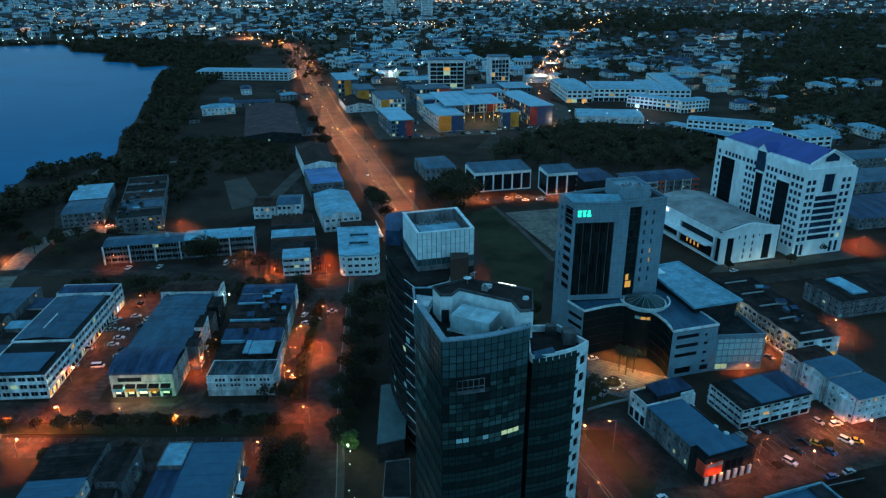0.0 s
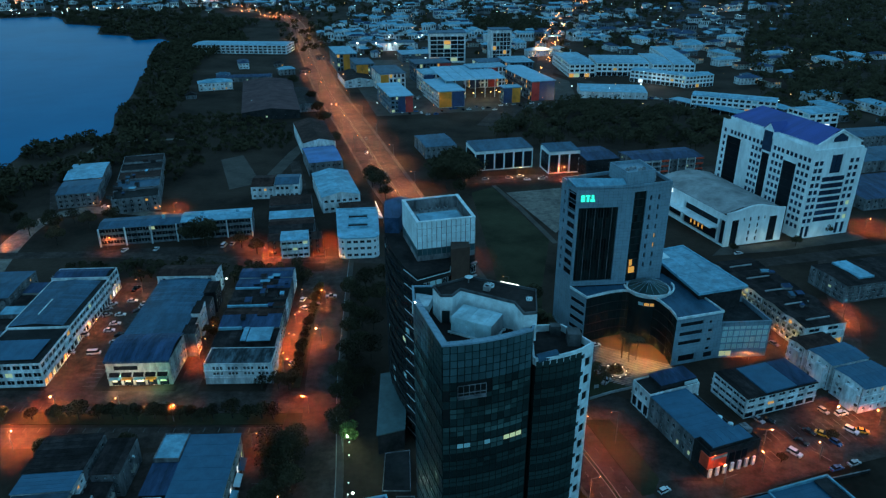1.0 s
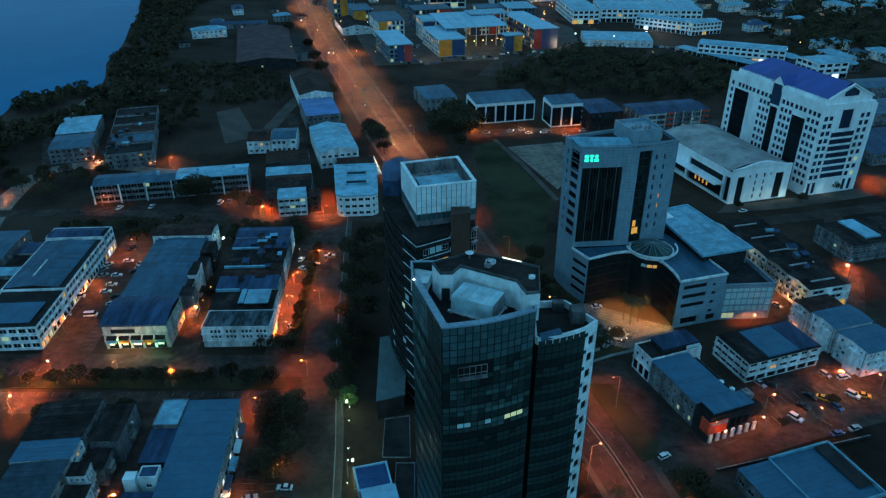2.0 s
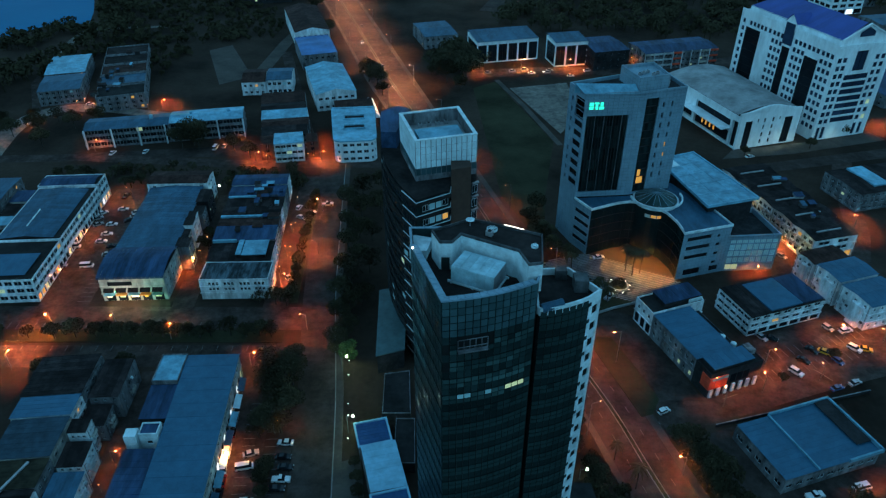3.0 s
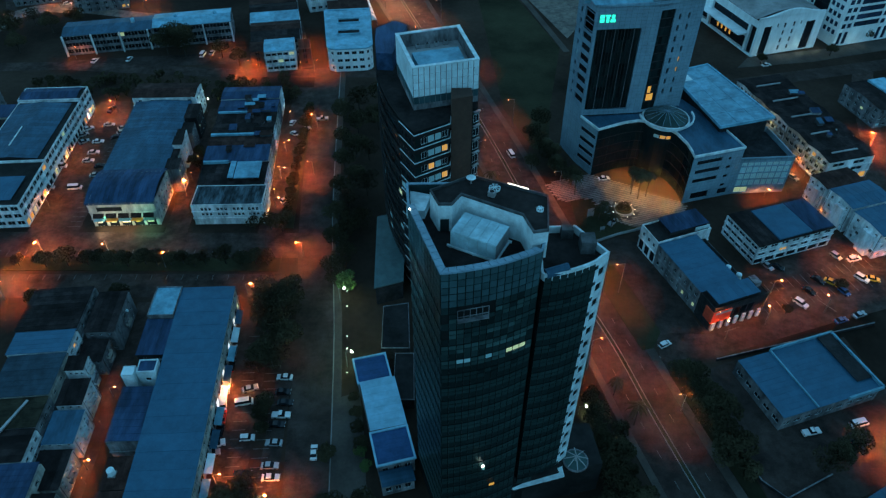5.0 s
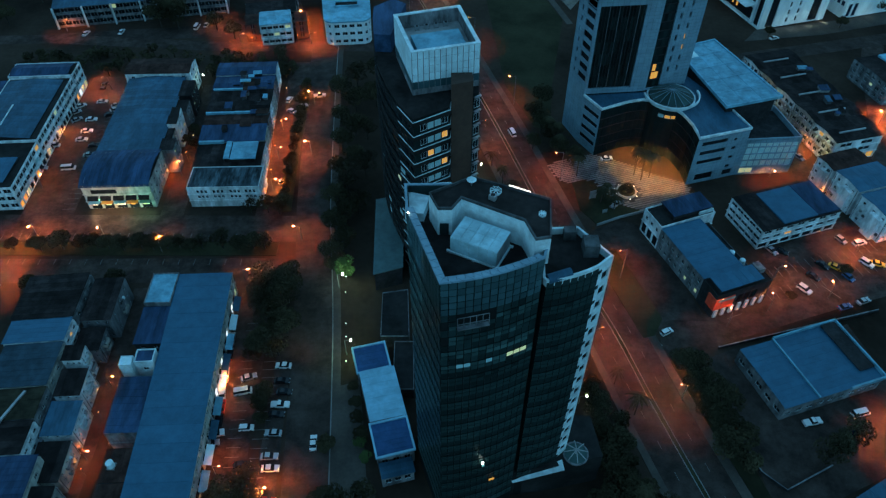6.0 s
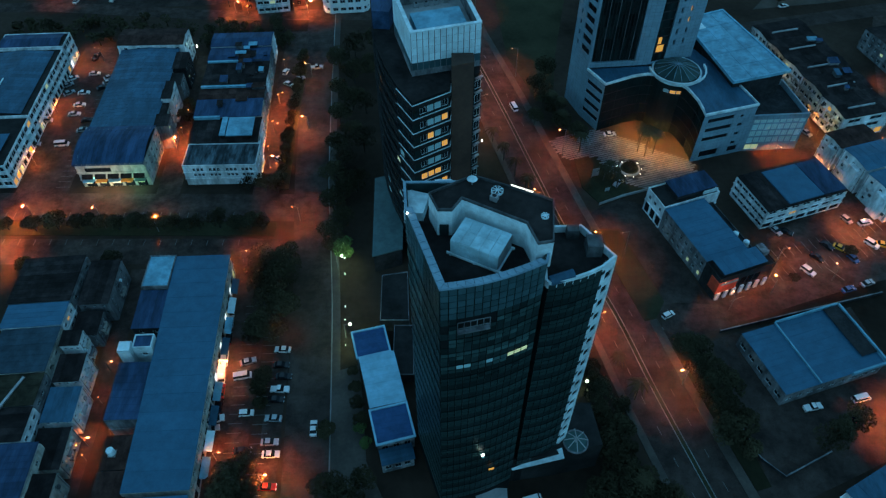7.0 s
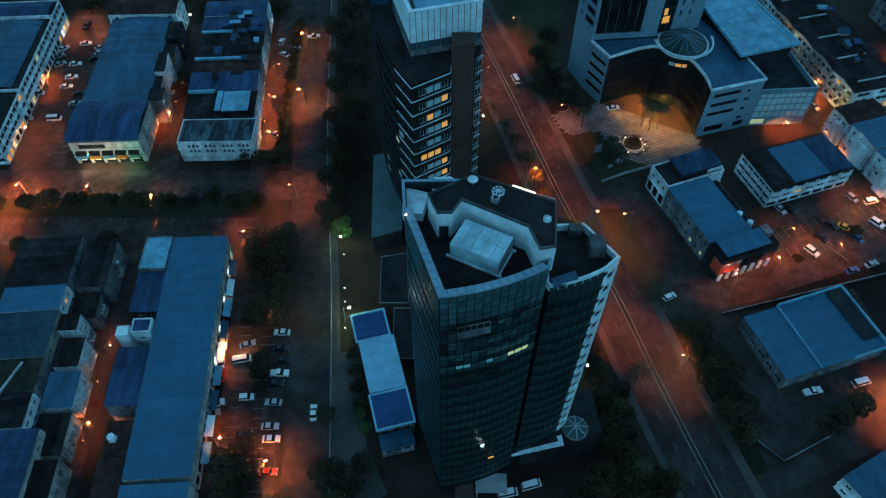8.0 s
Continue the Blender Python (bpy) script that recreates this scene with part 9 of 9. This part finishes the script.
# ---- cars ----
def car(kind, colour):
    paint = CAR_PAINTS[colour]
    L, W, H = {"sedan": (4.5, 1.75, 1.42), "hatch": (3.9, 1.68, 1.5), "van": (4.9, 1.85, 1.95), "pickup": (5.1, 1.8, 1.75), "suv": (4.6, 1.85, 1.7)}[kind]
    t = thing("car", pose(0, 0, 0), f"parked {colour} {kind} on asphalt", "car", "parked cars")
    hood = {"sedan": (0.78, 0.88), "hatch": (0.8, 0.95), "van": (0.95, 1.05), "pickup": (0.95, 1.0), "suv": (0.95, 1.02)}[kind]
    s = Shape()
    prof = [(-L / 2, 0.32), (L / 2, 0.3), (L / 2 - 0.02, hood[0] - 0.12), (L / 2 - 0.25, hood[0]), (L * 0.2, hood[1]), (-L / 2 + 0.15, hood[1]), (-L / 2, hood[1] - 0.2)]
    for sg in (-1, 1):
        ring = [(x, sg * W / 2 * (0.97 if z > 0.7 else 1), z) for x, z in prof]
        s.face(*(ring if sg < 0 else ring[::-1]))
    for (x0, z0), (x1, z1) in zip(prof, prof[1:] + prof[:1]):
        a0, a1 = W / 2 * (0.97 if z0 > 0.7 else 1), W / 2 * (0.97 if z1 > 0.7 else 1)
        s.face((x0, -a0, z0), (x0, a0, z0), (x1, a1, z1), (x1, -a1, z1))
    part("body", s, paint, t)
    front, rear_, tf, tr = {"sedan": (0.24, -0.36, 0.06, -0.22), "hatch": (0.27, -0.49, 0.1, -0.42), "van": (0.42, -0.49, 0.3, -0.47), "pickup": (0.22, -0.14, 0.08, -0.1), "suv": (0.25, -0.48, 0.1, -0.43)}[kind]
    lo, hi = hood[1], H
    B = [(L * rear_, -W * 0.47, lo), (L * front, -W * 0.47, lo), (L * front, W * 0.47, lo), (L * rear_, W * 0.47, lo)]
    T = [(L * tr, -W * 0.39, hi), (L * tf, -W * 0.39, hi), (L * tf, W * 0.39, hi), (L * tr, W * 0.39, hi)]
    s = Shape()
    for i in range(4):
        j = (i + 1) % 4
        s.face(B[i], B[j], T[j], T[i])
    part("cabin_glass", s, GLASS_DARK, t, "dark tinted glass")
    s = Shape()
    s.prism([(p[0], p[1] * 1.02) for p in T], hi - 0.03, hi + 0.05)
    part("roof_panel", s, paint, t)
    for x in (-L * 0.3, L * 0.31):
        for sg in (-1, 1):
            s = Shape()
            s.tube((x, sg * (W / 2 - 0.2), 0.32), (x, sg * (W / 2 + 0.01), 0.32), 0.32, 0.32, 12)
            part("wheel", s, RUBBER, t)
    for sg in (-1, 1):
        s = Shape()
        s.box(L / 2 - 0.12, sg * W * 0.36 - 0.2, hood[0] - 0.25, L / 2 + 0.01, sg * W * 0.36 + 0.2, hood[0] - 0.08)
        part("headlight", s, HEAD_GLASS, t)
        s = Shape()
        s.box(-L / 2 - 0.01, sg * W * 0.38 - 0.17, hood[1] - 0.32, -L / 2 + 0.1, sg * W * 0.38 + 0.17, hood[1] - 0.1)
        part("tail_light", s, TAIL_GLASS, t)
    return t


garage = {}


def far_car(x, y, turn, paint):
    """A car seen from far off."""
    t = thing("car", pose(x, y, 0.06, 0, 0, turn), "parked car in a distant car park", "car", "distant cars")
    s = Shape()
    s.box(-2.1, -0.85, -0.03, 2.1, 0.85, 0.85)
    s.prism([(-1.5, -0.75), (1.0, -0.75), (1.0, 0.75), (-1.5, 0.75)], 0.85, 1.4, 1)
    s.prism([(-1.3, -0.7), (0.7, -0.7), (0.7, 0.7), (-1.3, 0.7)], 1.4, 1.46)
    part("body", s, [paint, GLASS_DARK], t)
    return t


def park(kind, colour, x, y, turn):
    key = (kind, colour)
    if key not in garage:
        garage[key] = car(kind, colour)
        garage[key].matrix_basis = pose(x, y, 0.05, 0, 0, turn)
    else:
        copy_thing(garage[key], pose(x, y, 0.05, 0, 0, turn))


for kind, colour, x, y, turn in (
        ("sedan", "silver", -53.7, 152.7, 20), ("van", "white", -54.4, 148.1, 12), ("hatch", "white", -51.3, 137.0, 4), ("sedan", "silver", -44.0, 135.5, 178), ("sedan", "silver", -43.9, 128.9, 2), ("sedan", "white", -43.1, 125.6, 2),
        ("pickup", "white", -43.6, 144.0, 0), ("sedan", "black", -43.2, 148.0, 0), ("sedan", "white", -44.7, 156.6, 178), ("van", "white", -60.4, 153.5, 96), ("sedan", "white", -60.0, 147.6, 100), ("sedan", "red", -59.2, 143.4, 95),
        ("sedan", "black", -58.9, 139.0, 95), ("suv", "white", -59.0, 135.2, 15), ("sedan", "silver", -59.6, 132.4, 15), ("sedan", "silver", -61.2, 166.0, 95), ("hatch", "black", -60.6, 160.3, 95), ("sedan", "white", -33.2, 132.7, 94), ("sedan", "red", -42.6, 117.2, 0),
        ("sedan", "black", -50.4, 126.6, 5), ("sedan", "black", -44.4, 151.6, 0), ("sedan", "black", -44.2, 141.0, 0),
        ("sedan", "white", -139.7, 286.6, 8), ("sedan", "white", -139.9, 274.1, 8), ("sedan", "white", -139.0, 266.5, 10), ("sedan", "white", -139.1, 261.0, 6), ("van", "white", -137.6, 243.7, 6), ("van", "white", -148.4, 257.2, 4), ("sedan", "silver", -147.6, 243.6, 8),
        ("sedan", "silver", -133.1, 284.2, 30), ("sedan", "silver", -132.5, 281.0, 30), ("sedan", "black", -133.7, 277.4, 30), ("sedan", "black", -133.1, 257.3, 12), ("sedan", "silver", -132.8, 251.7, 12), ("sedan", "silver", -147.8, 279, 40), ("sedan", "white", -147.4, 283.5, 40), ("sedan", "silver", -145.6, 274, 40), ("pickup", "black", -142.7, 298.3, 80),
        ("sedan", "white", -60.8, 279.7, -35), ("sedan", "silver", -57.1, 283.2, 30), ("hatch", "white", -63.2, 288.0, 75), ("pickup", "silver", -51.2, 291.0, 10), ("hatch", "white", -57.4, 236.3, 40), ("sedan", "black", -58.0, 268, 85),
        ("hatch", "white", 65.6, 168.7, 28), ("suv", "white", 111.8, 185.2, -52), ("hatch", "silver", 131.5, 206.8, -60), ("sedan", "yellow", 125.0, 194.6, -40), ("sedan", "black", 121.2, 195.6, -50), ("hatch", "blue", 127.4, 190.2, -60), ("suv", "white", 137.0, 205.4, 15),
        ("suv", "white", 135.6, 196.3, -50), ("sedan", "yellow", 139.0, 196.0, -20), ("sedan", "blue", 121.5, 178.2, 18), ("sedan", "silver", 128.1, 180.5, 22), ("pickup", "white", 97.5, 139.0, 12), ("van", "white", 111.2, 141.6, 15), ("sedan", "silver", 107.0, 202.0, -60), ("sedan", "black", 110.0, 201.4, -30),
        ("sedan", "black", 116.4, 190.6, -48), ("van", "white", 15.8, 112.1, 12), ("van", "white", 21.6, 114.1, 16), ("sedan", "white", 60.9, 249.6, 10), ("pickup", "silver", 60.1, 224.4, 50), ("sedan", "silver", 133.0, 250.5, -60), ("van", "white", 26.8, 265.4, 108), ("suv", "black", 108.7, 136.2, 30),
        ("sedan", "white", -166, 342, 80), ("sedan", "white", -150, 343.5, 85), ("van", "white", -116, 348, 85), ("sedan", "silver", -112, 350, 85), ("sedan", "white", -204, 406, 10), ("sedan", "white", 56, 457, 5), ("sedan", "silver", 68, 462, 5), ("sedan", "white", 80, 452, 5), ("sedan", "white", 152, 338, 20)):
    park(kind, colour, x, y, turn)

rcar = random.Random(12)
for k in range(64):
    if k < 22:
        x, y = -38 + 6.2 * k + rcar.uniform(-1, 1), 634 + 1.9 * k + rcar.choice((0, 9, 16))
    elif k < 44:
        x, y = rcar.uniform(-66, -20), rcar.uniform(700, 730)
    else:
        x, y = 186 + 4.2 * (k - 44), 716 - 2.9 * (k - 44) + rcar.choice((0, 9))
    far_car(x, y, 16 + rcar.choice((0, 90)) + rcar.uniform(-5, 5), CAR_PAINTS[rcar.choice(("white", "white", "silver", "black", "blue"))])

for x, y, turn in ((28, 458, 8), (44, 461, 8), (52, 464, 8), (66, 459, 188), (92, 462, 188), (118, 465, 188), (136, 461, 8), (-40, 470, 106), (-62, 560, 106), (-58, 520, -74)):
    lit_car = far_car(x, y, turn, CAR_PAINTS["silver"])
    for sg in (-0.6, 0.6):
        s = Shape()
        s.ball((2.1, sg, 0.62), 0.2, rings=3, sides=6)
        part("headlight", s, BULB_WHITE, lit_car)

# ---- street lamps ----
def street_lamp(x, y, turn, height, bulb, label, reach=1.6):
    t = thing("street_lamp", pose(x, y, 0, 0, 0, turn), label, "street lamp", "street lamps")
    s = Shape()
    s.tube((0, 0, 0), (0, 0, height), 0.11, 0.07, 8)
    part("post", s, POLE, t)
    s = Shape()
    s.tube((0, 0, height), (reach, 0, height + 0.35), 0.05, 0.04, 6)
    part("arm", s, POLE, t)
    s = Shape()
    s.box(reach - 0.2, -0.16, height + 0.3, reach + 0.5, 0.16, height + 0.45)
    head = part("head", s, POLE, t)
    s = Shape()
    s.ball((reach + 0.15, 0, height + 0.26), 0.36 if bulb is BULB_GREEN else 0.15, rings=4, sides=8)
    part("bulb", s, bulb, head)


# several posts, as the two in the back lane, are added only for their orange glow
ORANGE_LAMPS = [(-134.4, 208, -90, 6.5, 3200), (-112.3, 208, -90, 6.0, 700), (-46.6, 206.5, 180, 6.5, 1500), (-91.5, 201.5, 90, 5.0, 900), (-49.5, 252.6, 180, 6.0, 2400), (-52.5, 285.5, 180, 6.0, 2600), (-48.6, 160.3, 0, 5.5, 2400),
                (-139, 296, 180, 6.0, 3200), (-146, 262, 0, 4.5, 1500), (-143, 233, 0, 6.0, 1500), (-95, 240, 90, 5.0, 2400), (-60.5, 232, 0, 5.0, 1300), (-61.5, 250, 0, 5.0, 1500), (-62.6, 268, 0, 5.0, 1300), (-61.8, 189, 0, 5.0, 1100),
                (-60, 150, 0, 4.6, 1100), (-56.4, 124, 0, 4.6, 800), (-91, 150, 0, 4.5, 800), (-90, 128, 0, 4.5, 800), (-150, 198, 90, 6.0, 3600), (-138, 187, 90, 6.0, 2600), (-172, 200, 90, 6.0, 5400), (-44, 118, 0, 5.5, 1700),
                (64.8, 146, 180, 7.0, 1500), (45.6, 196, -30, 7.0, 1300), (104, 190, 0, 5.5, 900), (118, 182, 90, 5.5, 500), (134.8, 202, 180, 5.5, 1800),
                (147, 200, 180, 5.5, 600), (84, 171, 90, 6.0, 500), (98, 177, 90, 6.0, 500), (127.5, 229, 90, 5.0, 1900), (134, 256, 90, 5.0, 2400), (172, 272, 180, 6.0, 3800), (160, 250, 90, 5.5, 1800), (119, 131.5, 90, 6.0, 4200), (118.5, 239.5, -90, 4.0, 900),
                (-176, 345, 0, 6.0, 500), (-108, 352, 0, 5.0, 2600), (-92, 333, 0, 5.0, 3200), (-60, 333, 0, 5.5, 3200), (-67, 352, 90, 5.5, 3400), (-76, 385, 90, 5.5, 3600), (-241, 350, 0, 6.0, 5200), (-222, 378, 180, 6.0, 4200), (-206, 402, 0, 5.0, 2400), (-160, 400, 0, 5.0, 2800), (-96, 440, 90, 5.0, 2400),
                (22, 462, 0, 6.0, 5200), (50, 465, 0, 6.0, 5200), (80, 466, 0, 6.0, 4000), (120, 470, 0, 6.0, 3600), (236, 372, 0, 6.0, 4500)]
for x, y, turn, h, p in ORANGE_LAMPS:
    street_lamp(x, y, turn, h, BULB_ORANGE, "street lamp with a glowing orange head on a grey post")
    a = radians(turn)
    downlight(x + 1.75 * math.cos(a), y + 1.75 * math.sin(a), h + 0.6, p * 46.0, ORANGE, 0.3, 142)
for x, y, turn, h, p in ((-32.2, 186.2, 0, 6, 2600), (-27.4, 160.9, 0, 6.5, 5200), (11.8, 238, 0, 7, 900), (36.7, 144.8, 0, 3.5, 500), (-101.5, 297.5, 0, 6.0, 300)):
    street_lamp(x, y, turn, h, BULB_GREEN, "street lamp with a bright greenish white head")
    a = radians(turn)
    lamp(x + 1.75 * math.cos(a), y + 1.75 * math.sin(a), h - 0.1, p * 1.3, GREENISH, 0.3)
# lamps along the far boulevard
P = [Vector(p) for p in MEDIAN]
run, nxt, k = 0.0, 190.0, 0
for a, b in zip(P, P[1:]):
    L = (b - a).length
    d = (b - a) / L
    n = Vector((d.y, -d.x))
    while nxt < run + L and nxt < 1560:
        c = a + d * (nxt - run)
        sg = 1 if k % 2 else -1
        q = c + n * sg * 11.6
        street_lamp(q.x, q.y, math.degrees(math.atan2(-n.y * sg, -n.x * sg)), 13.0, BULB_ORANGE, "tall boulevard lamp with a glowing orange head", 2.4)
        q = c + n * sg * 8.6
        downlight(q.x, q.y, 14.0, (56000 if nxt < 240 else 46000) if nxt < 430 else (170000 if nxt < 700 else 300000), ORANGE if nxt < 400 else (1.0, 0.38, 0.15), 0.5, 110 if nxt < 430 else 134)
        nxt += 25 if nxt < 430 else (32 if nxt < 700 else 52)
        k += 1
    run += L
for x, y, p in ((140, 990, 16000), (165, 1130, 18000), (205, 1290, 20000), (112, 836, 4000)):
    street_lamp(x, y, 0, 9.0, BULB_ORANGE, "tall boulevard lamp with a glowing orange head", 2.4)
    downlight(x + 2.5, y, 10, p * 12, (1.0, 0.34, 0.14), 0.5, 150)
for x, y, z, p, c in ((34, 705, 9, 16000, WARM), (-10, 660, 5, 2500, WARM), (60, 690, 7, 4500, WARM), (110, 700, 5, 4000, WARM), (170, 735, 6, 6000, COOL), (225, 770, 5, 6000, COOL), (250, 690, 5, 5000, COOL), (-20, 880, 8, 4000, WARM), (-70, 1010, 10, 9000, COOL)):
    lamp(x, y, z, p * 2.2, c, 0.6)
# small garden lamps along the footpath
for k in range(5):
    q = Vector((-27.2, 158)).lerp(Vector((-30.4, 190)), (0, 0.27, 0.42, 0.8, 1.0)[k])
    t = thing("garden_lamp", pose(q.x, q.y, 0), "small white bollard lamp beside a path", "lamp", "garden lamps")
    s = Shape()
    s.tube((0, 0, 0), (0, 0, 0.8), 0.07, 0.07, 8)
    part("post", s, POLE, t)
    s = Shape()
    s.ball((0, 0, 0.9), 0.13, rings=4, sides=8)
    part("bulb", s, BULB_WHITE, t)

# wall lamps in the lanes
for x, y, z, p in ((-95.0, 249.0, 4.0, 5200), (-95.4, 260.6, 3.0, 7000), (-62.2, 240.0, 3.0, 700), (-62.8, 254.0, 3.0, 700), (-63.4, 270.0, 3.0, 700), (-64.4, 292.0, 3.6, 900), (-148.6, 293.0, 4.0, 1600), (-146.6, 252.0, 3.4, 900),
                   (136.8, 250.0, 4.0, 900), (81.4, 174.2, 8.9, 3600), (-86.4, 332.0, 4.0, 900), (-66.2, 334.0, 4.0, 900), (-167.0, 397.0, 4.0, 1200), (-209.0, 402.0, 4.0, 900), (-61.5, 176.0, 3.4, 800), (-90.2, 140.0, 3.6, 500), (-89.0, 124.0, 3.6, 600)):
    t = thing("wall_lamp", pose(x, y, z), "small glowing orange lamp in a lane", "lamp", "wall lamps")
    s = Shape()
    s.ball((0, 0, 0), 0.18, rings=4, sides=8)
    part("bulb", s, BULB_ORANGE, t)
    s = Shape()
    s.tube((0, 0, 0.1), (0, 0, 0.3), 0.2, 0.06, 8)
    part("hood", s, POLE, t)
    s = Shape()
    s.tube((0, 0, -z), (0, 0, 0.12), 0.04, 0.04, 5)
    part("post", s, POLE, t)
    lamp(x, y, z, p * 1.0, ORANGE, 0.2)
